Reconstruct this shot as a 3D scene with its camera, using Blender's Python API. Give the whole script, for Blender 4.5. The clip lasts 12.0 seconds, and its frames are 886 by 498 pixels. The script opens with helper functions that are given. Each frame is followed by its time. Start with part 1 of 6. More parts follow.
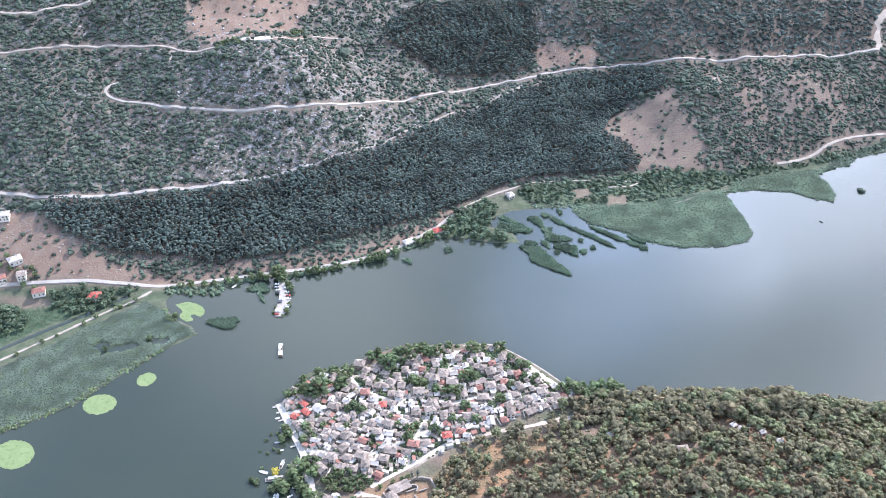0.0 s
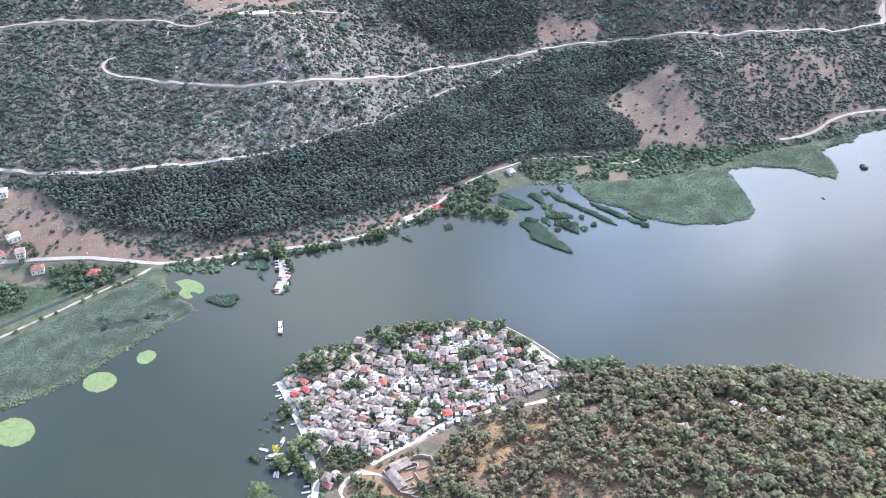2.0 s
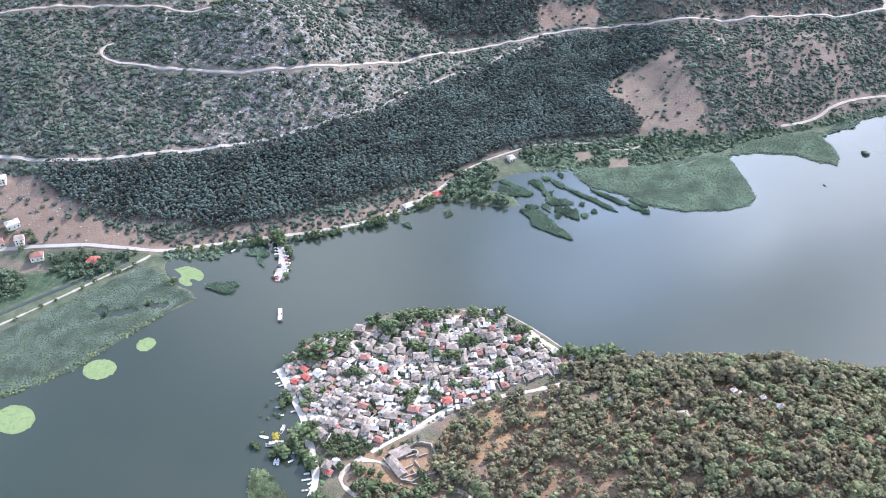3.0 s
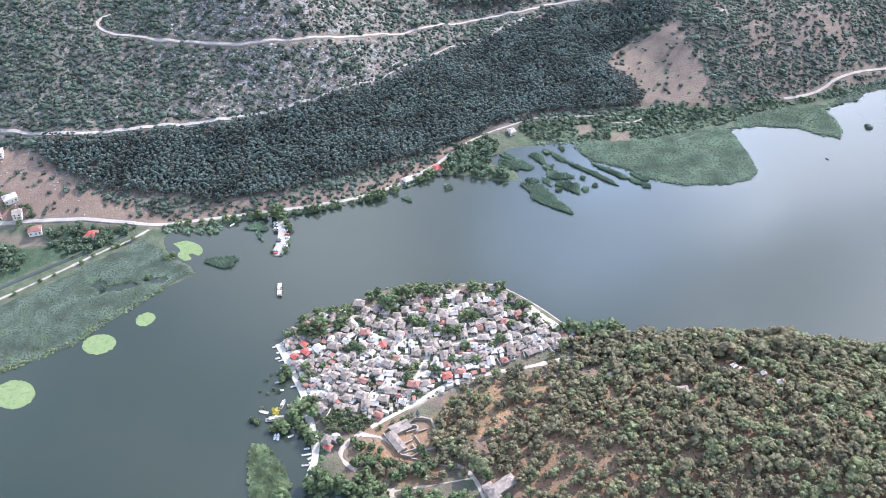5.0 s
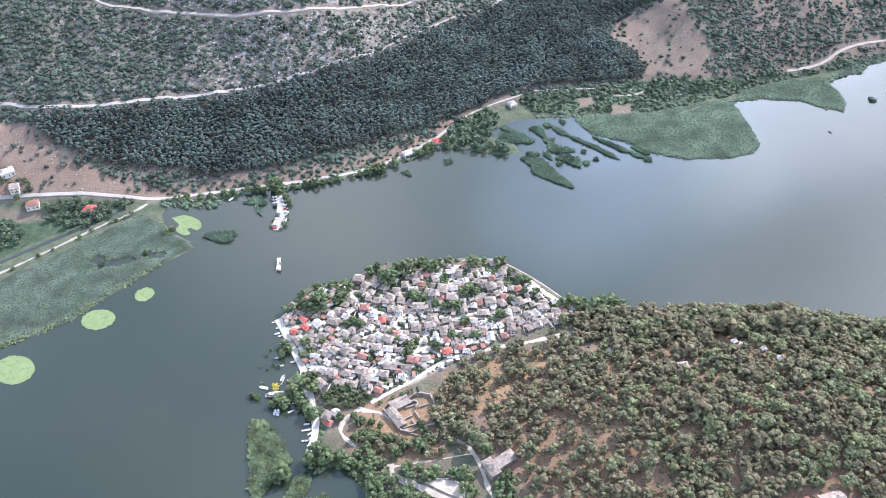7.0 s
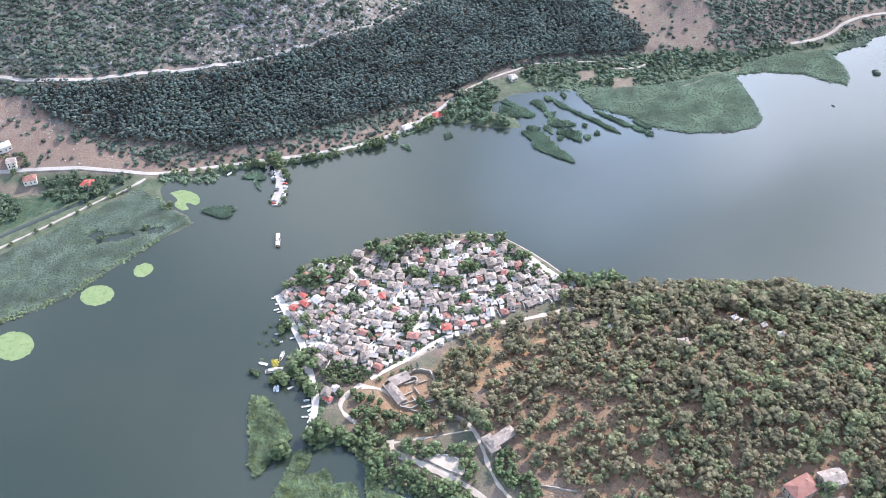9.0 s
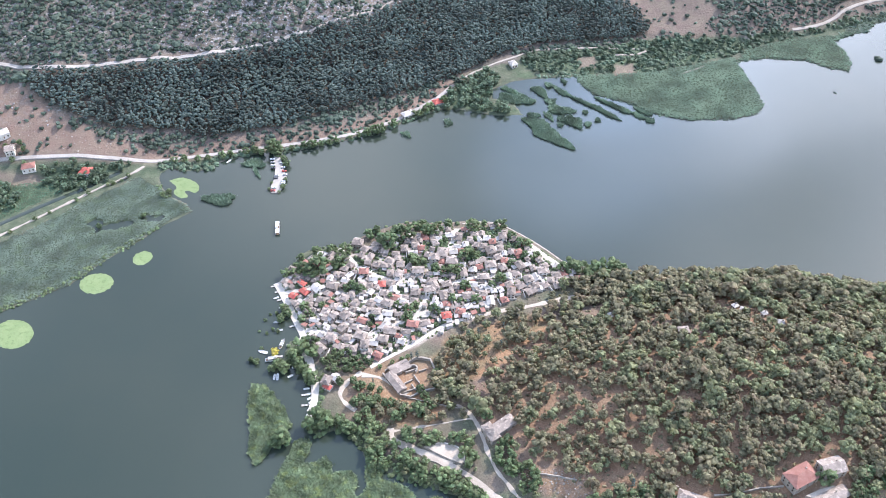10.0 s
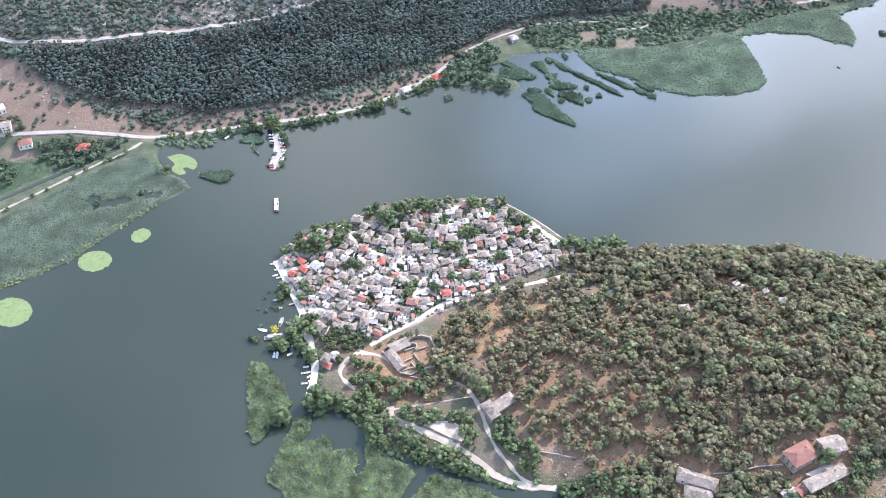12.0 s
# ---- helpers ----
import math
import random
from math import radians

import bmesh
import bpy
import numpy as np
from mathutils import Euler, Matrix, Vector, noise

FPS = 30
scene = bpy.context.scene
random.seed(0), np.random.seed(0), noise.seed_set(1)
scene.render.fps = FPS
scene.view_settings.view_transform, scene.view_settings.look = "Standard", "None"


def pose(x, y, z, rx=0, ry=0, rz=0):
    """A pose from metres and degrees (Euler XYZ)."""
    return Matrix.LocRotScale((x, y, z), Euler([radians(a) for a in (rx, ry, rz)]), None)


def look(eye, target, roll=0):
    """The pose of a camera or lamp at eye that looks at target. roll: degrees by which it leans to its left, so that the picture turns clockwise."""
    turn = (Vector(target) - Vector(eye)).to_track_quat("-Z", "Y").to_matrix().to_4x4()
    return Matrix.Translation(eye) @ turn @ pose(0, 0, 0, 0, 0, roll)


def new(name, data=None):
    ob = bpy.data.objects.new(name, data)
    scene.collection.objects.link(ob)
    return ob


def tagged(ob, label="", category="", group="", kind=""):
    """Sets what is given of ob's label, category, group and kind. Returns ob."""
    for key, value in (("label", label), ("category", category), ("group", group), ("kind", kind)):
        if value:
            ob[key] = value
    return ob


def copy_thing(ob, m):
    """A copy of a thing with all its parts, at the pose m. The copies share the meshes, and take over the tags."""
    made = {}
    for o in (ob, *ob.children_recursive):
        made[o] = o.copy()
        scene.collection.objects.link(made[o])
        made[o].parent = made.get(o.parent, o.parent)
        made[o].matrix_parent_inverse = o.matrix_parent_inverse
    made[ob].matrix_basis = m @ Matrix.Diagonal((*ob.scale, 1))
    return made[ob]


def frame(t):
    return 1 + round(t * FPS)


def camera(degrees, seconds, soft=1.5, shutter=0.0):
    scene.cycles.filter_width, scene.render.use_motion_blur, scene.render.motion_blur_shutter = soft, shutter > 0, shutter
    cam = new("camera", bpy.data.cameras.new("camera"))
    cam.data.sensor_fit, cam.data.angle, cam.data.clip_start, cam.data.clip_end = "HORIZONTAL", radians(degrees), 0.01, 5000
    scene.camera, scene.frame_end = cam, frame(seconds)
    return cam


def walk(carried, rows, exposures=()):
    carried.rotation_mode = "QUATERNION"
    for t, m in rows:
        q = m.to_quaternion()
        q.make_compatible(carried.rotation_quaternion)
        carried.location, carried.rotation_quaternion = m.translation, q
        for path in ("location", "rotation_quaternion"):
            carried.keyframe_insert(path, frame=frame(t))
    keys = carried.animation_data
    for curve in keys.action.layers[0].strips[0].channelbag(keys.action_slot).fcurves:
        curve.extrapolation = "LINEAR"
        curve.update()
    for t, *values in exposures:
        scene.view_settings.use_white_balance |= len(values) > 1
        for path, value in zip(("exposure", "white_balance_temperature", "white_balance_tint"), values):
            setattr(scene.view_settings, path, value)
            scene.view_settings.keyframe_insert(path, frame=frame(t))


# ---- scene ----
cam = camera(52.0, 12.0, soft=0.8)
EXPOSURE, KELVIN, TINT = 1.18, 5900, 17
# seconds, x, y, z, yaw, pitch, lean to the right
ROWS = [
    (0, 0, 0, 524.761, -0, -35.667, 0.563),
    (0.5, 0.013, 1.085, 524.735, 0.011, -35.999, 0.562),
    (1, 0.037, 2.197, 524.728, 0.02, -36.396, 0.567),
    (1.5, 0.071, 3.332, 524.739, 0.035, -36.84, 0.577),
    (2, 0.115, 4.489, 524.766, 0.045, -37.291, 0.581),
    (2.5, 0.168, 5.667, 524.806, 0.056, -37.748, 0.591),
    (3, 0.228, 6.864, 524.859, 0.065, -38.208, 0.595),
    (5, 0.534, 11.8, 525.149, 0.11, -40.052, 0.613),
    (5.5, 0.622, 13.063, 525.232, 0.127, -40.516, 0.625),
    (6, 0.714, 14.334, 525.316, 0.134, -40.981, 0.647),
    (6.5, 0.808, 15.611, 525.399, 0.15, -41.444, 0.651),
    (7, 0.904, 16.892, 525.478, 0.157, -41.907, 0.646),
    (9, 1.287, 22.025, 525.725, 0.212, -43.729, 0.676),
    (9.5, 1.379, 23.301, 525.759, 0.223, -44.179, 0.704),
    (10, 1.468, 24.57, 525.779, 0.236, -44.63, 0.713),
    (10.5, 1.553, 25.831, 525.782, 0.249, -45.068, 0.711),
    (11, 1.633, 27.083, 525.767, 0.268, -45.51, 0.729),
    (11.5, 1.708, 28.322, 525.732, 0.275, -45.927, 0.758),
    (12, 1.776, 29.548, 525.674, 0.283, -46.332, 0.758),
]
walk(cam, [(t, pose(x, y, z, 90 + pitch, 0, yaw) @ pose(0, 0, 0, 0, 0, -lean)) for t, x, y, z, yaw, pitch, lean in ROWS],
     exposures=[(0.0, EXPOSURE, KELVIN - 130, TINT), (12.0, EXPOSURE, KELVIN, TINT)])


# ---- sky, sun, exposure ----
SUN_TURN, SUN_UP = 48.0, 39.5  # degrees clockwise from straight ahead, and above the horizon
world = bpy.data.worlds.new("sky")
scene.world = world
world.use_nodes = True
nt = world.node_tree
nt.nodes.clear()
sky = nt.nodes.new("ShaderNodeTexSky")
sky.sky_type, sky.sun_disc = "NISHITA", False
sky.sun_elevation, sky.sun_rotation = radians(SUN_UP), radians(SUN_TURN)
sky.dust_density, sky.air_density, sky.ozone_density = 0.8, 1.5, 2.5
coords = nt.nodes.new("ShaderNodeTexCoord")
cloud = nt.nodes.new("ShaderNodeTexNoise")
cloud.inputs["Scale"].default_value, cloud.inputs["Detail"].default_value, cloud.inputs["Roughness"].default_value = 2.1, 3.0, 0.5
ramp = nt.nodes.new("ShaderNodeMapRange")
ramp.interpolation_type = "SMOOTHERSTEP"
ramp.inputs[1].default_value, ramp.inputs[2].default_value = 0.42, 0.76
tint = nt.nodes.new("ShaderNodeMix")
tint.data_type = "RGBA"
tint.inputs[7].default_value = (10.0, 10.4, 11.0, 1)
back = nt.nodes.new("ShaderNodeBackground")
back.inputs["Strength"].default_value = 0.15
out = nt.nodes.new("ShaderNodeOutputWorld")
nt.links.new(coords.outputs["Generated"], cloud.inputs["Vector"])
nt.links.new(cloud.outputs[0], ramp.inputs[0])
# A bank of cloud stands over the far shore, ahead and to the right, with blue sky beside it.
level = 1.0
for turn, up, core, rim, gain in ((10.0, 37.5, 4.0, 7.0, 1.2), (17.0, 34.5, 4.0, 6.5, 1.1), (25.0, 28.5, 4.5, 8.0, 1.0), (26.5, 37.0, 1.5, 5.5, -0.3)):
    ahead = nt.nodes.new("ShaderNodeVectorMath")
    ahead.operation = "DOT_PRODUCT"
    ahead.inputs[1].default_value = [math.sin(radians(turn)) * math.cos(radians(up)), math.cos(radians(turn)) * math.cos(radians(up)), math.sin(radians(up))]
    wisp = nt.nodes.new("ShaderNodeTexNoise")
    wisp.inputs["Scale"].default_value, wisp.inputs["Detail"].default_value = 9.0, 4.0
    frayed = nt.nodes.new("ShaderNodeMath")
    frayed.operation, frayed.inputs[1].default_value = "MULTIPLY_ADD", 0.016
    bank = nt.nodes.new("ShaderNodeMapRange")
    bank.interpolation_type = "SMOOTHSTEP"
    bank.inputs[1].default_value, bank.inputs[2].default_value = math.cos(radians(rim)) + 0.008, math.cos(radians(core)) + 0.008
    add = nt.nodes.new("ShaderNodeMath")
    add.operation, add.inputs[1].default_value, add.inputs[2].default_value = "MULTIPLY_ADD", gain, 1.0
    nt.links.new(coords.outputs["Generated"], ahead.inputs[0])
    nt.links.new(coords.outputs["Generated"], wisp.inputs["Vector"])
    nt.links.new(wisp.outputs[0], frayed.inputs[0])
    nt.links.new(ahead.outputs["Value"], frayed.inputs[2])
    nt.links.new(frayed.outputs[0], bank.inputs[0])
    nt.links.new(bank.outputs[0], add.inputs[0])
    if level != 1.0:
        nt.links.new(level, add.inputs[2])
    level = add.outputs[0]
nt.links.new(ramp.outputs[0], tint.inputs[0])
nt.links.new(sky.outputs[0], tint.inputs[6])
# Haze and thin cloud are brighter towards the sun.
toward = nt.nodes.new("ShaderNodeVectorMath")
toward.operation = "DOT_PRODUCT"
toward.inputs[1].default_value = [math.sin(radians(SUN_TURN)) * math.cos(radians(SUN_UP)), math.cos(radians(SUN_TURN)) * math.cos(radians(SUN_UP)), math.sin(radians(SUN_UP))]
glare = nt.nodes.new("ShaderNodeMapRange")
glare.interpolation_type = "SMOOTHSTEP"
for i, v in enumerate((0.80, 0.985, 1.0, 1.25)):
    glare.inputs[i + 1].default_value = v
bright = nt.nodes.new("ShaderNodeVectorMath")
bright.operation = "SCALE"
nt.links.new(coords.outputs["Generated"], toward.inputs[0])
nt.links.new(toward.outputs["Value"], glare.inputs[0])
nt.links.new(tint.outputs[2], bright.inputs[0])
both = nt.nodes.new("ShaderNodeMath")
both.operation = "MULTIPLY"
nt.links.new(glare.outputs[0], both.inputs[0])
nt.links.new(level, both.inputs[1])
nt.links.new(both.outputs[0], bright.inputs["Scale"])
nt.links.new(bright.outputs[0], back.inputs["Color"])
nt.links.new(back.outputs[0], out.inputs["Surface"])
sun = new("sun", bpy.data.lights.new("sun", "SUN"))
sun.data.energy, sun.data.angle, sun.data.color = 3.3, radians(0.53), (1.0, 0.90, 0.77)
to_sun = Vector((math.sin(radians(SUN_TURN)) * math.cos(radians(SUN_UP)), math.cos(radians(SUN_TURN)) * math.cos(radians(SUN_UP)), math.sin(radians(SUN_UP))))
sun.matrix_world = look(to_sun * 1500 + Vector((0, 600, 0)), (0, 600, 0))


# ---- materials ----
def node(tree, kind, **inputs):
    n = tree.nodes.new(kind)
    for key, value in inputs.items():
        n.inputs[key.replace("_", " ")].default_value = value
    return n


def blend(tree, factor, a, b):
    n = tree.nodes.new("ShaderNodeMix")
    n.data_type = "RGBA"
    for i, v in ((0, factor), (6, a), (7, b)):
        if isinstance(v, bpy.types.NodeSocket):
            tree.links.new(v, n.inputs[i])
        else:
            n.inputs[i].default_value = (*v, 1) if isinstance(v, tuple) else v
    return n.outputs[2]


def ranged(tree, value, lo, hi, a=0.0, b=1.0):
    n = tree.nodes.new("ShaderNodeMapRange")
    tree.links.new(value, n.inputs[0])
    for i, v in enumerate((lo, hi, a, b)):
        n.inputs[i + 1].default_value = v
    return n.outputs[0]


def grain(tree, size, detail=4.0, rough=0.55, stretch=(1, 1, 1)):
    """Noise in metres of the world."""
    at = tree.nodes.new("ShaderNodeNewGeometry")
    m = node(tree, "ShaderNodeMapping", Scale=stretch)
    n = node(tree, "ShaderNodeTexNoise", Scale=1.0 / size, Detail=detail, Roughness=rough)
    tree.links.new(at.outputs["Position"], m.inputs[0])
    tree.links.new(m.outputs[0], n.inputs["Vector"])
    return n.outputs[0]


def times(tree, a, b):
    n = tree.nodes.new("ShaderNodeMath")
    n.operation = "MULTIPLY"
    for i, v in ((0, a), (1, b)):
        if isinstance(v, bpy.types.NodeSocket):
            tree.links.new(v, n.inputs[i])
        else:
            n.inputs[i].default_value = v
    return n.outputs[0]


def plain(name, rough=0.85, spec=0.3, metal=0.0):
    m = bpy.data.materials.new(name)
    m.use_nodes = True
    b = m.node_tree.nodes["Principled BSDF"]
    b.inputs["Roughness"].default_value, b.inputs["Specular IOR Level"].default_value, b.inputs["Metallic"].default_value = rough, spec, metal
    return m, m.node_tree, b


def bumped(tree, shader, value, strength, distance):
    n = node(tree, "ShaderNodeBump", Strength=strength, Distance=distance)
    tree.links.new(value, n.inputs["Height"])
    tree.links.new(n.outputs[0], shader.inputs["Normal"])


def surface(name, a, b, size, fine=0.4, rough=0.85, spec=0.3, metal=0.0, vary=0.0, c=None, bump=0.3, depth=0.05, patch=0.0):
    """Two colours mixed by broad and fine grain; vary: how far single objects and loose pieces differ."""
    m, t, s = plain(name, rough, spec, metal)
    col = blend(t, ranged(t, grain(t, size), 0.35, 0.65), a, b)
    g = grain(t, fine, 3.0)
    if c:
        col = blend(t, ranged(t, grain(t, size * 0.37, 5.0), 0.52, 0.68), col, c)
    hsv = node(t, "ShaderNodeHueSaturation")
    t.links.new(col, hsv.inputs["Color"])
    shade = ranged(t, g, 0.25, 0.75, 0.82, 1.18)
    if patch:
        shade = times(t, shade, ranged(t, grain(t, patch, 1.0), 0.32, 0.68, 0.66, 1.34))
    if vary:
        info, isle = t.nodes.new("ShaderNodeObjectInfo"), t.nodes.new("ShaderNodeNewGeometry")
        shade = times(t, shade, ranged(t, info.outputs["Random"], 0, 1, 1 - vary * 0.45, 1 + vary * 0.45))
        shade = times(t, shade, ranged(t, isle.outputs["Random Per Island"], 0, 1, 1 - vary, 1 + vary))
        t.links.new(ranged(t, isle.outputs["Random Per Island"], 0, 1, 0.5 - 0.06 * vary, 0.5 + 0.06 * vary), hsv.inputs["Hue"])
    t.links.new(shade, hsv.inputs["Value"])
    t.links.new(hsv.outputs[0], s.inputs["Base Color"])
    if bump:
        bumped(t, s, g, bump, depth)
    return m


def foliage(name, a, b, size, vary=0.3, c=None, patch=5.0, relief=0.5):
    """Leaves: part of the light is thrown back, part comes through."""
    m = surface(name, a, b, size, 0.8, 0.8, 0.2, vary=vary, bump=relief, depth=0.5, c=c, patch=patch)
    t = m.node_tree
    s, out = t.nodes["Principled BSDF"], t.nodes["Material Output"]
    thin, mix = t.nodes.new("ShaderNodeBsdfTranslucent"), t.nodes.new("ShaderNodeAddShader")
    t.links.new(s.inputs["Base Color"].links[0].from_socket, thin.inputs["Color"])
    t.links.new(s.outputs[0], mix.inputs[0])
    t.links.new(thin.outputs[0], mix.inputs[1])
    t.links.new(mix.outputs[0], out.inputs["Surface"])
    return m


def ground_material():
    m, t, s = plain("ground", 0.95, 0.15)
    a = t.nodes.new("ShaderNodeAttribute")
    a.attribute_name = "cover"
    b = t.nodes.new("ShaderNodeAttribute")
    b.attribute_name = "cover_b"
    sa, sb = t.nodes.new("ShaderNodeSeparateColor"), t.nodes.new("ShaderNodeSeparateColor")
    t.links.new(a.outputs["Color"], sa.inputs[0])
    t.links.new(b.outputs["Color"], sb.inputs[0])
    broad, mid, fine = grain(t, 38.0, 5.0), grain(t, 9.0, 5.0, 0.6), grain(t, 2.2, 4.0, 0.65)
    col = blend(t, ranged(t, broad, 0.4, 0.62), (0.150, 0.122, 0.105), (0.108, 0.103, 0.085))
    col = blend(t, ranged(t, mid, 0.5, 0.7), col, (0.175, 0.146, 0.120))
    earth = blend(t, ranged(t, mid, 0.35, 0.65), (0.225, 0.155, 0.122), (0.185, 0.138, 0.105))
    col = blend(t, sa.outputs[0], col, earth)
    grass = blend(t, ranged(t, mid, 0.35, 0.65), (0.060, 0.090, 0.052), (0.082, 0.104, 0.062))
    rust = t.nodes.new("ShaderNodeAttribute")
    rust.attribute_name = "rust"
    col = blend(t, rust.outputs["Fac"], col, blend(t, ranged(t, mid, 0.35, 0.65), (0.310, 0.180, 0.105), (0.245, 0.160, 0.095)))
    col = blend(t, sa.outputs[1], col, grass)
    litter = blend(t, ranged(t, fine, 0.35, 0.65), (0.060, 0.055, 0.045), (0.090, 0.072, 0.056))
    col = blend(t, sb.outputs[1], col, litter)
    stone = blend(t, ranged(t, fine, 0.3, 0.7), (0.225, 0.217, 0.213), (0.325, 0.315, 0.307))
    col = blend(t, times(t, sb.outputs[0], ranged(t, grain(t, 6.0, 6.0, 0.72, (1.0, 1.4, 1.4)), 0.51, 0.57)), col, stone)
    pave = blend(t, ranged(t, fine, 0.3, 0.7), (0.42, 0.368, 0.312), (0.54, 0.48, 0.412))
    col = blend(t, sa.outputs[2], col, pave)
    dry = blend(t, ranged(t, mid, 0.35, 0.65), (0.215, 0.160, 0.132), (0.185, 0.150, 0.112))
    col = blend(t, sb.outputs[2], col, dry)
    # Tufts of withered grass, pebbles and bare spots
    tufts = times(t, ranged(t, grain(t, 1.1, 5.0, 0.7), 0.50, 0.66), ranged(t, grain(t, 6.0, 3.0), 0.35, 0.6))
    col = blend(t, times(t, tufts, 0.75), col, blend(t, rust.outputs["Fac"], (0.135, 0.120, 0.094), (0.345, 0.255, 0.165)))
    hsv = node(t, "ShaderNodeHueSaturation")
    t.links.new(col, hsv.inputs["Color"])
    t.links.new(times(t, ranged(t, grain(t, 0.9, 4.0, 0.7), 0.3, 0.7, 0.7, 1.3), ranged(t, mid, 0.3, 0.7, 0.82, 1.18)), hsv.inputs["Value"])
    t.links.new(hsv.outputs[0], s.inputs["Base Color"])
    bumped(t, s, fine, 0.8, 0.8)
    return m


def water_material():
    m, t, s = plain("lake_water", 0.2, 0.5)
    s.inputs["IOR"].default_value, s.inputs["Specular IOR Level"].default_value = 1.33, 0.9
    col = blend(t, ranged(t, grain(t, 160.0, 3.0), 0.35, 0.65), (0.028, 0.039, 0.029), (0.033, 0.042, 0.030))
    t.links.new(col, s.inputs["Base Color"])
    at = t.nodes.new("ShaderNodeAttribute")
    at.attribute_name = "wind"
    wind = times(t, at.outputs["Fac"], ranged(t, grain(t, 60.0, 4.0, 0.5, (1.0, 3.0, 1.0)), 0.20, 0.80, 0.8, 1.05))
    t.links.new(ranged(t, wind, 0, 1, 0.14, 0.30), s.inputs["Roughness"])
    bumped(t, s, grain(t, 2.5, 3.0), 0.08, 0.2)
    return m


def glass_material():
    m, t, s = plain("window_glass", 0.08, 0.5)
    s.inputs["Base Color"].default_value = (0.03, 0.035, 0.04, 1)
    return m


GROUND, WATER, GLASS = ground_material(), water_material(), glass_material()
ASPHALT = surface("pale_asphalt", (0.30, 0.272, 0.240), (0.37, 0.340, 0.305), 14, 1.2, 0.9)
DUST = surface("dusty_track", (0.285, 0.247, 0.207), (0.36, 0.318, 0.272), 9, 0.8, 0.95)
# Distance haze is put into this needle colour: lifted and shifted to blue.
HAZY_PINE = foliage("haze_blue_pine_needles", (0.054, 0.072, 0.064), (0.066, 0.083, 0.072), 30, 0.10, patch=32.0)
DUSKY = foliage("hill_pine", (0.114, 0.110, 0.066), (0.132, 0.121, 0.074), 25, 0.22, c=(0.152, 0.120, 0.078))
OLIVE = foliage("hill_oak", (0.098, 0.109, 0.062), (0.122, 0.128, 0.070), 20, 0.24, c=(0.144, 0.140, 0.072))
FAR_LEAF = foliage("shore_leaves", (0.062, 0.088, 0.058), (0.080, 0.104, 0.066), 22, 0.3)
LEAF = foliage("broad_leaves", (0.070, 0.096, 0.048), (0.096, 0.117, 0.058), 22, 0.32)
SCRUB = foliage("scrub_leaves", (0.046, 0.063, 0.048), (0.060, 0.076, 0.056), 30, 0.2, patch=12.0)
REED = foliage("reeds", (0.088, 0.116, 0.092), (0.104, 0.130, 0.102), 26, 0.12, c=(0.092, 0.122, 0.078), patch=16.0)
LUSH_REED = foliage("lush_reeds", (0.108, 0.140, 0.084), (0.126, 0.154, 0.092), 14, 0.16, c=(0.160, 0.185, 0.080), patch=9.0)
MEADOW_REED = foliage("young_reeds", (0.078, 0.112, 0.078), (0.092, 0.124, 0.086), 30, 0.1, patch=22.0)
CROP = foliage("field_crop", (0.050, 0.098, 0.062), (0.064, 0.110, 0.068), 18, 0.2)
GOLDEN = foliage("yellowing_leaves", (0.24, 0.21, 0.045), (0.27, 0.24, 0.06), 6, 0.25)
STRAW = foliage("mown_hay", (0.215, 0.185, 0.085), (0.245, 0.205, 0.095), 9, 0.15)
BARK = surface("bark", (0.12, 0.085, 0.06), (0.18, 0.13, 0.09), 3, 0.2, 0.95)
LILY = surface("lily_leaves", (0.150, 0.205, 0.085), (0.185, 0.235, 0.105), 9, 0.8, 0.6, c=(0.11, 0.16, 0.06))
LIMESTONE = surface("limestone", (0.225, 0.217, 0.210), (0.30, 0.289, 0.278), 3, 0.4, 0.95, vary=0.2)
SLATE = surface("stone_roof", (0.205, 0.173, 0.143), (0.315, 0.268, 0.226), 5, 0.5, 0.9, vary=0.5, c=(0.43, 0.367, 0.312), bump=0.6)
CLAY = surface("clay_tiles", (0.25, 0.115, 0.088), (0.30, 0.165, 0.130), 3, 0.4, 0.85, vary=0.2, bump=0.5)
REDROOF = surface("red_tiles", (0.38, 0.085, 0.065), (0.42, 0.14, 0.10), 3, 0.4, 0.8, vary=0.15, bump=0.5)
PALE_DUST = surface("bleached_path", (0.35, 0.300, 0.245), (0.45, 0.392, 0.325), 7, 0.7, 0.95)
PALE = surface("pale_sheet_roof", (0.38, 0.352, 0.318), (0.50, 0.467, 0.425), 4, 0.5, 0.7, vary=0.3)
WHITEWASH = surface("whitewashed_wall", (0.60, 0.555, 0.50), (0.68, 0.635, 0.58), 4, 0.5, 0.9, vary=0.06)
RUBBLE = surface("rubble_wall", (0.255, 0.225, 0.19), (0.325, 0.29, 0.248), 3, 0.35, 0.95, vary=0.12, bump=0.7)
CONCRETE = surface("quay_concrete", (0.44, 0.398, 0.342), (0.53, 0.483, 0.422), 8, 0.5, 0.9)
TIMBER = surface("weathered_timber", (0.20, 0.14, 0.09), (0.28, 0.20, 0.13), 1.5, 0.2, 0.85, vary=0.15)
BOATPAINT = surface("white_boat_paint", (0.62, 0.62, 0.61), (0.68, 0.68, 0.67), 2, 0.3, 0.45, 0.5, vary=0.05, bump=0)
TYRE = surface("tyre_rubber", (0.02, 0.02, 0.02), (0.03, 0.03, 0.03), 1, 0.1, 0.9, bump=0)


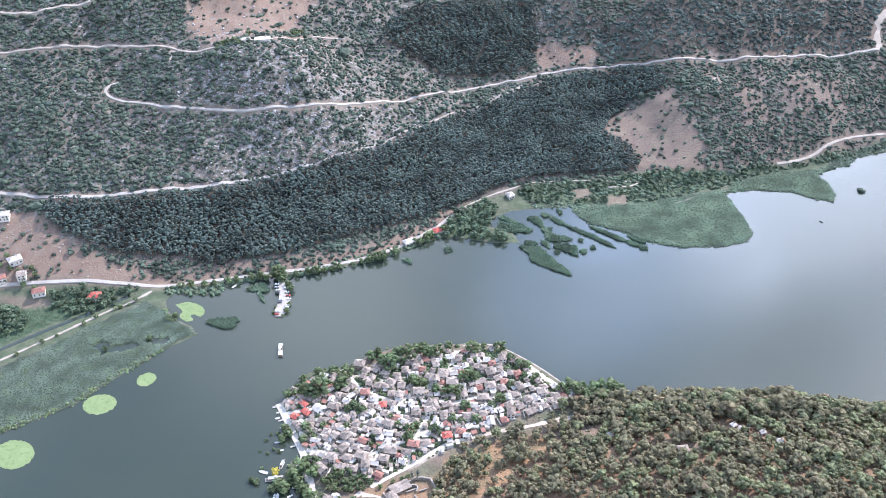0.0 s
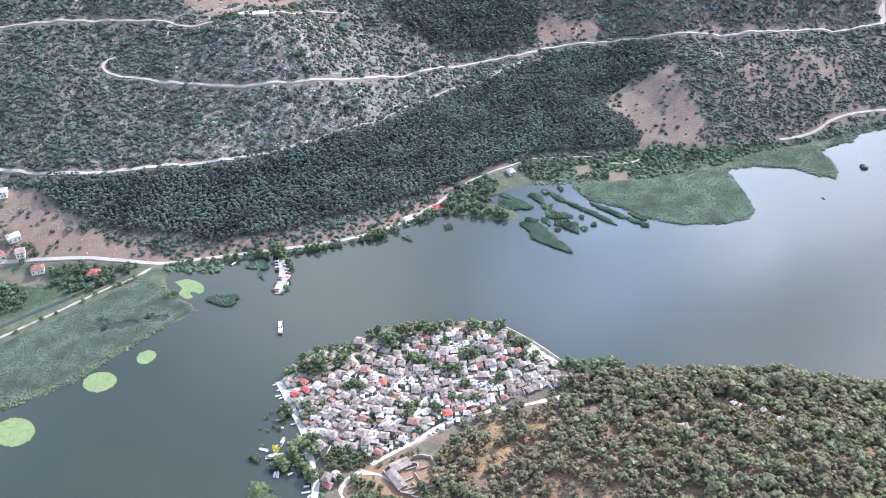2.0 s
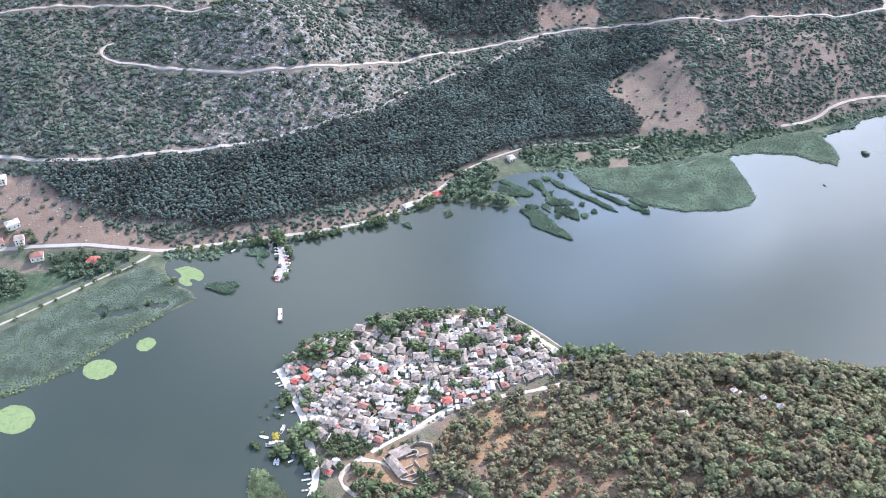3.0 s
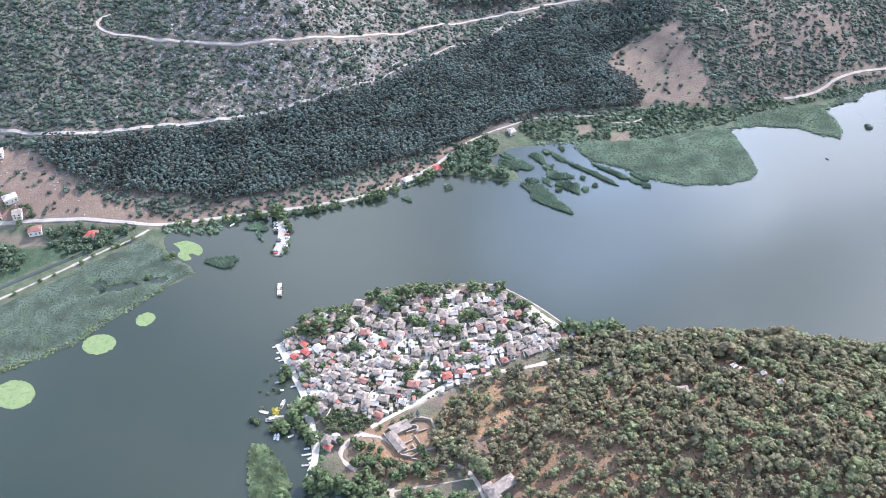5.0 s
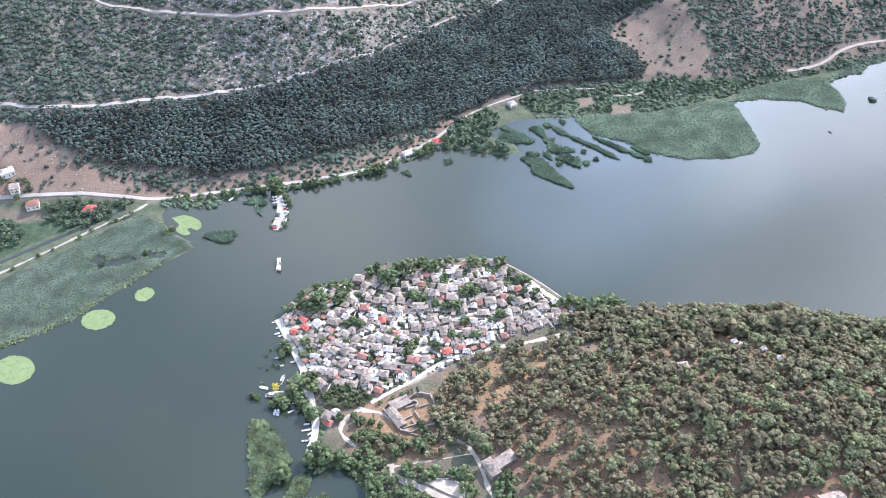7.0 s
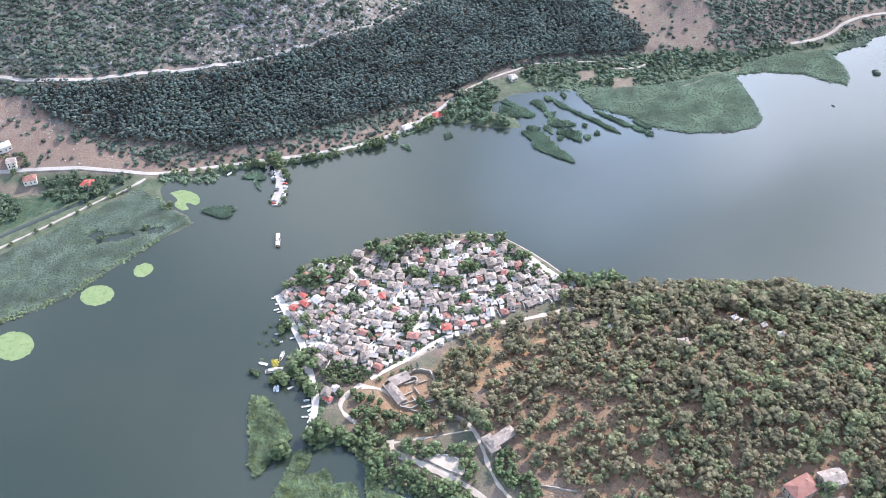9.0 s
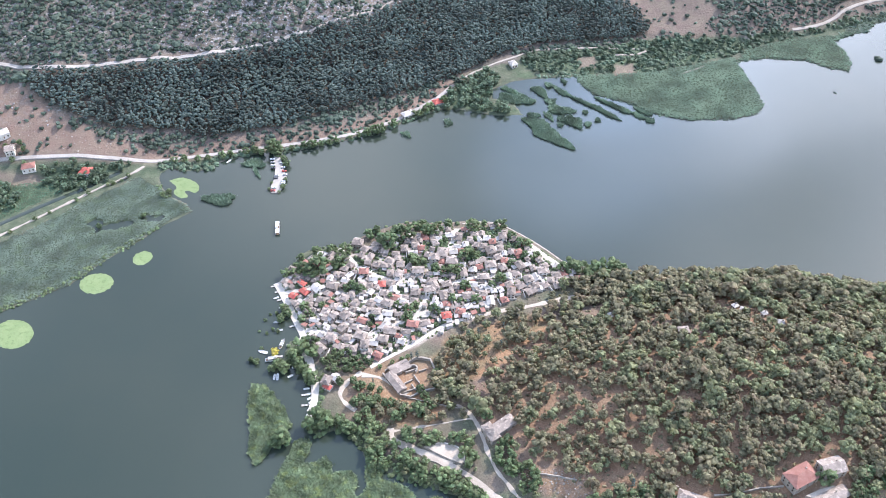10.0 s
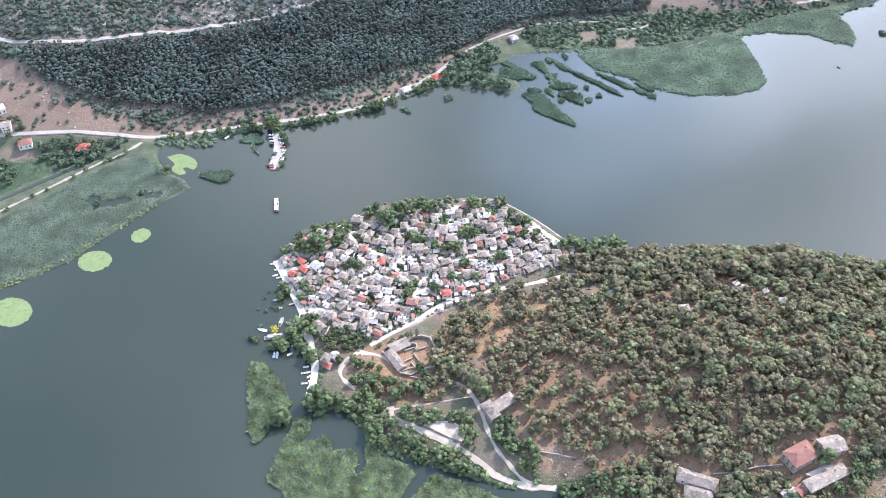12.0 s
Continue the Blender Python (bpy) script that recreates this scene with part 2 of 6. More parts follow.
# ---- outlines in plan, metres ----
MAINLAND = [(-6000, 420), (-700, 430), (-345.2, 491), (-323.7, 504.4), (-297.8, 520.7), (-286.4, 535.2), (-274.6, 550.2), (-256, 568.4), (-237.1, 589.5), (-216.3, 606.2), (-224.8, 617.7), (-239.9, 626.5), (-251.5, 641), (-256.1, 655.8), (-251.6, 663.3), (-230.5, 660.4), (-209.5, 662.6), (-204.2, 673.6), (-184, 680.2), (-168.8, 685.2), (-159.4, 686.8), (-142.1, 686.6), (-121.4, 693.3), (-89.7, 703.7), (-57.5, 716), (-35.8, 730.8), (-19.2, 741.2), (0.7, 751.7), (20.6, 749.4), (48.6, 740), (77.4, 740.5), (69.7, 760.6), (48.9, 769.1), (49.6, 783.7), (72.2, 798.2), (96.3, 802.1), (136.6, 804.7), (138.7, 792.7), (149.2, 774.6), (181.5, 758.6), (206.3, 738.3), (235.5, 730.1), (277.5, 730.3), (302.2, 738.7), (312.5, 751.3), (311.3, 782.2), (306.7, 809.3), (304.5, 828.4), (334.9, 834.7), (376.4, 830.5), (396.1, 816.6), (414.7, 809.5), (421.7, 824), (421.9, 847.1), (415.7, 865.2), (435.5, 877.1), (457.6, 885.4), (473.2, 901.6), (496.5, 911.5), (535.8, 920), (700, 900), (6000, 950), (6000, 7000), (-6000, 7000)]
ISLAND = [(70.9, 320.1), (50.8, 316.3), (29.5, 322.1), (4.2, 330.5), (-17.9, 339), (-32.8, 345.4), (-47.2, 350.3), (-56.2, 363.4), (-64.7, 376.5), (-76.6, 380.7), (-87.8, 376.3), (-96, 384.6), (-94.4, 396.8), (-92.3, 407.3), (-93.1, 416.2), (-98.9, 430.3), (-109.7, 435.6), (-118.4, 439.8), (-118.4, 449.8), (-115.7, 460), (-104.5, 465.3), (-115.1, 485.6), (-126.6, 509.1), (-133.5, 522.6), (-126.1, 524.3), (-124.7, 539.9), (-113.5, 555.9), (-104.7, 560.3), (-86.1, 560.1), (-68.2, 573.2), (-45.1, 585.1), (-31, 590.5), (-7.1, 588.7), (21.6, 591.1), (45.4, 589.4), (63.5, 575.4), (85.4, 555.1), (97.8, 540.7), (111.1, 536.7), (122.2, 535.3), (143.6, 526.3), (200, 525), (260, 524), (300, 515), (340, 504), (420, 482), (520, 400), (480, 250), (300, 180), (120, 250)]
SHORE_ROAD = [(-424.5, 662.5), (-379.6, 668.3), (-344.1, 671.3), (-308.9, 673.6), (-283.8, 675.4), (-262.3, 673.3), (-242, 677.3), (-216.3, 682.1), (-190.6, 688), (-164.4, 692.9), (-143.3, 696.1), (-116.9, 703), (-84.8, 711.6), (-57.9, 725.2), (-41.5, 735.5), (-24.9, 750.9), (-5, 768.6), (9.7, 788.1), (28, 807.9), (52.7, 825.5), (74.6, 836.2), (97.2, 849.7), (134.8, 853.6), (172.1, 853.4), (209, 851.4)]
LOWER_ROAD = [(-450, 757.3), (-411, 756.3), (-382.7, 753), (-354.5, 751.3), (-330.1, 759.6), (-298.9, 767.1), (-263.2, 779.8), (-224.7, 786.7), (-193.1, 801.8), (-165.6, 811.9), (-132.1, 828.1), (-92.1, 851.7), (-51.2, 887.3), (-14, 923.9), (25.5, 962.3), (56.2, 981.2), (89.1, 1000.1), (104.2, 1020)]
UPPER_ROAD = [(-349.2, 905.7), (-357.5, 898.3), (-359.7, 885.9), (-349.2, 879.5), (-330.1, 874.4), (-304.8, 868.7), (-257.2, 866.3), (-203.9, 865.5), (-157.2, 872.7), (-112, 897.8), (-65.1, 936.2), (-20.8, 970.3), (26.4, 1002), (61.3, 1017.2), (104.6, 1026.2), (132.6, 1042.9), (174.8, 1046.5), (216.4, 1045.8), (267, 1026.6), (320.2, 1022.5), (375.8, 1026.9), (440.3, 1034.6), (514, 1046.4), (540.9, 1051.5)]
HILLTOP_ROAD = [(-493.2, 919.8), (-440.8, 927.5), (-402, 939.2), (-361.2, 946.1), (-318, 946.3), (-296.1, 944.6), (-281.9, 935.7), (-265.9, 933.8), (-246.6, 933.3), (-228.7, 939.6), (-210.7, 942.9), (-182.6, 958.2), (-158.8, 1009), (-114.7, 1025.7)]
FARM_LAND = [(-418.7, 660.4), (-378.8, 665.1), (-338.3, 668.3), (-298.4, 671.4), (-263.7, 668.3), (-253.8, 659.6), (-256.8, 646.6), (-275.2, 651.5), (-302.7, 630.6), (-326.3, 609.3), (-352.7, 586), (-381.6, 561.1)]
HOME_GROVE = [(-410.1, 632.2), (-394.1, 643.8), (-376.8, 631.7), (-368.5, 616), (-380.2, 607.1), (-397.8, 601.3)]
NORTH_QUAY = [(15.7, 586), (31, 588.9), (45.2, 587.3), (56.7, 579), (70.1, 568.1), (85.2, 553.2), (97.6, 538.7), (110.8, 534.7)]
WEST_TRACK = [(-508.8, 976.9), (-464.3, 974.8), (-427.6, 980.4), (-392.2, 990.9)]
EAST_ROAD = [(540.9, 1051.5), (543.6, 1071.5), (550.3, 1092.6), (562.8, 1111.2), (589.6, 1130.7)]
COVE_ROAD = [(375.7, 881.7), (406.9, 890.1), (425.6, 899.7), (438.2, 910.9), (461.4, 922.6), (490.9, 931.3), (527.6, 939.5)]
LEVEE = [(-387.5, 564), (-354.8, 591.9), (-328.3, 615.4), (-304.6, 637), (-279.3, 657.3), (-272.2, 666.6)]
CANAL = [(-393.2, 578), (-359.7, 605.3), (-335.9, 623.3), (-313.2, 640.3), (-290.3, 659.7)]
PINE_WOOD = [(-381.4, 748), (-343.7, 749), (-272.2, 769), (-218.9, 783.3), (-165.4, 807.5), (-86.2, 849.4), (-14, 914.3), (25.3, 952.4), (94.5, 999.3), (152.4, 1030.6), (222.1, 1037.2), (262.9, 1020.5), (267.4, 988), (228.9, 984.7), (198.2, 962.1), (187.2, 932.3), (213.9, 905.2), (218.2, 870.7), (160.9, 864.3), (110.4, 859.9), (72.1, 844.7), (46.7, 827.5), (9.8, 799), (-12, 786), (-50, 764), (-104, 740), (-150, 716), (-190, 708), (-217.9, 701), (-255, 707), (-313.3, 702), (-358.4, 715.5), (-383.3, 731.5)]
UPPER_WOOD = [(-71.9, 1039), (-62.5, 1066.2), (-45.8, 1093.6), (-14.1, 1113), (58.3, 1133.8), (121.2, 1143.7), (126.1, 1106.1), (120.5, 1071.8), (107.9, 1043.5), (68.8, 1032.1), (13, 1016.2), (-10.9, 1021.7), (-41.4, 1027.8)]
EAST_SCRUB = [(128.7, 1145.6), (169.1, 1146), (181.9, 1123.1), (217, 1112.7), (267.9, 1128.4), (576.1, 1138.2), (540.7, 1077.4), (530.3, 1055), (464.2, 1044), (356.1, 1030.6), (323.8, 1040), (303.8, 1047.1), (280.8, 1031.4), (197.6, 1063.1), (185.8, 1086.4), (128.9, 1091.9)]
DRY_MEADOW = [(191.1, 941.3), (203.4, 965.9), (223.1, 967.4), (239.7, 973.6), (268.6, 977.1), (274, 954.9), (266.1, 944.5), (280.3, 932.2), (281.5, 918.3), (295.7, 905.5), (296.4, 889.8), (278.6, 878), (249.2, 870.3), (222.4, 877.6), (215.7, 905), (196.7, 921.1)]
BARE_TOP = [(-289.7, 1007.8), (-150.7, 1072.4), (-161.8, 1045.1), (-182.2, 995.6), (-223.6, 946), (-259.6, 934.7), (-283.6, 964.1)]
BARE_SLOPE = [(-439.4, 738.8), (-389.4, 735.1), (-357.9, 712.7), (-312.6, 694), (-259.7, 685.7), (-269.2, 680), (-344.6, 674), (-421.2, 669.6)]
RED_BANK = [(117.9, 1087.6), (185.4, 1082), (198, 1067.1), (182.5, 1053.2), (126.2, 1051.3), (116.6, 1066.8)]
MARSH_REEDS = [(-380.5, 558.4), (-351.4, 582.4), (-325.3, 606.3), (-301.7, 627.4), (-274.7, 649.9), (-254.2, 640), (-239.3, 624.2), (-216.5, 606.9), (-237.3, 590.4), (-256.2, 569.3), (-274.8, 551.1), (-286.6, 536.1), (-298, 521.6), (-323.9, 505.2), (-353.3, 489.7)]
GREEN_FIELD = [(-410.1, 632.2), (-373.5, 643.7), (-330.2, 654.1), (-310.4, 656.7), (-321.5, 642.1), (-346, 623.4), (-369.1, 603.9), (-392.4, 588)]
COVE_REEDS = [(138.6, 792.6), (136.5, 804.6), (177.4, 807.3), (220, 811), (261.8, 823.7), (304.5, 836.2), (304.3, 827.9), (306.5, 808.7), (311.1, 781.7), (312.5, 751.2), (302.2, 738.6), (277.5, 730.3), (235.5, 730), (206.3, 738.3), (181.5, 758.6), (149.2, 774.5)]
FAR_REEDS = [(304.7, 829.8), (320.6, 850.9), (375.6, 868.6), (416, 876), (432, 876.3), (416.5, 864), (421.6, 846.5), (421.4, 823.4), (414.8, 810.1), (396.2, 817.1), (376.5, 831), (335, 835.3)]
FAR_BANK = [(425.4, 875.8), (457.2, 905.6), (516.2, 928), (511.4, 911.2), (496.4, 911.4), (473.2, 901.5), (457.6, 885.3), (435.5, 877)]
COVE_GROVE = [(71.1, 827.3), (97, 847.1), (159.8, 855.3), (217.5, 866.3), (286.4, 867.7), (324.9, 869.8), (379, 882.1), (421, 893.7), (465.7, 912.3), (447.6, 893.9), (376.7, 872.2), (321.3, 853.2), (305.1, 838.5), (262.3, 825.9), (220.4, 813.2), (177.8, 809.5), (129.6, 806.8), (100.1, 811.7)]
SHORE_GROVE = [(3.5, 751.4), (0.8, 772.5), (15.8, 799), (40.3, 818.4), (57.5, 801.4), (48, 775.6), (48.3, 757.6), (66.2, 751.4), (75.8, 741.8), (48.6, 741.3), (20.6, 749.8)]
FARM_GROVE = [(-362.4, 660.9), (-327.4, 665.2), (-285.2, 669.8), (-301.1, 642.6), (-323.1, 630.9), (-363.1, 643.5)]
COVE_FIELDS = [(88.8, 820.5), (108.6, 838), (140.4, 848.2), (171.1, 846.1), (186.4, 826.2), (160.2, 812.4), (105.9, 809.4)]
SOUTH_REEDS_A = [(-138.6, 421.7), (-128.1, 419), (-122.2, 410.6), (-111.4, 397), (-105.7, 384.7), (-114.6, 374.7), (-120.5, 360.5), (-126.3, 353.2), (-132.2, 362.9), (-134, 383.2), (-138.6, 402)]
SOUTH_REEDS_B = [(-101, 373.7), (-90.4, 371.3), (-92.2, 362.4), (-96.3, 353.8), (-85.9, 355), (-80.7, 360.1), (-75.2, 353.6), (-76.2, 347.1), (-68.8, 348.8), (-60.1, 347), (-57.7, 338.5), (-59.9, 331.1), (-55.7, 329), (-51, 336.4), (-53, 346.9), (-51.9, 353.3), (-40.4, 350.5), (-43.1, 342.6), (-25.9, 336.1), (-19.6, 329.9), (-26.6, 317.9), (-31.6, 306.2), (-95.7, 306.8), (-104.2, 318.6), (-115.4, 326.8), (-110.8, 343.3), (-105.3, 360.4)]
SOUTH_REEDS_C = [(-8.6, 329), (4.2, 325.6), (22.1, 318.2), (39.6, 309.4), (32, 297.9), (-31.4, 298.5)]
POOLS = [[(-307.5, 592.7), (-298, 599), (-287, 592), (-272, 597), (-262, 592), (-270, 584), (-292.7, 580.5)], [(-262, 596), (-256, 603), (-240, 601), (-243, 592)], [(-300, 645), (-284, 652), (-281, 648), (-297, 641)]]
VILLAGE = [(-131.3, 519.7), (-123.6, 523.4), (-120.8, 538.9), (-103.3, 547.7), (-76, 550.3), (-58, 559.6), (-30.4, 569), (-2.3, 583.4), (21.2, 579.1), (45, 582.7), (62.8, 565.3), (84.8, 548.8), (98.7, 528.5), (108.8, 519.4), (87.7, 508.2), (63.1, 502.9), (41, 497.6), (27.4, 480.3), (1.6, 466.9), (-19.4, 453.8), (-39.9, 443.7), (-52, 436.2), (-60.6, 444.2), (-90.4, 453), (-101.9, 462.3), (-112.8, 485)]
QUAY = [(-132.8, 520.1), (-126.5, 508.9), (-117.8, 490.2), (-109.6, 474.2), (-104.1, 462.4), (-109.8, 456.9), (-100.2, 445.6), (-95.7, 428.2), (-91.1, 413.2), (-92.7, 396.3), (-94.5, 386.1)]
VILLAGE_STREET = [(-58.6, 408.7), (-60.8, 419.6), (-53.8, 432.6), (-39.9, 442.6), (-23.5, 452.8), (-6.9, 467.2), (5.9, 475.3), (27.4, 480.3)]
HILL_WALK = [(27.4, 480.3), (40.4, 484.5), (62.1, 487.7), (86.3, 494.4), (103.6, 497.8)]
LANE_A = [(-126.5, 508.9), (-100, 512.6), (-77.4, 506.1), (-63.5, 494.1), (-42.3, 508.6), (-31.6, 522.4)]
LANE_B = [(-104.9, 470.7), (-87.4, 466.6), (-61.6, 460.3), (-36.7, 473.7), (-11.2, 487.3), (6, 481.1)]
LANE_C = [(-85.8, 558), (-65.6, 530.4), (-38.1, 517.6), (-11.5, 535.8), (6.8, 558.2), (10.9, 579.3)]
LANE_D = [(67.5, 565.5), (80.1, 548.5), (96.9, 532.2)]
LANE_E = [(-27.9, 459.5), (-24.1, 481.9), (-7, 511), (24.3, 522.6), (60, 521.7), (88.6, 517.8)]
WEST_PATH = [(-59.7, 428.6), (-71.3, 419), (-75.4, 409.4), (-69.2, 400.4), (-61.8, 395.5)]
RUIN_PATH = [(-59.6, 426.1), (-43.2, 423.1), (-26.7, 407.6)]
GATE_PATH = [(-37.6, 379.9), (-36.5, 370.1), (-21.9, 363.8), (0.7, 351.6), (22.7, 337.8), (33.3, 326.5), (51, 320.4), (70.8, 318.9)]
HOUSE_PATH = [(8, 397), (16.4, 390), (22, 380), (25.4, 369.3), (28, 358), (30.4, 351.8), (34, 343), (40.7, 334.9), (47, 326), (54.7, 321.2)]
CLOISTER_PATH = [(-35.6, 377.6), (-10.6, 380.9), (10, 384), (19, 385)]
PLAZA = [(-14, 364), (-4, 366.5), (4, 365), (10, 361.5), (12.5, 356), (11, 350.5), (3, 354), (-6, 359)]
HILL_CLEARING = [(152.9, 471.1), (171.6, 462.2), (188.2, 463.7), (187.8, 446.1), (166, 436.6), (160.4, 447.3)]
RED_EARTH = [(-58.6, 408.7), (-34.8, 412.8), (-10.7, 406.7), (1, 391.7), (-10.6, 378.7), (-33.8, 382), (-53.8, 394.3)]
DRY_HILL = [(1.5, 458.5), (27.1, 471.5), (65.7, 478.3), (90.3, 470.4), (46, 432.8), (17.2, 414.5), (-2.8, 416.1), (-10.9, 437.3)]
STONE_SLOPE = [(52.1, 341.4), (74.1, 343.8), (91.7, 338.5), (96.8, 319.2), (76.5, 323.5), (58.8, 330.6)]
LILY_A = [(-245.8, 647.4), (-236.7, 653.1), (-222.5, 647.1), (-215.3, 637.3), (-218.7, 629.3), (-225.9, 634.2), (-229.3, 631.1), (-223, 625.5), (-229.9, 622.5), (-240, 631.3), (-235.5, 638.4)]
LILY_B = [(-239.1, 552.4), (-239.1, 548), (-241.2, 544.2), (-244.8, 541.8), (-248.9, 541.6), (-252.5, 543.6), (-254.6, 547.3), (-254.7, 551.6), (-252.6, 555.6), (-249, 558), (-244.8, 558.2), (-241.2, 556.1)]
LILY_C = [(-263.9, 524), (-264, 518.1), (-267.7, 513.1), (-273.9, 510.5), (-280.9, 510.8), (-287, 514.1), (-290.6, 519.4), (-290.6, 525.4), (-287, 530.5), (-280.7, 533.2), (-273.5, 532.8), (-267.3, 529.5)]
LILY_D = [(-311.1, 471.7), (-310.5, 464.2), (-314.2, 458.2), (-321.2, 455.3), (-329.5, 456.2), (-337.1, 460.7), (-342, 467.6), (-342.9, 475.2), (-339.3, 481.4), (-332.2, 484.5), (-323.6, 483.5), (-315.8, 478.8)]
ISLETS = [(148.2, 751, 26.8, 4, -42), (168.6, 752.4, 18.2, 4.5, -40), (194, 743.5, 8.9, 4, -42), (189.6, 736.2, 5.7, 3.5, -38), (117.6, 778.8, 7.4, 4, -51), (96.8, 778.2, 8.5, 6, -54), (106.4, 789.6, 2.8, 4, -37), (122.6, 795.2, 2.5, 3, -60), (106, 761.4, 3.4, 5, -9), (114, 747.3, 9.5, 8, -16), (102.4, 737.2, 5.4, 3.5, -64), (123, 729.1, 8.8, 9, -34), (112, 723.6, 1.6, 4, -36), (138.2, 724.1, 1.9, 4, 0), (148.8, 730.6, 1.7, 3, 0), (137.9, 743.4, 1.4, 2.5, 0), (198.5, 728.3, 2.5, 3.5, -12), (87, 727.8, 7.1, 9, -25), (102, 705.7, 17.7, 11, -45), (97.2, 722, 2.8, 6, -44), (87.4, 738.9, 4.1, 5, -22), (70.6, 765.6, 14, 10, -14), (-34.8, 711, 4.4, 3, -40), (5, 729.2, 3.6, 4, -53), (-195.8, 621.2, 9.6, 10, -1), (-172.2, 669.7, 6.9, 7, -1), (-168.4, 657, 6.8, 3, -61), (70.8, 777.6, 14.3, 5, -39)]

# Houses of the village: x, y, width, depth, roof (0 stone, 1 red, 2 pale, 3 clay)
NORTHWEST = [(-96.2, 533.7, 9.6, 8, 3), (-79.7, 531, 7.2, 5.6, 0), (-85.1, 524.3, 7.2, 6.4, 0), (-90.1, 520, 6.4, 5.6, 2), (-75.2, 523.5, 7.2, 4.8, 2), (-63.7, 525.8, 8, 7.2, 3), (-70.7, 560.4, 9.6, 8, 0), (-64.4, 553.7, 7.2, 6.4, 0), (-59.3, 544.6, 6.4, 5.6, 0), (-61.2, 537.7, 5.6, 5.6, 0), (-111.9, 516.1, 8, 4.8, 1), (-109.2, 507, 8.8, 5.6, 1), (-117.6, 503, 5.6, 5.6, 1), (-102, 519, 7.2, 5.6, 0), (-99.2, 508.1, 8.8, 8, 2), (-87.5, 510.3, 9.6, 7.2, 0), (-104.7, 496.9, 8, 5.6, 0), (-95.2, 497.4, 8, 6.4, 0), (-115.4, 495.3, 6.4, 4.8, 0)]
NORTH = [(-50.9, 560.1, 8, 6.4, 0), (-56.6, 553.6, 6.4, 5.6, 0), (-64.3, 513, 7.2, 6.4, 0), (-55.8, 519.6, 7.2, 6.4, 2), (-77.5, 499.5, 8, 6.4, 0), (-48.2, 550.3, 7.2, 6.4, 0), (-54.3, 535, 7.2, 5.6, 0), (-43.2, 539.3, 8.8, 6.4, 0), (-32.2, 553.3, 8, 6.4, 0), (-23.1, 557.1, 7.2, 6.4, 0), (-25.2, 547.4, 8.8, 5.6, 2), (-34.9, 534.8, 7.2, 6.4, 0), (-35.9, 523, 7.2, 8, 0), (-42.7, 525.5, 7.2, 5.6, 0), (-20.4, 526.5, 10.4, 8, 0), (-12.9, 545.3, 6.4, 6.4, 0), (-6.9, 540.1, 7.2, 7.2, 0), (-1, 546.4, 10.4, 11.2, 0)]
NORTHEAST = [(-7, 560.2, 7.2, 6.4, 0), (-15.3, 566.2, 6.4, 7.2, 3), (12.5, 567.2, 6.4, 9.6, 0), (4.6, 568.6, 7.2, 5.6, 2), (6.6, 536.7, 11.2, 8.8, 0), (15.4, 524.8, 9.6, 6.4, 0), (-11.3, 515.9, 7.2, 5.6, 0), (1.9, 512.7, 8.8, 6.4, 0), (-48.9, 513.4, 7.2, 6.4, 1), (-42.3, 514.5, 7.2, 6.4, 0), (17.9, 556.5, 6.4, 5.6, 2), (-18.4, 553.8, 5.6, 5.6, 3), (-38.7, 569.2, 5.6, 4.8, 2), (-29.4, 569.8, 7.2, 4.8, 2), (25.6, 569, 7.2, 6.4, 0), (35.7, 564.2, 6.4, 6.4, 2), (48.7, 565.3, 8, 7.2, 0), (54.7, 548.2, 6.4, 5.6, 0), (60.1, 547.5, 8, 6.4, 3)]
EAST = [(37.8, 548.4, 9.6, 8, 0), (45.7, 552.2, 6.4, 7.2, 0), (32.1, 555, 7.2, 6.4, 0), (29.2, 538.3, 9.6, 6.4, 0), (37.1, 531.9, 9.6, 8, 0), (43.9, 541.9, 7.2, 6.4, 0), (46.9, 530.5, 8, 6.4, 0), (60.4, 530.4, 9.6, 7.2, 0), (56.4, 523, 8, 6.4, 0), (50.8, 519.4, 7.2, 6.4, 2), (66.1, 514.9, 8, 7.2, 0), (72.9, 517.9, 8.8, 6.4, 2), (77.8, 523.9, 8, 7.2, 0), (83.7, 514.7, 6.4, 5.6, 0), (88.7, 520.7, 8, 6.4, 0), (91.2, 514.6, 7.2, 5.6, 0), (30.8, 518.4, 10.4, 7.2, 0), (23.1, 511.3, 7.2, 6.4, 2), (19.2, 497.7, 11.2, 7.2, 0)]
SOUTHEAST = [(30.2, 501.6, 7.2, 6.4, 0), (35.6, 493.4, 9.6, 6.4, 2), (46.4, 494.4, 6.4, 6.4, 3), (52, 501.4, 8.8, 7.2, 0), (59.9, 509, 8, 6.4, 0), (67.4, 502.9, 9.6, 6.4, 0), (87.6, 508.6, 8, 4.8, 0), (99, 512.7, 6.4, 4.8, 0), (68.2, 545.4, 7.2, 5.6, 2), (54, 535.5, 7.2, 4.8, 0), (50.4, 510.9, 7.2, 5.6, 0), (-22.2, 502.3, 8, 7.2, 0), (-23.2, 508.3, 7.2, 6.4, 2), (-11.3, 505.7, 9.6, 7.2, 0), (-7.8, 509.9, 10.4, 7.2, 0), (-23.8, 469.8, 9.6, 7.2, 3), (-15.3, 472.4, 10.4, 6.4, 0), (-28.7, 464.3, 8, 5.6, 0), (1.7, 477.8, 8, 7.2, 1)]
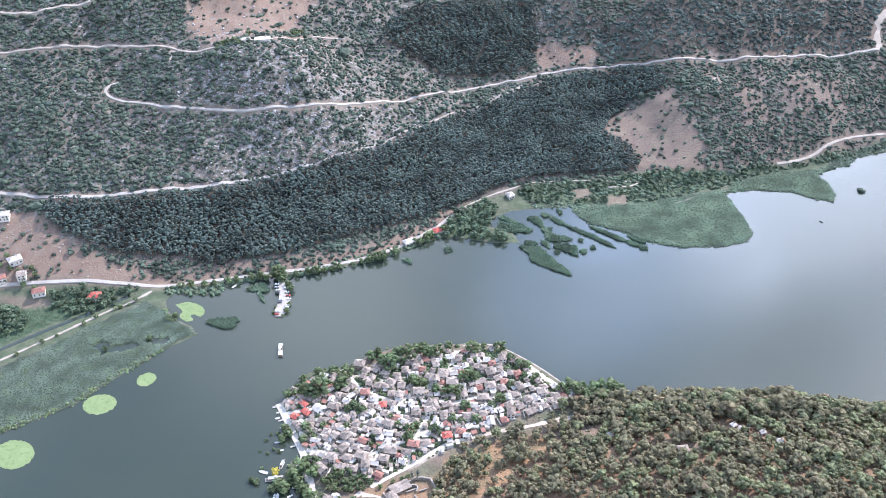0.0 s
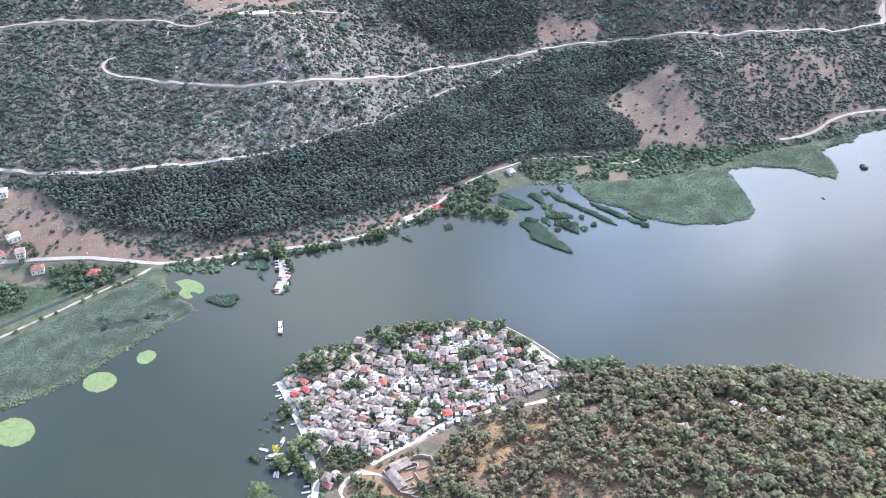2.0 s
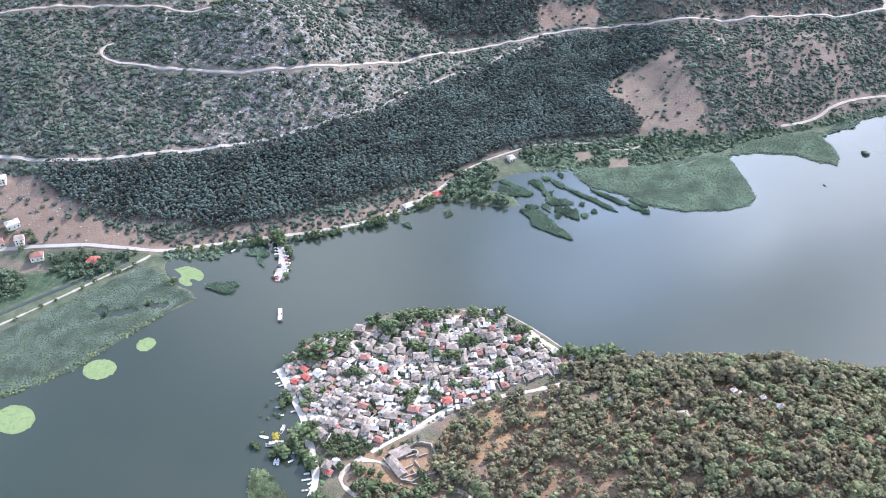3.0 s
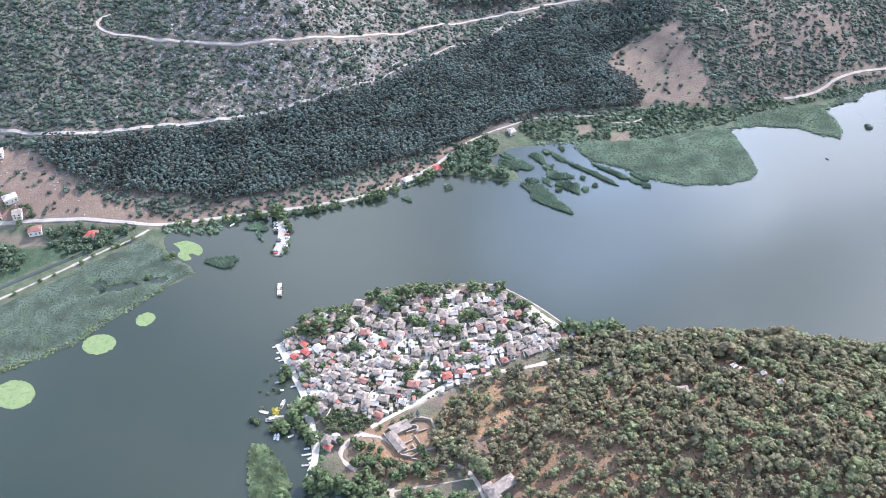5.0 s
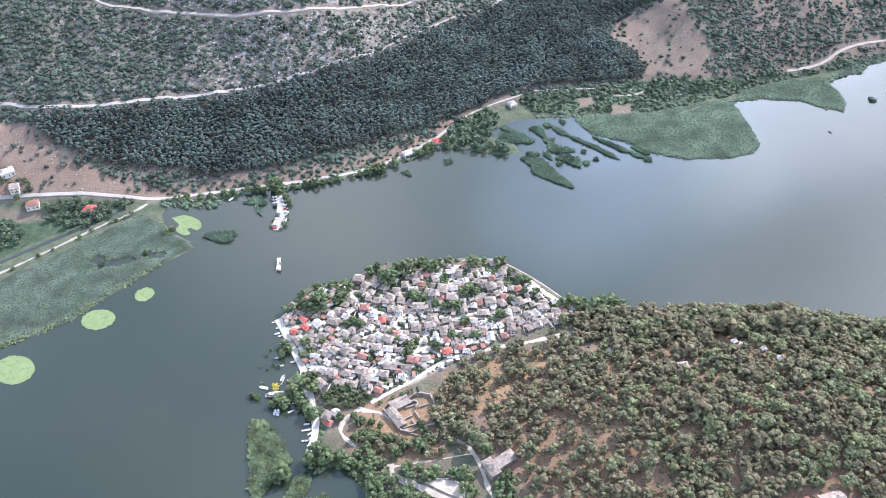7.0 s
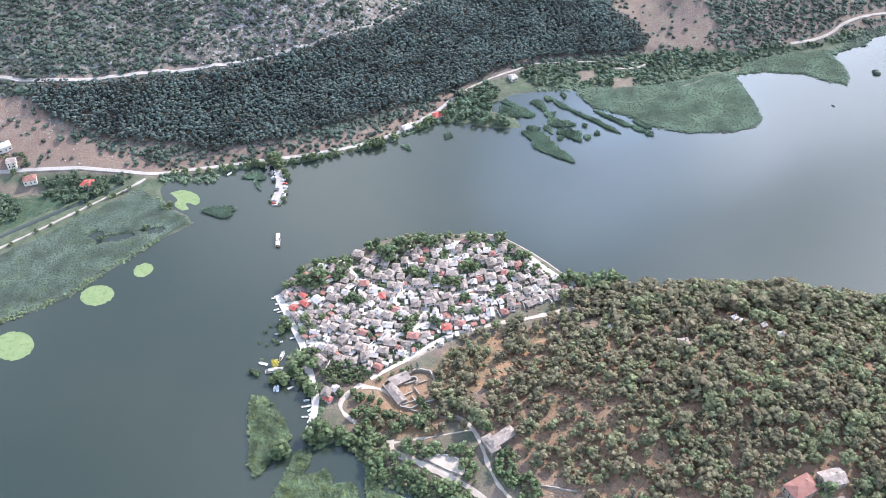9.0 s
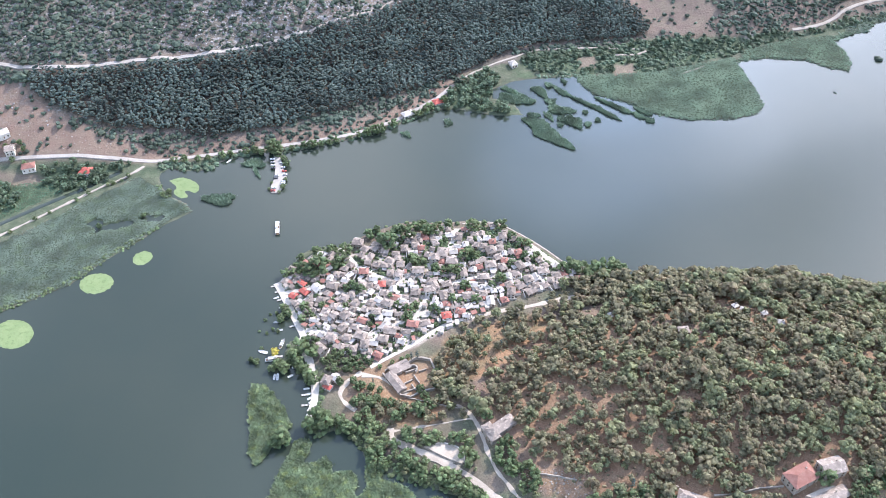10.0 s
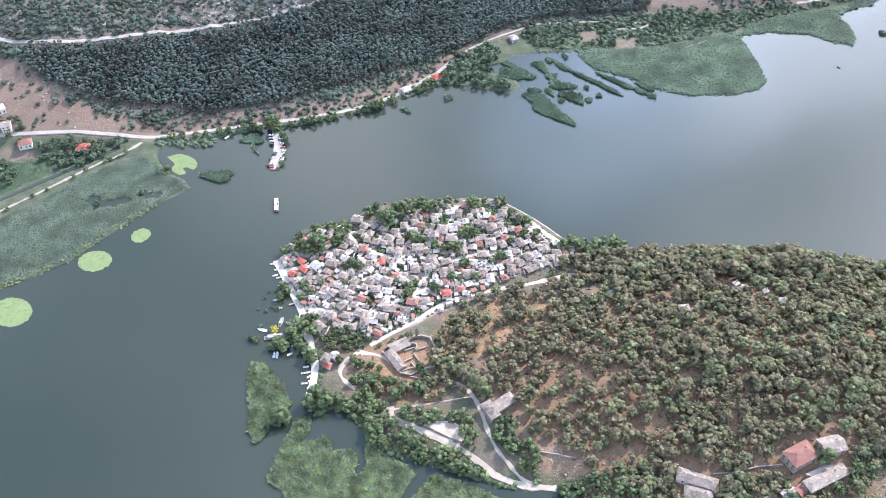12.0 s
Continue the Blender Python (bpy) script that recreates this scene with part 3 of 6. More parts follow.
SOUTH = [(12.4, 483.3, 8, 6.4, 3), (16.6, 478.8, 5.6, 4.8, 2), (-0.4, 499.7, 9.6, 6.4, 0), (-6.9, 495.1, 6.4, 4.8, 2), (-32.9, 495.4, 6.4, 5.6, 2), (-46.3, 503.8, 7.2, 6.4, 0), (-39.8, 507.3, 7.2, 5.6, 2), (-43.6, 491.5, 10.4, 7.2, 0), (-51.9, 483, 8, 7.2, 0), (-43.3, 482.9, 8.8, 6.4, 2), (-44.9, 470, 9.6, 6.4, 2), (-40.5, 463.9, 10.4, 8, 0), (-45.6, 456.4, 8.8, 7.2, 0), (-56.7, 492.8, 7.2, 6.4, 0), (-58.7, 451.2, 8.8, 7.2, 0), (-52.6, 453.8, 8, 6.4, 2), (-62.5, 459.3, 9.6, 7.2, 0), (-72.6, 459.4, 7.2, 6.4, 0), (-62.2, 475.8, 8, 5.6, 3)]
SOUTHWEST = [(-104.4, 493.4, 7.2, 5.6, 0), (-90.7, 485.8, 7.2, 6.4, 0), (-84.6, 490.3, 7.2, 6.4, 0), (-90.2, 479, 7.2, 5.6, 0), (-83.8, 480, 7.2, 7.2, 0), (-75.3, 479.9, 8.8, 8, 0), (-88.5, 469.5, 4.8, 4.8, 2), (-98.6, 477.4, 8, 4, 2), (-76.5, 467.7, 7.2, 8, 0), (-84.2, 458.5, 8.8, 7.2, 0), (-89.5, 456.9, 6.4, 6.4, 0), (-91.6, 447.9, 10.4, 8, 0), (-68.8, 493, 7.2, 6.4, 0), (-60.7, 487.1, 6.4, 5.6, 0), (-49.5, 478.5, 7.2, 5.6, 2), (-84.3, 419.6, 8.8, 7.2, 0), (-78.5, 422.5, 6.4, 5.6, 2), (-83.5, 415.1, 7.2, 4, 1), (-71.6, 503, 6.4, 5.6, 0)]


# ---- places of single things, metres ----
NORTH_TREES = [(-62, 571, 9), (-56, 576, 8), (-22, 580, 9), (-17, 584, 7), (4, 583, 8), (34, 584, 6), (-92, 553, 9), (-104, 552, 8), (-116, 545, 7), (-99, 531, 17), (-107, 526, 12), (-84, 536, 12), (-80, 551, 12), (-126, 527, 9), (-113, 532, 10), (-119, 527, 8), (-44, 559, 15), (-51, 563, 11), (-32, 569, 15), (-38, 573, 10), (-13, 572, 12), (-6, 574, 11), (24, 578, 12), (48, 581, 10), (56, 567, 8), (63, 558, 9), (69, 557, 8), (19, 543, 13), (24, 542, 9), (-23, 537, 10), (-17, 535, 9), (-26, 542, 8), (6, 526, 10), (12, 529, 8)]
MIDDLE_TREES = [(-7, 484, 9), (-26, 485, 9), (-28, 477, 8), (-22, 490, 7), (-72, 512, 8), (-68, 509, 8), (-64, 507, 7), (-77, 509, 7), (-54, 480, 6), (-56, 471, 6), (-76, 491, 6), (-94, 492, 6), (-107, 491, 8), (-103, 484, 7), (-108, 479, 7), (44, 516, 10), (37, 511, 7), (54, 534, 7), (66, 544, 7), (73, 541, 6), (16, 510, 9), (24, 495, 8), (6, 496, 8), (13, 493, 7), (-37, 491, 7), (-42, 500, 6), (-7, 529, 9), (0, 526, 8)]
WEST_TREES = [(-124, 492, 7), (-120, 486, 8), (-125, 481, 7), (-130, 472, 3), (-126, 470, 3.5), (-134, 468, 2.5), (-137, 481, 2.5), (-140, 470, 2), (-134, 487, 2.5), (-129, 488, 3), (-136, 453, 3), (-142, 442, 4.5), (-138, 440, 5), (-110, 444, 10), (-105, 451, 12), (-101, 454, 11), (-96, 445, 10), (-107, 438, 8), (-116, 432, 10), (-122, 437, 8), (-103, 432, 9), (-98, 425, 10), (-95, 421, 9), (-126, 433, 6)]
SOUTH_TREES = [(-87, 386, 16), (-81, 384, 13), (-92, 383, 12), (-73, 386, 9), (-110, 372, 14), (-114, 369, 10), (-52, 399, 9), (-54, 392, 8), (-48, 403, 7), (-34, 387, 9), (-20, 393, 9), (-16, 390, 8), (-28, 393, 8), (-38, 398, 7), (28, 385, 9), (24, 390, 8), (42, 364, 8), (38, 363, 7), (234, 322, 12), (-59, 416, 6), (-75, 419, 7), (-53, 413, 5)]
CYPRESSES = [(41, 445, 9), (9, 436, 7), (18, 458, 8), (25, 460, 8), (-8, 482, 9), (-4, 482, 9), (-24, 438, 9), (-20, 439, 9), (224, 467, 8), (224, 503, 7), (227, 497, 7), (44, 465, 8), (-51, 418, 6), (118, 327, 9), (-4, 387, 6)]
CAPE_TREES = [(130, 525, 17), (120, 523, 15), (138, 522, 16), (102, 529, 13), (110, 526, 13), (95, 527, 10), (148, 512, 9), (115, 517, 10)]
PIER_BUSHES = [(-145, 630, 3), (-142, 636, 5), (-141, 646, 4), (-142, 667, 7), (-146, 675, 6), (-152, 682, 9), (-153, 642, 3), (-154, 634, 3), (-155, 663, 3)]
ROAD_TREES = [(-404, 679, 6), (-396, 677, 5), (-384, 680, 6), (-380, 675, 5), (-410, 692, 5), (-388, 664, 6), (-377, 662, 5), (-413, 682, 5), (-156, 687, 15), (-236, 673, 8), (-224, 675, 6), (-202, 679, 7), (-195, 681, 7), (-182, 684, 8), (-174, 686, 8), (-168, 684, 7), (-129, 693, 7), (-121, 694, 9), (-114, 696, 6), (-100, 701, 6), (-71, 711, 8), (-64, 714, 10), (-58, 717, 9), (-47, 725, 8), (-16, 746, 9), (-22, 740, 7), (-12, 751, 8), (1, 760, 9), (-246, 673, 6), (-215, 675, 6), (-140, 689, 6), (-79, 708, 6), (-87, 705, 5), (-106, 698, 6), (-28, 741, 6)]
LAKE_ROCKS = [(453, 831, 7), (389, 772, 2.5), (3, 724, 3), (-35, 712, 2.5), (-31, 708, 2.5), (-38, 709, 2)]
REED_BUSHES = [(-96, 368, 4), (-98, 362, 4), (-80, 354, 4), (-78, 351, 3.5), (-70, 346, 3), (-62, 344, 3.5), (-46, 347, 5), (-48, 344, 4), (-50, 351, 4), (-25, 332, 3), (-9, 326, 4), (-3, 326, 4), (-123, 412, 4), (-128, 414, 3)]
KNOLL_TREES = [(-238, 936, 6), (-232, 938, 7), (-226, 939, 7), (-219, 933, 6), (-213, 957, 6), (-172, 1005, 6), (-168, 1005, 5), (-164, 1012, 6), (-243, 931, 5)]
LEVEE_BUSHES = [(-365, 580, 4), (-349, 596, 4), (-339, 604, 3), (-320, 620, 4), (-312, 629, 4), (-294, 643, 5), (-298, 640, 4), (-283, 653, 4), (-292, 587, 5), (-257, 600, 5), (-246, 626, 5), (-242, 631, 5), (-287, 646, 3)]
RED_HALL = (218.9, 323.2, 18.9, 12, 27)
UPPER_HALL = (238.3, 327.7, 14.5, 11, 15)
LONG_WING = (232.2, 309.6, 30.8, 8, 25)
TERRACE_WING = (155.5, 313.2, 24.4, 8, -22)
TERRACE_HALL = (154.7, 303.9, 16.9, 9, -13)
SHED = (207.9, 300.6, 9.7, 7, 17)
SHED_B = (215.6, 302.8, 6.6, 6, 34)
ABBEY_WING = (37.8, 374.6, 20.6, 8, 37)
ABBEY_SIDE = (30.4, 370.5, 13.6, 7, -59)
RUIN_NORTH = (-32.7, 430.2, 14.6, 8, 29)
RUIN_WEST = (-34.9, 417.1, 18.1, 7, -56)
LOOKOUT = (172.2, 447.9, 7.6, 6, 7)
HILL_SHELTER = (124.2, 472.5, 3.6, 4, 10)
COTTAGE_RED = (-5.0, 758.8, 9.0, 8, 26)
COTTAGE_SHORE = (-34.0, 739.9, 11.1, 7, 31)
FARM_ORANGE = (-321.4, 656.4, 11.0, 9, -1)
FARM_PINK = (-372.1, 657.9, 11.3, 8, 17)
VILLA_WHITE = (-400.9, 687.2, 12.1, 9, 35)
VILLA_GREY = (-390.6, 672.4, 7.9, 9, 12)
VILLA_EDGE = (-421.3, 730.1, 9.2, 9, 11)
VILLA_RED = (-408.3, 669.4, 6.8, 8, 29)
KNOLL_WEST = (-213.3, 940.0, 9.8, 6, 17)
KNOLL_HALL = (-196.3, 947.4, 17.2, 9, 9)
COVE_TAVERN = (72.6, 824.1, 7.1, 8, 27)
FERRY = (-140.3, 583.5, 16.7, 96)
TOUR_BOAT = (-125.3, 443.1, 13.3, 9)
TOUR_BOAT_B = (-121.2, 457.4, 8.9, 75)
SHORE_BOAT = (-196.2, 674.0, 5.4, 51)
ROWBOATS = [(-123.0, 427.2, 5.1, 88), (-120.8, 427.2, 6.1, 93), (-98.7, 416.2, 3.2, 7), (-97.0, 411.4, 4.0, 13), (-95.3, 408.1, 3.2, 36), (-94.0, 404.6, 3.6, 32), (-93.7, 400.3, 8.4, 65), (-111.5, 427.6, 2.1, 28), (-126.0, 493.8, 2.6, -169), (-128.2, 479.1, 3.5, -162), (-124.6, 471.1, 3.4, -172), (-134.8, 450.2, 7.6, 163), (-131.7, 504.1, 2.7, -156), (-95.8, 393.2, 4.9, -108), (-109.2, 435.6, 2.5, 12)]
PIER = [(-156.5, 682.2), (-150.6, 682.2), (-145.4, 663.2), (-140.6, 650.6), (-141.5, 638.4), (-144.8, 628.8), (-151.4, 628.9), (-153.1, 636.9), (-151.2, 649.1), (-152.6, 665.8)]
PIER_CARS = [(-156.5, 675), (-155.9, 670.7), (-154.7, 666.4), (-154.1, 662.2), (-147.2, 668.9), (-145.3, 662.9), (-143.6, 657.8), (-142.4, 652.8), (-150, 648), (-149.5, 651.3), (-142.7, 643.8), (-142.8, 640.6), (-150.1, 634.2), (-150.2, 631.1)]
SHORE_THICKET = [(-76.7, 382.9), (-63.7, 393.8), (-53.6, 388.9), (-37.5, 376.3), (-37.2, 367.5), (-18, 358.3), (0.7, 345.9), (22.5, 331.8), (31.4, 324.7), (4.2, 331.4), (-17.9, 339.9), (-32.8, 346.4), (-47.2, 350.9), (-56.2, 364), (-64.7, 377.5)]
PATH_THICKET = [(-32.6, 368.6), (-25.9, 376.2), (4.7, 373.4), (18.1, 373.8), (22.6, 359.4), (22.8, 343.2), (4.5, 354.2), (-18.1, 365.8)]
ABBEY_THICKET = [(29.3, 358.2), (42, 359), (63, 340.7), (56.6, 324), (42.5, 331.2), (31.1, 346.6)]
SOUTH_THICKET = [(72.6, 318.7), (90.1, 322.1), (111.5, 324.8), (132, 321.8), (143.4, 317.3), (141.4, 304.5), (128.9, 300.2), (75.1, 307.1)]
COURT_THICKET = [(167.5, 308.2), (195.6, 314.1), (211.7, 310.3), (203.7, 300.6), (215.8, 297.3), (165.9, 298.2)]
EAST_THICKET = [(218.1, 300), (244.8, 307.2), (254.1, 325.4), (275.4, 336), (275.1, 318.6), (250.6, 302.3), (231.6, 292.9)]
GARDEN_THICKET = [(-91.6, 442.7), (-77.7, 451), (-60.7, 445.3), (-54, 436.2), (-59.8, 429.7), (-76, 428.2), (-86.5, 431)]
RUIN_GROVE = [(-65.5, 405), (-52.8, 412.4), (-34.5, 404), (-10.7, 402.9), (5, 393.7), (0.9, 377.2), (-33.8, 381.5), (-55.6, 389.1)]
HAY_FIELD = [(252, 298), (259.6, 307.2), (268.3, 317.7), (280.3, 323.5), (300, 326), (300, 292)]
COURTYARD = [(219.6, 311.9), (230, 316.4), (238.8, 318.5), (240.2, 314), (225.2, 309.3)]
RUIN_RING = [(-22.1, 438.6), (-17.1, 439.2), (-10.5, 437.3), (-7.2, 428.7), (-4.8, 419.3), (-7.5, 410.3), (-17, 408.5)]
RUIN_LOW = [(-29.9, 408.7), (-25.1, 410.4), (-20, 412.1)]
TERRACE_WALL = [(166.3, 317), (179.1, 316.7), (193, 319), (208.5, 319.5)]
HILLSIDE_WALL = [(43.5, 351.9), (48.8, 347.5), (59.3, 340.9), (71.9, 338.5), (84.2, 334.6)]
LOWER_TERRACE = [(132.6, 326.3), (139.8, 327.1), (146.4, 324.6)]
UPPER_QUARRY = [(292, 976.4), (302.4, 970.1), (317, 968), (325.2, 975.8), (329.2, 998.6), (324.7, 996.3), (319.7, 980.8), (303.9, 976.6)]
COVE_CLEARING = [(319.7, 869.5), (325.6, 873.8), (333.1, 873.1), (329.5, 867.4), (320.3, 865.5)]
BEND_CUT = [(-301.4, 930), (-295.5, 941.2), (-283.3, 932.7), (-285.4, 922.8), (-296.9, 925)]
ROAD_CUT = [(54.1, 978), (70, 986), (91.3, 1002.8), (97, 1015.3), (84.6, 1005.3), (60, 989.1)]
KNOLL_TERRACE = [(-183.5, 972.2), (-159.2, 1012.6), (-154.3, 997.4), (-159.7, 967.6), (-174.5, 945.1), (-182, 954.2)]
COVE_TRACK = [(180.7, 842.0), (197.2, 841.6), (208.0, 844.0), (214, 849)]
COVE_STRAND = [(241.8, 805.9), (256.2, 812.2), (268.7, 819.8)]
DRY_PLOTS = [[(-412, 655), (-372, 655), (-356, 648), (-366, 640), (-400, 646)], [(141.7, 839.2), (161.9, 838.8), (157.2, 818.4), (141.1, 818.7)], [(176.1, 823.7), (197.7, 826.7), (194.6, 801.3), (175.7, 801.6)]]
COVE_LAWN = [(72.7, 805.6), (79.3, 814.2), (91.3, 814), (96.4, 803.4), (84.3, 800.1)]


# Wind-ruffled stretches of the lake: outline, soft edge, strength
RUFFLED = [([(76, 669), (121, 700), (200, 723), (278, 728), (313, 744), (307, 824), (438, 857), (502, 916), (640, 930), (600, 760), (426, 714), (384, 733), (325, 722), (285, 690), (262, 655), (238, 637), (208, 625), (150, 638), (100, 651)], 22, 0.35)]

# ---- plan of the land ----
def spread(v, lo, hi):
    k = np.clip((np.asarray(v, float) - lo) / (hi - lo), 0, 1)
    return k * k * (3 - 2 * k)


def waves(x, y, size, seed=0.0):
    """Smooth rolling noise, about -1 to 1."""
    x, y = np.asarray(x, float) / size, np.asarray(y, float) / size
    s = np.sin(1.7 * x + 0.9 * y + seed) + np.sin(-1.1 * x + 1.9 * y + 2.3 * seed + 1) + np.sin(0.6 * x - 2.3 * y + 0.7 * seed + 4)
    s = s + 0.6 * np.sin(3.1 * x + 2.2 * y + 1.9 * seed) + 0.6 * np.sin(-3.7 * x + 1.3 * y + seed + 2)
    return s / 3.2


def inside(x, y, poly):
    """Signed distance to a closed outline in plan, positive inside."""
    x, y = np.asarray(x, float), np.asarray(y, float)
    d = np.full(x.shape, 1e9)
    odd = np.zeros(x.shape, bool)
    for (ax, ay), (bx, by) in zip(poly, poly[1:] + poly[:1]):
        ex, ey = bx - ax, by - ay
        k = np.clip(((x - ax) * ex + (y - ay) * ey) / (ex * ex + ey * ey + 1e-9), 0, 1)
        d = np.minimum(d, np.hypot(x - ax - k * ex, y - ay - k * ey))
        odd ^= ((ay > y) != (by > y)) & (x < (y - ay) * ex / (ey if ey else 1e-9) + ax)
    return np.where(odd, d, -d)


def line_distance(x, y, line):
    x, y = np.asarray(x, float), np.asarray(y, float)
    d = np.full(x.shape, 1e9)
    for (ax, ay), (bx, by) in zip(line, line[1:]):
        ex, ey = bx - ax, by - ay
        k = np.clip(((x - ax) * ex + (y - ay) * ey) / (ex * ex + ey * ey + 1e-9), 0, 1)
        d = np.minimum(d, np.hypot(x - ax - k * ex, y - ay - k * ey))
    return d


FOOT = [(-3000, 660), (-420, 640), (-330, 652), (-262, 683), (-150, 694), (-80, 720), (-30, 755), (40, 810), (120, 845), (250, 850), (330, 862), (430, 888), (560, 930), (3000, 990)]


def slopes(x, y):
    """Height of the mountain side above the lake's far shore."""
    x, y = np.asarray(x, float), np.asarray(y, float)
    d = np.maximum(y - np.interp(x, [p[0] for p in FOOT], [p[1] for p in FOOT]), 0)
    west, east = 1 - spread(x, -330, -60), spread(x, 200, 300)
    z = west * 0.45 * d + east * (0.50 * np.minimum(d, 110) + 0.22 * np.maximum(d - 110, 0)) + np.maximum(1 - west - east, 0) * (0.20 * np.minimum(d, 190) + 0.34 * np.maximum(d - 190, 0))
    z = z + 48 * np.exp(-((x + 175) / 105) ** 2 - ((y - 915) / 75) ** 2) * spread(d, 40, 160)
    z = z - 18 * np.exp(-((x + 330) / 60) ** 2 - ((y - 905) / 60) ** 2)
    z = z + 0.14 * np.maximum(y - 1010, 0) - 0.30 * np.maximum(y - 1700, 0) * spread(y, 1700, 2000)
    z = z + spread(d, 10, 120) * (4.5 * waves(x, y, 42, 1.0) + 1.6 * waves(x, y, 13, 2.0))
    return np.clip(z, 0, 420)


def hill(x, y):
    """The wooded hill of the island above its shores."""
    x, y = np.asarray(x, float), np.asarray(y, float)
    u, v = (x - 265) / 150, (y - 385) / 92
    core = 36 * np.exp(-((np.maximum(u, 0) * 0.7 + np.minimum(u, 0)) ** 2) - (v * np.where(v > 0, 0.92, 0.8)) ** 2)
    return core + 6 * np.exp(-((x - 90) / 80) ** 2 - ((y - 405) / 50) ** 2) + 0.9 * waves(x, y, 17, 3.0) * spread(core, 3, 15)


def height(x, y):
    """Ground level in metres above the lake."""
    main, isle = inside(x, y, MAINLAND), inside(x, y, ISLAND)
    bank = lambda d: np.where(d > 0, 0.35 + 0.5 * spread(d, 0, 3) + 0.5 * spread(d, 5, 40), np.maximum(0.7 * d, -4) + 0.1)
    z = np.maximum(bank(main), bank(isle))
    z = np.where(np.maximum.reduce([inside(x, y, pool) + 2 * waves(x, y, 4, 1.0) for pool in POOLS]) > 0, -0.5, z)
    z = z + np.where(main > 0, slopes(x, y) * spread(main, 0, 12), 0)
    return z + np.where(isle > 0, (hill(x, y) + 1.2) * spread(isle, 0, 22), 0)

# ---- building helpers ----
rng = np.random.default_rng(7)


def mesh_of(name, V, F, material, smooth=False):
    """A mesh from arrays of points and faces (all of one size)."""
    V, F = np.asarray(V, np.float32), np.asarray(F, np.int32)
    me = bpy.data.meshes.new(name)
    n, k = F.shape
    me.vertices.add(len(V))
    me.vertices.foreach_set("co", V.ravel())
    me.loops.add(n * k)
    me.loops.foreach_set("vertex_index", F.ravel())
    me.polygons.add(n)
    me.polygons.foreach_set("loop_start", np.arange(0, n * k, k, dtype=np.int32))
    me.polygons.foreach_set("use_smooth", np.full(n, smooth))
    me.update(calc_edges=True)
    me.materials.append(material)
    return me


def part(name, bm, material, parent, label="", smooth=False):
    """One mesh object under a thing or a part."""
    if isinstance(bm, bpy.types.Mesh):
        me = bm
    else:
        me = bpy.data.meshes.new(name)
        bmesh.ops.recalc_face_normals(bm, faces=bm.faces)
        bm.to_mesh(me)
        bm.free()
        me.materials.append(material)
    ob = new(name, me)
    ob.parent = parent
    return tagged(ob, label) if label else ob


def boxes(*items, bevel=0.0):
    """A bmesh of boxes (x0, y0, z0, x1, y1, z1)."""
    bm = bmesh.new()
    for x0, y0, z0, x1, y1, z1 in items:
        v = [bm.verts.new(p) for p in ((x0, y0, z0), (x1, y0, z0), (x1, y1, z0), (x0, y1, z0), (x0, y0, z1), (x1, y0, z1), (x1, y1, z1), (x0, y1, z1))]
        for f in ((3, 2, 1, 0), (4, 5, 6, 7), (0, 1, 5, 4), (1, 2, 6, 5), (2, 3, 7, 6), (3, 0, 4, 7)):
            bm.faces.new([v[i] for i in f])
    if bevel:
        bmesh.ops.bevel(bm, geom=bm.edges[:], offset=bevel, segments=1, affect="EDGES")
    return bm


G = (1 + 5 ** 0.5) / 2
ICO_V = np.array([(-1, G, 0), (1, G, 0), (-1, -G, 0), (1, -G, 0), (0, -1, G), (0, 1, G), (0, -1, -G), (0, 1, -G), (G, 0, -1), (G, 0, 1), (-G, 0, -1), (-G, 0, 1)]) / math.hypot(1, G)
ICO_F = np.array([(0, 11, 5), (0, 5, 1), (0, 1, 7), (0, 7, 10), (0, 10, 11), (1, 5, 9), (5, 11, 4), (11, 10, 2), (10, 7, 6), (7, 1, 8), (3, 9, 4), (3, 4, 2), (3, 2, 6), (3, 6, 8), (3, 8, 9), (4, 9, 5), (2, 4, 11), (6, 2, 10), (8, 6, 7), (9, 8, 1)])


def lump(r, at, flat=0.8, rough=0.28):
    """One ragged clump of foliage or stone."""
    return ICO_V * (1 + rng.uniform(-rough, rough, (12, 1))) * (r, r, r * flat) + at


def sprays(V, n, size):
    """n leaf sprays, open triangles that lie on the clumps V and face outward and up."""
    pick = V.reshape(-1, 12, 3)[rng.integers(len(V) // 12, size=n)]
    mid = pick.mean(1)
    d = rng.normal(0, 1, (n, 3))
    d[:, 2] = np.abs(d[:, 2]) - 0.3
    d /= np.linalg.norm(d, axis=1)[:, None]
    r = np.linalg.norm(pick - mid[:, None], axis=2).mean(1)[:, None]
    c = mid + d * r * rng.uniform(0.95, 1.3, (n, 1)) * (1, 1, 0.85)
    face = d + rng.normal(0, 0.4, (n, 3)) + (0, 0, 0.3)
    face /= np.linalg.norm(face, axis=1)[:, None]
    u = np.cross(face, rng.normal(0, 1, (n, 3)))
    u /= np.linalg.norm(u, axis=1)[:, None]
    w, k = np.cross(face, u), size * rng.uniform(0.6, 1.3, (n, 1))
    return np.stack((c + u * k, c - u * k * 0.6 + w * k * 0.8, c - u * k * 0.6 - w * k * 0.8), 1).reshape(-1, 3)


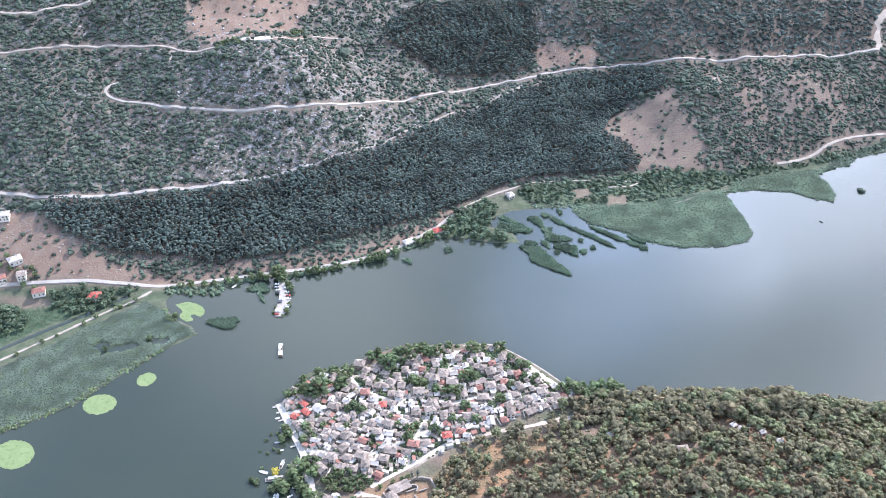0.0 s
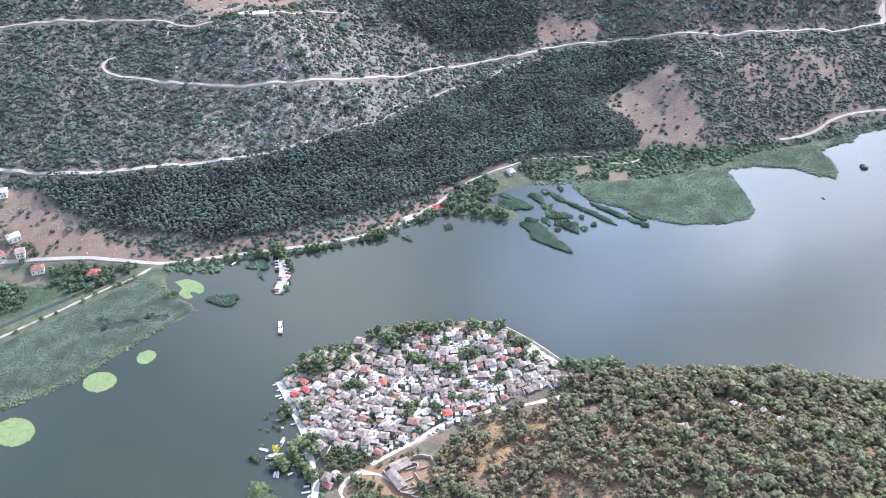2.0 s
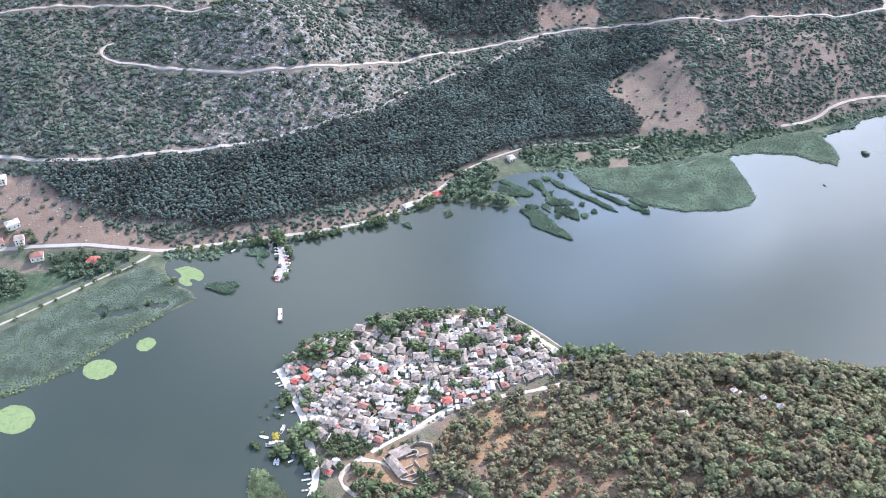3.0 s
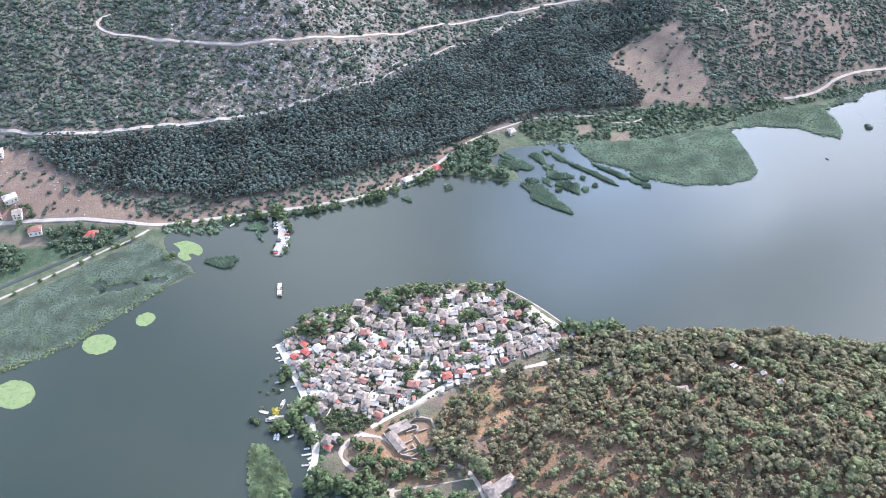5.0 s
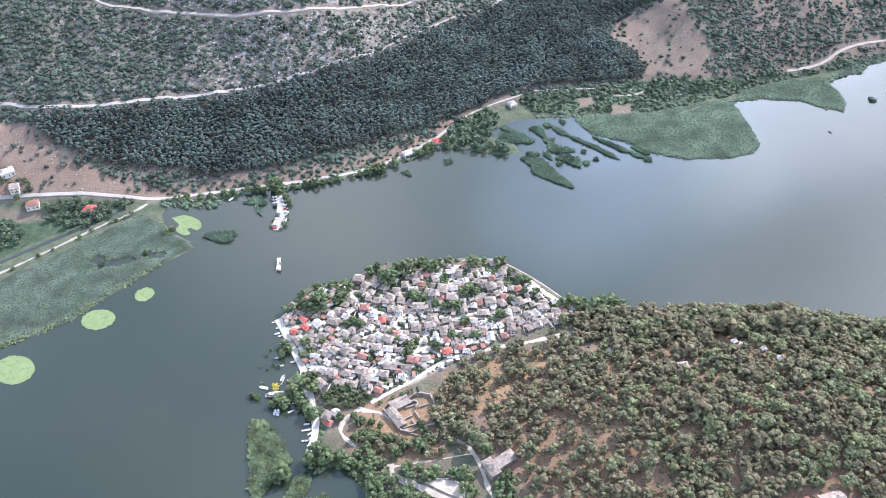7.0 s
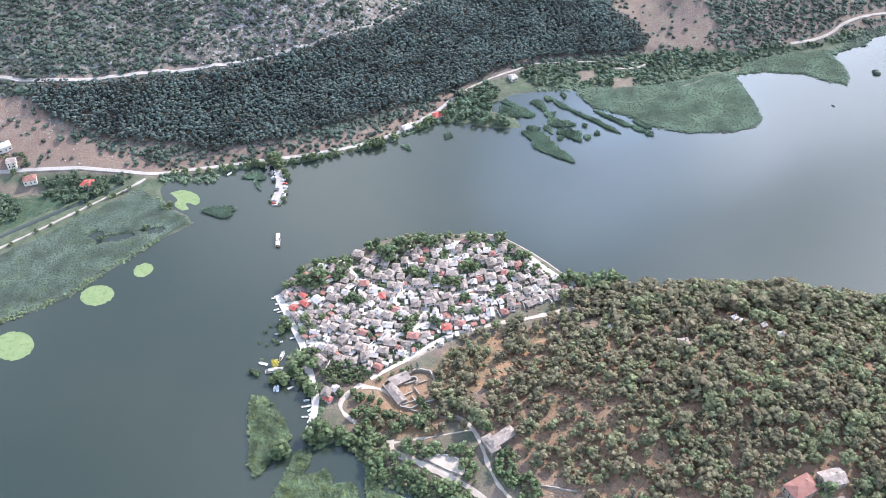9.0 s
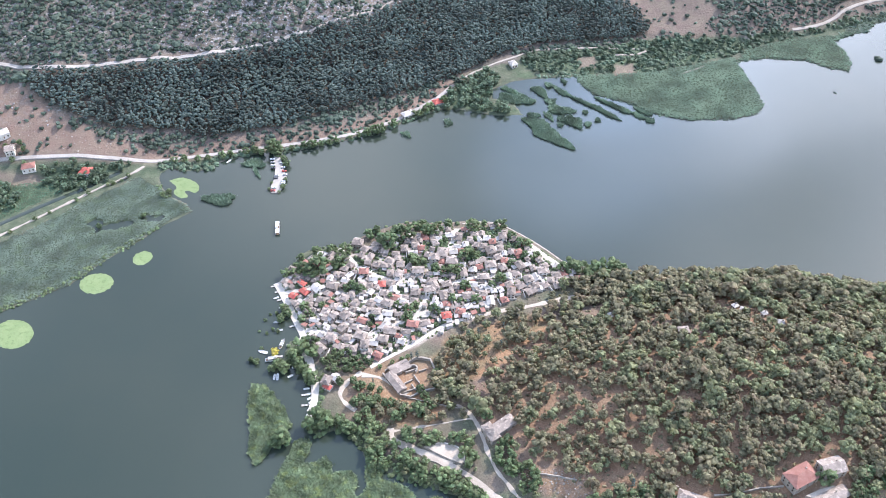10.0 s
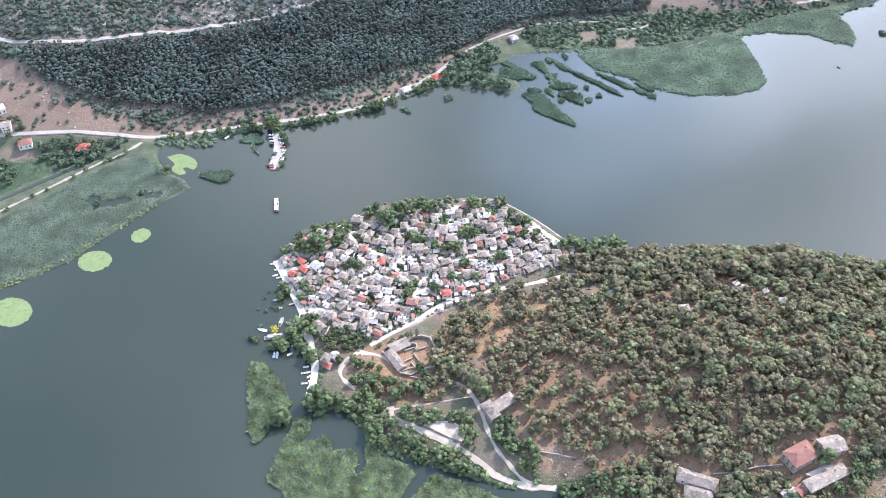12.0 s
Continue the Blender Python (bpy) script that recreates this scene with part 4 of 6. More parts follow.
def crown_shape(clumps, leaves, wide=0.5, low=0.25, top=1.0, round_=0.5, puff=1.0):
    """Uneven clumps of foliage round the limbs, covered with leaf sprays, for a tree of height 1."""
    V = []
    mid, half = (low + top) / 2, (top - low) / 2
    for i in range(clumps):
        a, k = i * 2.399 + rng.uniform(-0.5, 0.5), (i + 0.5) / clumps
        h = low + 0.1 + (top - low - 0.16) * k
        reach = wide * max(0.12, (1 - abs((h - mid) / half) ** 2 * round_ - (1 - round_) * max(0, (h - low) / (top - low)) * 0.75)) * rng.uniform(0.4, 0.95)
        r = wide * rng.uniform(0.22, 0.40) * puff * (1.3 if clumps < 10 else 1.0 if clumps < 20 else 0.8)
        V.append(lump(r, (reach * math.cos(a), reach * math.sin(a), h - wide * 0.1), 0.7, 0.42))
    V = np.vstack(V)
    F = np.vstack([ICO_F + 12 * i for i in range(clumps)])
    if not leaves:
        return V, F
    W = sprays(V, leaves, 0.13 * wide * (60 / max(leaves, 60)) ** 0.5 * 1.5)
    return np.vstack((V, W)), np.vstack((F, len(V) + np.arange(len(W)).reshape(-1, 3)))


def bush_shape(clumps):
    """A low bush of a few uneven clumps, about 1 wide."""
    V = [lump(rng.uniform(0.34, 0.52), (rng.normal(0, 0.17), rng.normal(0, 0.17), rng.uniform(0.05, 0.24)), 0.72, 0.3) for _ in range(clumps)]
    return np.vstack(V), np.vstack([ICO_F + 12 * i for i in range(clumps)])


def trunk_shape(r=0.03, h=0.7, limbs=4, side=6):
    """A tapered trunk with limbs for a tree of height 1."""
    V, F, n = [], [], 0

    def tube(a, b, ra, rb, n):
        a, b = np.array(a), np.array(b)
        d = (b - a) / np.linalg.norm(b - a)
        u = np.cross(d, (0.3, 0.9, 0.2))
        u /= np.linalg.norm(u)
        w = np.cross(d, u)
        ang = np.arange(side) * 2 * math.pi / side
        ring = np.cos(ang)[:, None] * u + np.sin(ang)[:, None] * w
        V.extend((a + ring * ra, b + ring * rb))
        F.append(np.array([(n + i, n + (i + 1) % side, n + side + (i + 1) % side, n + side + i) for i in range(side)]))
        return n + 2 * side
    n = tube((0, 0, -0.06), (0.01, 0.0, h * 0.5), r * 1.25, r * 0.8, n)
    n = tube((0.01, 0, h * 0.5), (0.0, 0.015, h), r * 0.8, r * 0.35, n)
    for i in range(limbs):
        a, z = i * 2.4, h * (0.5 + 0.12 * i)
        n = tube((0, 0, z), (0.24 * math.cos(a), 0.24 * math.sin(a), z + 0.16), r * 0.45, r * 0.15, n)
    return np.vstack(V), np.vstack(F)


def scatter(name, shapes, P, S, material, label, category):
    """Many small shapes joined into one object of kind stuff. P: places, S: sizes."""
    VV, FF, n = [], [], 0
    pick = rng.integers(len(shapes), size=len(P))
    turn = rng.uniform(0, 2 * math.pi, len(P))
    tall = rng.uniform(0.9, 1.12, len(P))
    for k, (V, F) in enumerate(shapes):
        i = np.nonzero(pick == k)[0]
        if not len(i):
            continue
        c, s = np.cos(turn[i])[:, None], np.sin(turn[i])[:, None]
        W = np.stack((V[:, 0] * c - V[:, 1] * s, V[:, 0] * s + V[:, 1] * c, V[:, 2] * tall[i][:, None]), -1) * S[i][:, None, None] + P[i][:, None, :]
        VV.append(W.reshape(-1, 3))
        FF.append((F[None] + (np.arange(len(i)) * len(V))[:, None, None]).reshape(-1, F.shape[1]) + n)
        n += len(i) * len(V)
    ob = new(name, mesh_of(name, np.vstack(VV), np.vstack(FF), material))
    return tagged(ob, label, category, kind="stuff")


def sprinkle(poly, gap, jitter=0.45, keep=1.0, ragged=0.0):
    """Uneven points inside an outline."""
    a = np.array(poly)
    lo, hi = a.min(0), a.max(0)
    gx, gy = np.meshgrid(np.arange(lo[0], hi[0] + gap, gap), np.arange(lo[1], hi[1] + gap, gap * 0.87))
    gx[1::2] += gap / 2
    p = np.stack((gx.ravel(), gy.ravel()), 1) + rng.uniform(-jitter, jitter, (gx.size, 2)) * gap
    return p[(inside(p[:, 0], p[:, 1], poly) > ragged * (waves(p[:, 0], p[:, 1], 9, 4.0) + rng.normal(0, 0.4, len(p)))) & (rng.random(len(p)) < keep)]


def off_lines(p, lines, gap):
    for line in lines:
        p = p[line_distance(p[:, 0], p[:, 1], line) > gap]
    return p


def on_ground(p, sink=0.0):
    return np.column_stack((p, height(p[:, 0], p[:, 1]) - sink))


def smooth_line(line, step):
    """A line in plan, rounded and cut into even steps."""
    p = np.array(line, float)
    for _ in range(2):
        q = np.empty((2 * len(p) - 2, 2))
        q[0::2], q[1::2] = 0.75 * p[:-1] + 0.25 * p[1:], 0.25 * p[:-1] + 0.75 * p[1:]
        p = np.vstack((p[:1], q, p[-1:]))
    s = np.r_[0, np.cumsum(np.hypot(*np.diff(p, axis=0).T))]
    k = np.linspace(0, s[-1], max(2, int(s[-1] / step)))
    return np.column_stack((np.interp(k, s, p[:, 0]), np.interp(k, s, p[:, 1])))


def strip(name, line, width, material, label, category="road", lift=0.35, ragged=0.0, kind="structure", thick=1.2, shoulder=0.25):
    """A road or path laid on the ground, with edges that go down into it."""
    p = smooth_line(line, 3.0)
    d = np.gradient(p, axis=0)
    d /= np.hypot(d[:, 0], d[:, 1])[:, None] + 1e-9
    side = np.column_stack((-d[:, 1], d[:, 0]))
    w = width / 2 + ragged * (waves(p[:, 0], p[:, 1], 5, 1.0) + rng.uniform(-0.5, 0.5, len(p)))
    ring = []
    mid = height(p[:, 0], p[:, 1])
    for k, dz in ((-1, -thick), (-1, 0), (0, 0.06), (1, 0), (1, -thick)):
        q = p + side * ((w + (shoulder if dz < 0 else 0.0)) * k)[:, None]
        z = np.maximum(mid * 0.5 + height(q[:, 0], q[:, 1]) * 0.5, 0.3) + lift + dz
        ring.append(np.column_stack((q, z)))
    V = np.stack(ring, 1).reshape(-1, 3)
    F = [(5 * i + j, 5 * i + 5 + j, 5 * i + 6 + j, 5 * i + 1 + j) for i in range(len(p) - 1) for j in range(4)]
    ob = new(name, mesh_of(name, V, np.array(F)[:, ::-1], material))
    return tagged(ob, label, category, kind=kind)


# ---- ground and lake ----
def axis(lo, hi, step, far_lo, far_hi):
    a = list(np.arange(lo, hi + step / 2, step))
    g = step
    while a[-1] < far_hi:
        g *= 1.25
        a.append(a[-1] + g)
    g = step
    while a[0] > far_lo:
        g *= 1.25
        a.insert(0, a[0] - g)
    return np.array(a)


GX, GY = axis(-480, 480, 3.2, -7000, 7000), axis(284, 1130, 3.2, -6000, 7000)
LANES = [SHORE_ROAD[:19], LOWER_ROAD[:8], UPPER_ROAD, HILLTOP_ROAD, WEST_TRACK, EAST_ROAD, COVE_ROAD, LEVEE, COVE_TRACK, COVE_STRAND]
PATHS = [QUAY, VILLAGE_STREET, HILL_WALK, LANE_A, LANE_B, LANE_C, LANE_D, LANE_E, WEST_PATH, RUIN_PATH, GATE_PATH, HOUSE_PATH, CLOISTER_PATH]
HOUSES = NORTHWEST + NORTH + NORTHEAST + EAST + SOUTHEAST + SOUTH + SOUTHWEST


def soft(x, y, poly, edge=4.0, ragged=5.0):
    return spread(inside(x, y, poly) + ragged * waves(x, y, 7, 5.0), -edge, edge)


def build_ground():
    X, Y = np.meshgrid(GX, GY)
    x, y = X.ravel(), Y.ravel()
    Z = height(x, y)
    nx, ny = len(GX), len(GY)
    i = (np.arange(ny - 1)[:, None] * nx + np.arange(nx - 1)).ravel()
    me = mesh_of("ground", np.column_stack((x, y, Z)), np.column_stack((i, i + 1, i + nx + 1, i + nx)), GROUND, True)
    main = inside(x, y, MAINLAND) > 0
    isle = ~main
    earth = np.maximum.reduce([soft(x, y, BARE_TOP), soft(x, y, BARE_SLOPE), soft(x, y, RED_BANK), soft(x, y, RED_EARTH, 2, 2), 0.75 * soft(x, y, DRY_HILL)])
    earth = np.maximum(earth, np.where(isle & (hill(x, y) > 4), 0.55 + 0.3 * waves(x, y, 11, 8), 0))
    green = np.maximum.reduce([soft(x, y, GREEN_FIELD, 2, 1), soft(x, y, MARSH_REEDS), soft(x, y, COVE_REEDS), soft(x, y, FAR_REEDS), soft(x, y, FAR_BANK), soft(x, y, COVE_GROVE), soft(x, y, SHORE_GROVE), soft(x, y, FARM_GROVE), 0.85 * soft(x, y, FARM_LAND, 2, 1), 0.8 * soft(x, y, COVE_FIELDS)])
    earth = np.maximum(earth, np.where(main & (x > 180) & (slopes(x, y) > 3), 0.45 + 0.35 * waves(x, y, 33, 2.0), 0))
    green = np.maximum(green, np.where(main & (slopes(x, y) < 1.2), 0.75 + 0.2 * waves(x, y, 9, 1.0), 0))
    bank = np.where(main & (x < 15), 1 - spread(line_distance(x, y, SHORE_ROAD[:18]), 10, 22), 0) * (np.interp(x, [p[0] for p in SHORE_ROAD[:18]], [p[1] for p in SHORE_ROAD[:18]]) < y + 1)
    earth, green = np.maximum(earth, 0.9 * bank), green * (1 - bank)
    flat_isle = isle & (hill(x, y) < 5)
    green = np.maximum(green, np.where(flat_isle, 0.35 + 0.4 * waves(x, y, 12, 2.0), 0))
    earth = np.maximum(earth, np.where(flat_isle, 0.6, 0))
    green = np.maximum(green, soft(x, y, COVE_LAWN, 2, 1))
    town = soft(x, y, VILLAGE, 2, 1)
    garden = spread(waves(x, y, 8, 3.0), -0.2, 0.2)
    green = np.where(town > 0.5, 0.9 * garden, green)
    pave = town * (1 - garden) * 0.95
    pave = np.maximum.reduce([pave, 0.8 * soft(x, y, UPPER_QUARRY, 1.5, 1), 0.8 * soft(x, y, COVE_CLEARING, 1.5, 1), 0.8 * soft(x, y, BEND_CUT, 1.5, 1), 0.7 * soft(x, y, ROAD_CUT, 1.5, 1), soft(x, y, COURTYARD, 1.5, 0.5), soft(x, y, PLAZA, 1.5, 0.5)])
    earth = np.maximum(earth, 0.8 * soft(x, y, KNOLL_TERRACE, 3, 2))
    verge = np.min([line_distance(x, y, r) for r in LANES[:7]], axis=0)
    dry = np.maximum.reduce([soft(x, y, DRY_MEADOW), 0.7 * soft(x, y, HILL_CLEARING, 2, 2), 0.45 * (1 - spread(verge, 3.5, 7)), 0.9 * soft(x, y, HAY_FIELD, 2, 1), *[0.8 * soft(x, y, plot, 2, 2) for plot in DRY_PLOTS], 0.1 * soft(x, y, STONE_SLOPE)])
    wood = np.maximum.reduce([soft(x, y, PINE_WOOD), soft(x, y, UPPER_WOOD), 0.5 * soft(x, y, EAST_SCRUB), np.where(isle, 0.45 * spread(hill(x, y), 6, 14), 0)])
    rock = np.where(main, spread(slopes(x, y), 14, 30), 0) * (1 - 0.8 * wood) * (1 - 0.7 * earth) * (1 - dry)
    knoll = np.exp(-((x + 165) / 150) ** 4 - ((y - 885) / 95) ** 4)
    rock = rock * np.maximum(knoll, np.where(x > 150, 0.25, 0.55))
    rock = np.maximum(rock, 0.3 * soft(x, y, STONE_SLOPE))
    shore = inside(x, y, ISLAND)
    green = np.where((shore > -2) & (shore < 9) & (town < 0.5), np.where((y > 540) & (x > -70), 0.25 + 0.4 * waves(x, y, 6, 1.0), 0.8), green)
    rust = np.where(isle, np.maximum(0.75 * spread(hill(x, y), 4, 9), np.maximum(soft(x, y, RED_EARTH, 2, 2), np.maximum(soft(x, y, DRY_HILL, 3, 3), 0.8 * soft(x, y, STONE_SLOPE)))), 0) * (1 - town)
    court = np.exp(-((x + 34) / 34) ** 4 - ((y - 414) / 26) ** 4) * isle
    rust, green = np.maximum(rust, 0.85 * court), green * (1 - 0.85 * court)
    wood = np.where(isle, wood * 0.5, wood)
    at = me.attributes.new("rust", "FLOAT", "POINT")
    at.data.foreach_set("value", np.clip(rust, 0, 1).astype(np.float32))
    for name, cols in (("cover", (earth, green, pave)), ("cover_b", (rock, wood, dry))):
        at = me.attributes.new(name, "FLOAT_COLOR", "POINT")
        at.data.foreach_set("color", np.column_stack((*[np.clip(c, 0, 1) for c in cols], np.ones(len(x)))).astype(np.float32).ravel())
    tagged(new("ground", me), "dry stony lake shore and hillsides with scrub", "ground", kind="structure")


build_ground()
def build_lake():
    """The lake's surface; ruffled by wind in patches, calm elsewhere."""
    ax, ay = axis(-480, 560, 6.0, -7000, 7000), axis(284, 930, 6.0, -6000, 1200)
    X, Y = np.meshgrid(ax, ay)
    x, y = X.ravel(), Y.ravel()
    i = (np.arange(len(ay) - 1)[:, None] * len(ax) + np.arange(len(ax) - 1)).ravel()
    me = mesh_of("water", np.column_stack((x, y, 0 * x)), np.column_stack((i, i + 1, i + len(ax) + 1, i + len(ax))), WATER, True)
    wind = 0.4 * spread(x, 600, 1100)
    for outline, edge, force in RUFFLED:
        d = inside(x, y, outline) + 0.35 * edge * waves(x, y, 34, edge)
        wind = 1 - (1 - wind) * (1 - force * spread(d, -edge, edge))
    at = me.attributes.new("wind", "FLOAT", "POINT")
    at.data.foreach_set("value", np.clip(0.06 * spread(x, -150, 200) + wind, 0, 1).astype(np.float32))
    return new("water", me)


lake = build_lake()
tagged(lake, "calm grey-green lake with wind-ruffled patches", "lake", kind="structure")

# ---- roads and paths ----
strip("road", SHORE_ROAD[:18], 4.2, ASPHALT, "pale asphalt road along the lake shore")
strip("road", SHORE_ROAD[17:], 2.0, DUST, "sandy lane through the groves of the cove", ragged=0.3)
strip("road", LOWER_ROAD[:11], 4.2, ASPHALT, "pale asphalt road across the lower hillside")
strip("road", LOWER_ROAD[10:], 2.2, DUST, "narrow hillside road half hidden by trees", ragged=0.3)
strip("road", UPPER_ROAD, 2.9, ASPHALT, "pale hillside road below the rocky knoll", lift=0.5)
strip("road", HILLTOP_ROAD, 2.6, DUST, "dusty road winding up to the hilltop", lift=0.5)
strip("road", WEST_TRACK, 3.8, DUST, "dusty track high on the slope", lift=0.5)
strip("road", EAST_ROAD, 9.0, DUST, "wide graded gravel road climbing the slope", lift=0.6, ragged=0.8)
strip("road", COVE_ROAD, 3.4, DUST, "sandy track behind the reed cove", ragged=0.5)
for lane, w in ((COVE_TRACK, 3.0), (COVE_STRAND, 2.0)):
    strip("path", lane, w, DUST, "sandy track between the plots of the cove", "path", 0.35, 0.6)
strip("water", CANAL, 4.5, WATER, "dark drainage canal beside the levee", "canal", 0.12)
strip("path", LEVEE, 2.4, DUST, "dirt track on the levee beside the marsh", "path", 0.5, 0.4)
strip("pavement", QUAY, 6.0, CONCRETE, "pale concrete quay along the village waterfront", "quay", 0.25)
strip("pavement", VILLAGE_STREET[2:], 3.0, CONCRETE, "pale paved street at the village edge", "street", 0.25)
strip("pavement", NORTH_QUAY, 1.5, DUST, "narrow waterside walk along the north shore", "quay", 0.2, 0.3, shoulder=0.2)
for lane in (LANE_A, LANE_B, LANE_C, LANE_D, LANE_E):
    strip("pavement", lane, 3.6, CONCRETE, "narrow paved village lane between houses", "lane", 0.2, 0.3)
for lane, w in ((HILL_WALK, 3.5), (WEST_PATH, 3.4), (RUIN_PATH, 3.0), (GATE_PATH, 5.0), (HOUSE_PATH, 2.4), (CLOISTER_PATH, 1.5)):
    strip("path", lane, w, PALE_DUST, "sun-bleached footpath on the wooded island hill", "path", 0.2, 0.7)


# ---- woods, scrub, reeds ----
PINES_FAR = [crown_shape(5, 8, 0.36, 0.22, 1.0, 0.55, 1.15) for _ in range(8)]
BUSHES = [bush_shape(1 + i % 2) for i in range(8)]
HILL_TREES = [crown_shape(13, 84, 0.54, 0.28, 1.0, 0.75) for _ in range(12)]
ROUND_TREES = [crown_shape(11, 80, 0.54, 0.10, 1.0, 0.85) for _ in range(8)]
BOULDERS = [(lump(0.6, (0, 0, 0), 0.6, 0.35), ICO_F) for _ in range(6)]


def wood(name, poly, gap, low, high, shapes, material, label, category="woodland", keep=1.0, clear=4.2):
    p = off_lines(sprinkle(poly, gap, keep=keep, ragged=4.0 if gap > 4.2 and category == "woodland" and name != "grove" else 0.0), LANES + PATHS, clear)
    p = p[np.maximum.reduce([inside(p[:, 0], p[:, 1], clear_plot) for clear_plot in (PLAZA, COVE_LAWN, *DRY_PLOTS)]) < 0.5 * waves(p[:, 0], p[:, 1], 5, 2.0)]
    s = rng.uniform(low, high, len(p))
    return scatter(name, shapes, on_ground(p, 0.3), s, material, label, category)


# The three far woods share the haze-tinted needle colour.
wood("pine_wood", PINE_WOOD, 4.0, 6.2, 8.6, PINES_FAR, HAZY_PINE, "dense dark pine wood on the slope above the shore", keep=0.97, clear=3.4)
wood("pine_wood", UPPER_WOOD, 4.8, 6.5, 10, PINES_FAR, HAZY_PINE, "dark pine wood in the hollow above the road")
wood("scrub_wood", EAST_SCRUB, 5.0, 4.5, 8, PINES_FAR + BUSHES, HAZY_PINE, "dense scrub oak wood tinted haze blue high on the slope", keep=0.9)
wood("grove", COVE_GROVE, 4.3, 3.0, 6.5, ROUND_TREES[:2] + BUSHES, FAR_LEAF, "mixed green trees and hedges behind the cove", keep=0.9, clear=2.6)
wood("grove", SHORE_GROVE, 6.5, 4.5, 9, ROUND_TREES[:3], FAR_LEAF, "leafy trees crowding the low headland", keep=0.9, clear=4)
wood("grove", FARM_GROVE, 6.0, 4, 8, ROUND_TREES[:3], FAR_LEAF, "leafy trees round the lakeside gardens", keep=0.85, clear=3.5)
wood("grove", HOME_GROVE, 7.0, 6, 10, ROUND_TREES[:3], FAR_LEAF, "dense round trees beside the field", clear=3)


def scrub_field():
    area = [(-520, 650), (-262, 690), (-60, 740), (60, 840), (250, 845), (440, 860), (620, 930), (680, 1230), (-640, 1130)]
    p = off_lines(sprinkle(area, 3.7), LANES, 3.4)
    x, y = p.T
    bare = np.maximum.reduce([soft(x, y, BARE_TOP), soft(x, y, BARE_SLOPE), soft(x, y, DRY_MEADOW), soft(x, y, RED_BANK)])
    out = np.minimum.reduce([-inside(x, y, w) for w in (PINE_WOOD, UPPER_WOOD, EAST_SCRUB, COVE_GROVE, COVE_FIELDS, GREEN_FIELD)])
    thick = 0.76 - 0.10 * np.exp(-((x + 165) / 150) ** 4 - ((y - 885) / 95) ** 4) + 0.26 * waves(x, y, 30, 6.0) + 0.2 * (x < -250) + 0.22 * (x > 180) * np.sin(x / 38 + y / 52) - 0.04 * (x > 180)
    p = p[(rng.random(len(p)) < np.where(bare > 0.4, 0.10, thick)) & (out > 1) & (slopes(x, y) > 1.5)]
    scatter("scrub", BUSHES, on_ground(p, 0.1), rng.gamma(4, 0.62, len(p)) + 1.9, SCRUB, "low dark evergreen bushes dotting the stony slopes", "scrub")
    q = off_lines(sprinkle(area, 4.2), LANES, 3.4)
    x, y = q.T
    out = np.minimum.reduce([-inside(x, y, w) for w in (PINE_WOOD, UPPER_WOOD, EAST_SCRUB, COVE_GROVE, COVE_FIELDS, DRY_MEADOW, GREEN_FIELD)])
    q = q[(out > 1) & (slopes(x, y) > 14) & (rng.random(len(q)) < 0.75 * np.exp(-((x + 165) / 150) ** 4 - ((y - 885) / 95) ** 4) + 0.08)]
    scatter("rocks", BOULDERS, on_ground(q, 0.2), rng.gamma(4, 0.3, len(q)) + 0.7, LIMESTONE, "pale limestone outcrops between the bushes", "rocks")


scrub_field()
for poly, gap, words in ((BARE_SLOPE, 5.0, "grey rubble on the reddish bare slope"), (STONE_SLOPE, 2.0, "broken pale stone on the island slope"), (RED_BANK, 6.0, "loose stones on the reddish road bank")):
    q = off_lines(sprinkle(poly, gap, 0.5, 0.7), LANES + PATHS, 3)
    scatter("rocks", BOULDERS, on_ground(q, 0.15), rng.gamma(3, 0.17, len(q)) + 0.3, RUBBLE, words, "rocks")


def tuft(n=9, tall=0.9):
    """Leaning blades of one reed tuft."""
    V = []
    for i in range(n):
        a, r, b = rng.uniform(0, 2 * math.pi), rng.uniform(0.0, 0.8), rng.uniform(0, 2 * math.pi)
        c, w = np.array((r * math.cos(a), r * math.sin(a), 0.15)), rng.uniform(0.22, 0.36)
        u, lean = np.array((math.cos(b), math.sin(b), 0)), np.array((-math.sin(b), math.cos(b), 0)) * rng.uniform(0.5, 1.0)
        V.append(np.array((c - u * w, c + u * w, c + lean + (0, 0, tall * rng.uniform(0.5, 1.0)))))
    V = np.vstack(V)
    return V, np.arange(len(V)).reshape(-1, 3)


TUFTS = [tuft(8, 0.38) for _ in range(6)]
TALL_TUFTS = [tuft(9, 1.0) for _ in range(6)]


def reeds(poly, gap, low, high, label, tone=REED, keep=1.0):
    p = sprinkle(poly, gap, 0.5, keep, ragged=1.6)
    p = p[line_distance(p[:, 0], p[:, 1], LEVEE) > 2.0]
    p = p[height(p[:, 0], p[:, 1]) > -0.3]
    z = np.maximum(height(p[:, 0], p[:, 1]), -0.2)
    s = rng.uniform(low, high, len(p))
    return scatter("reeds", TUFTS, np.column_stack((p, z)), s, tone, label, "reeds")


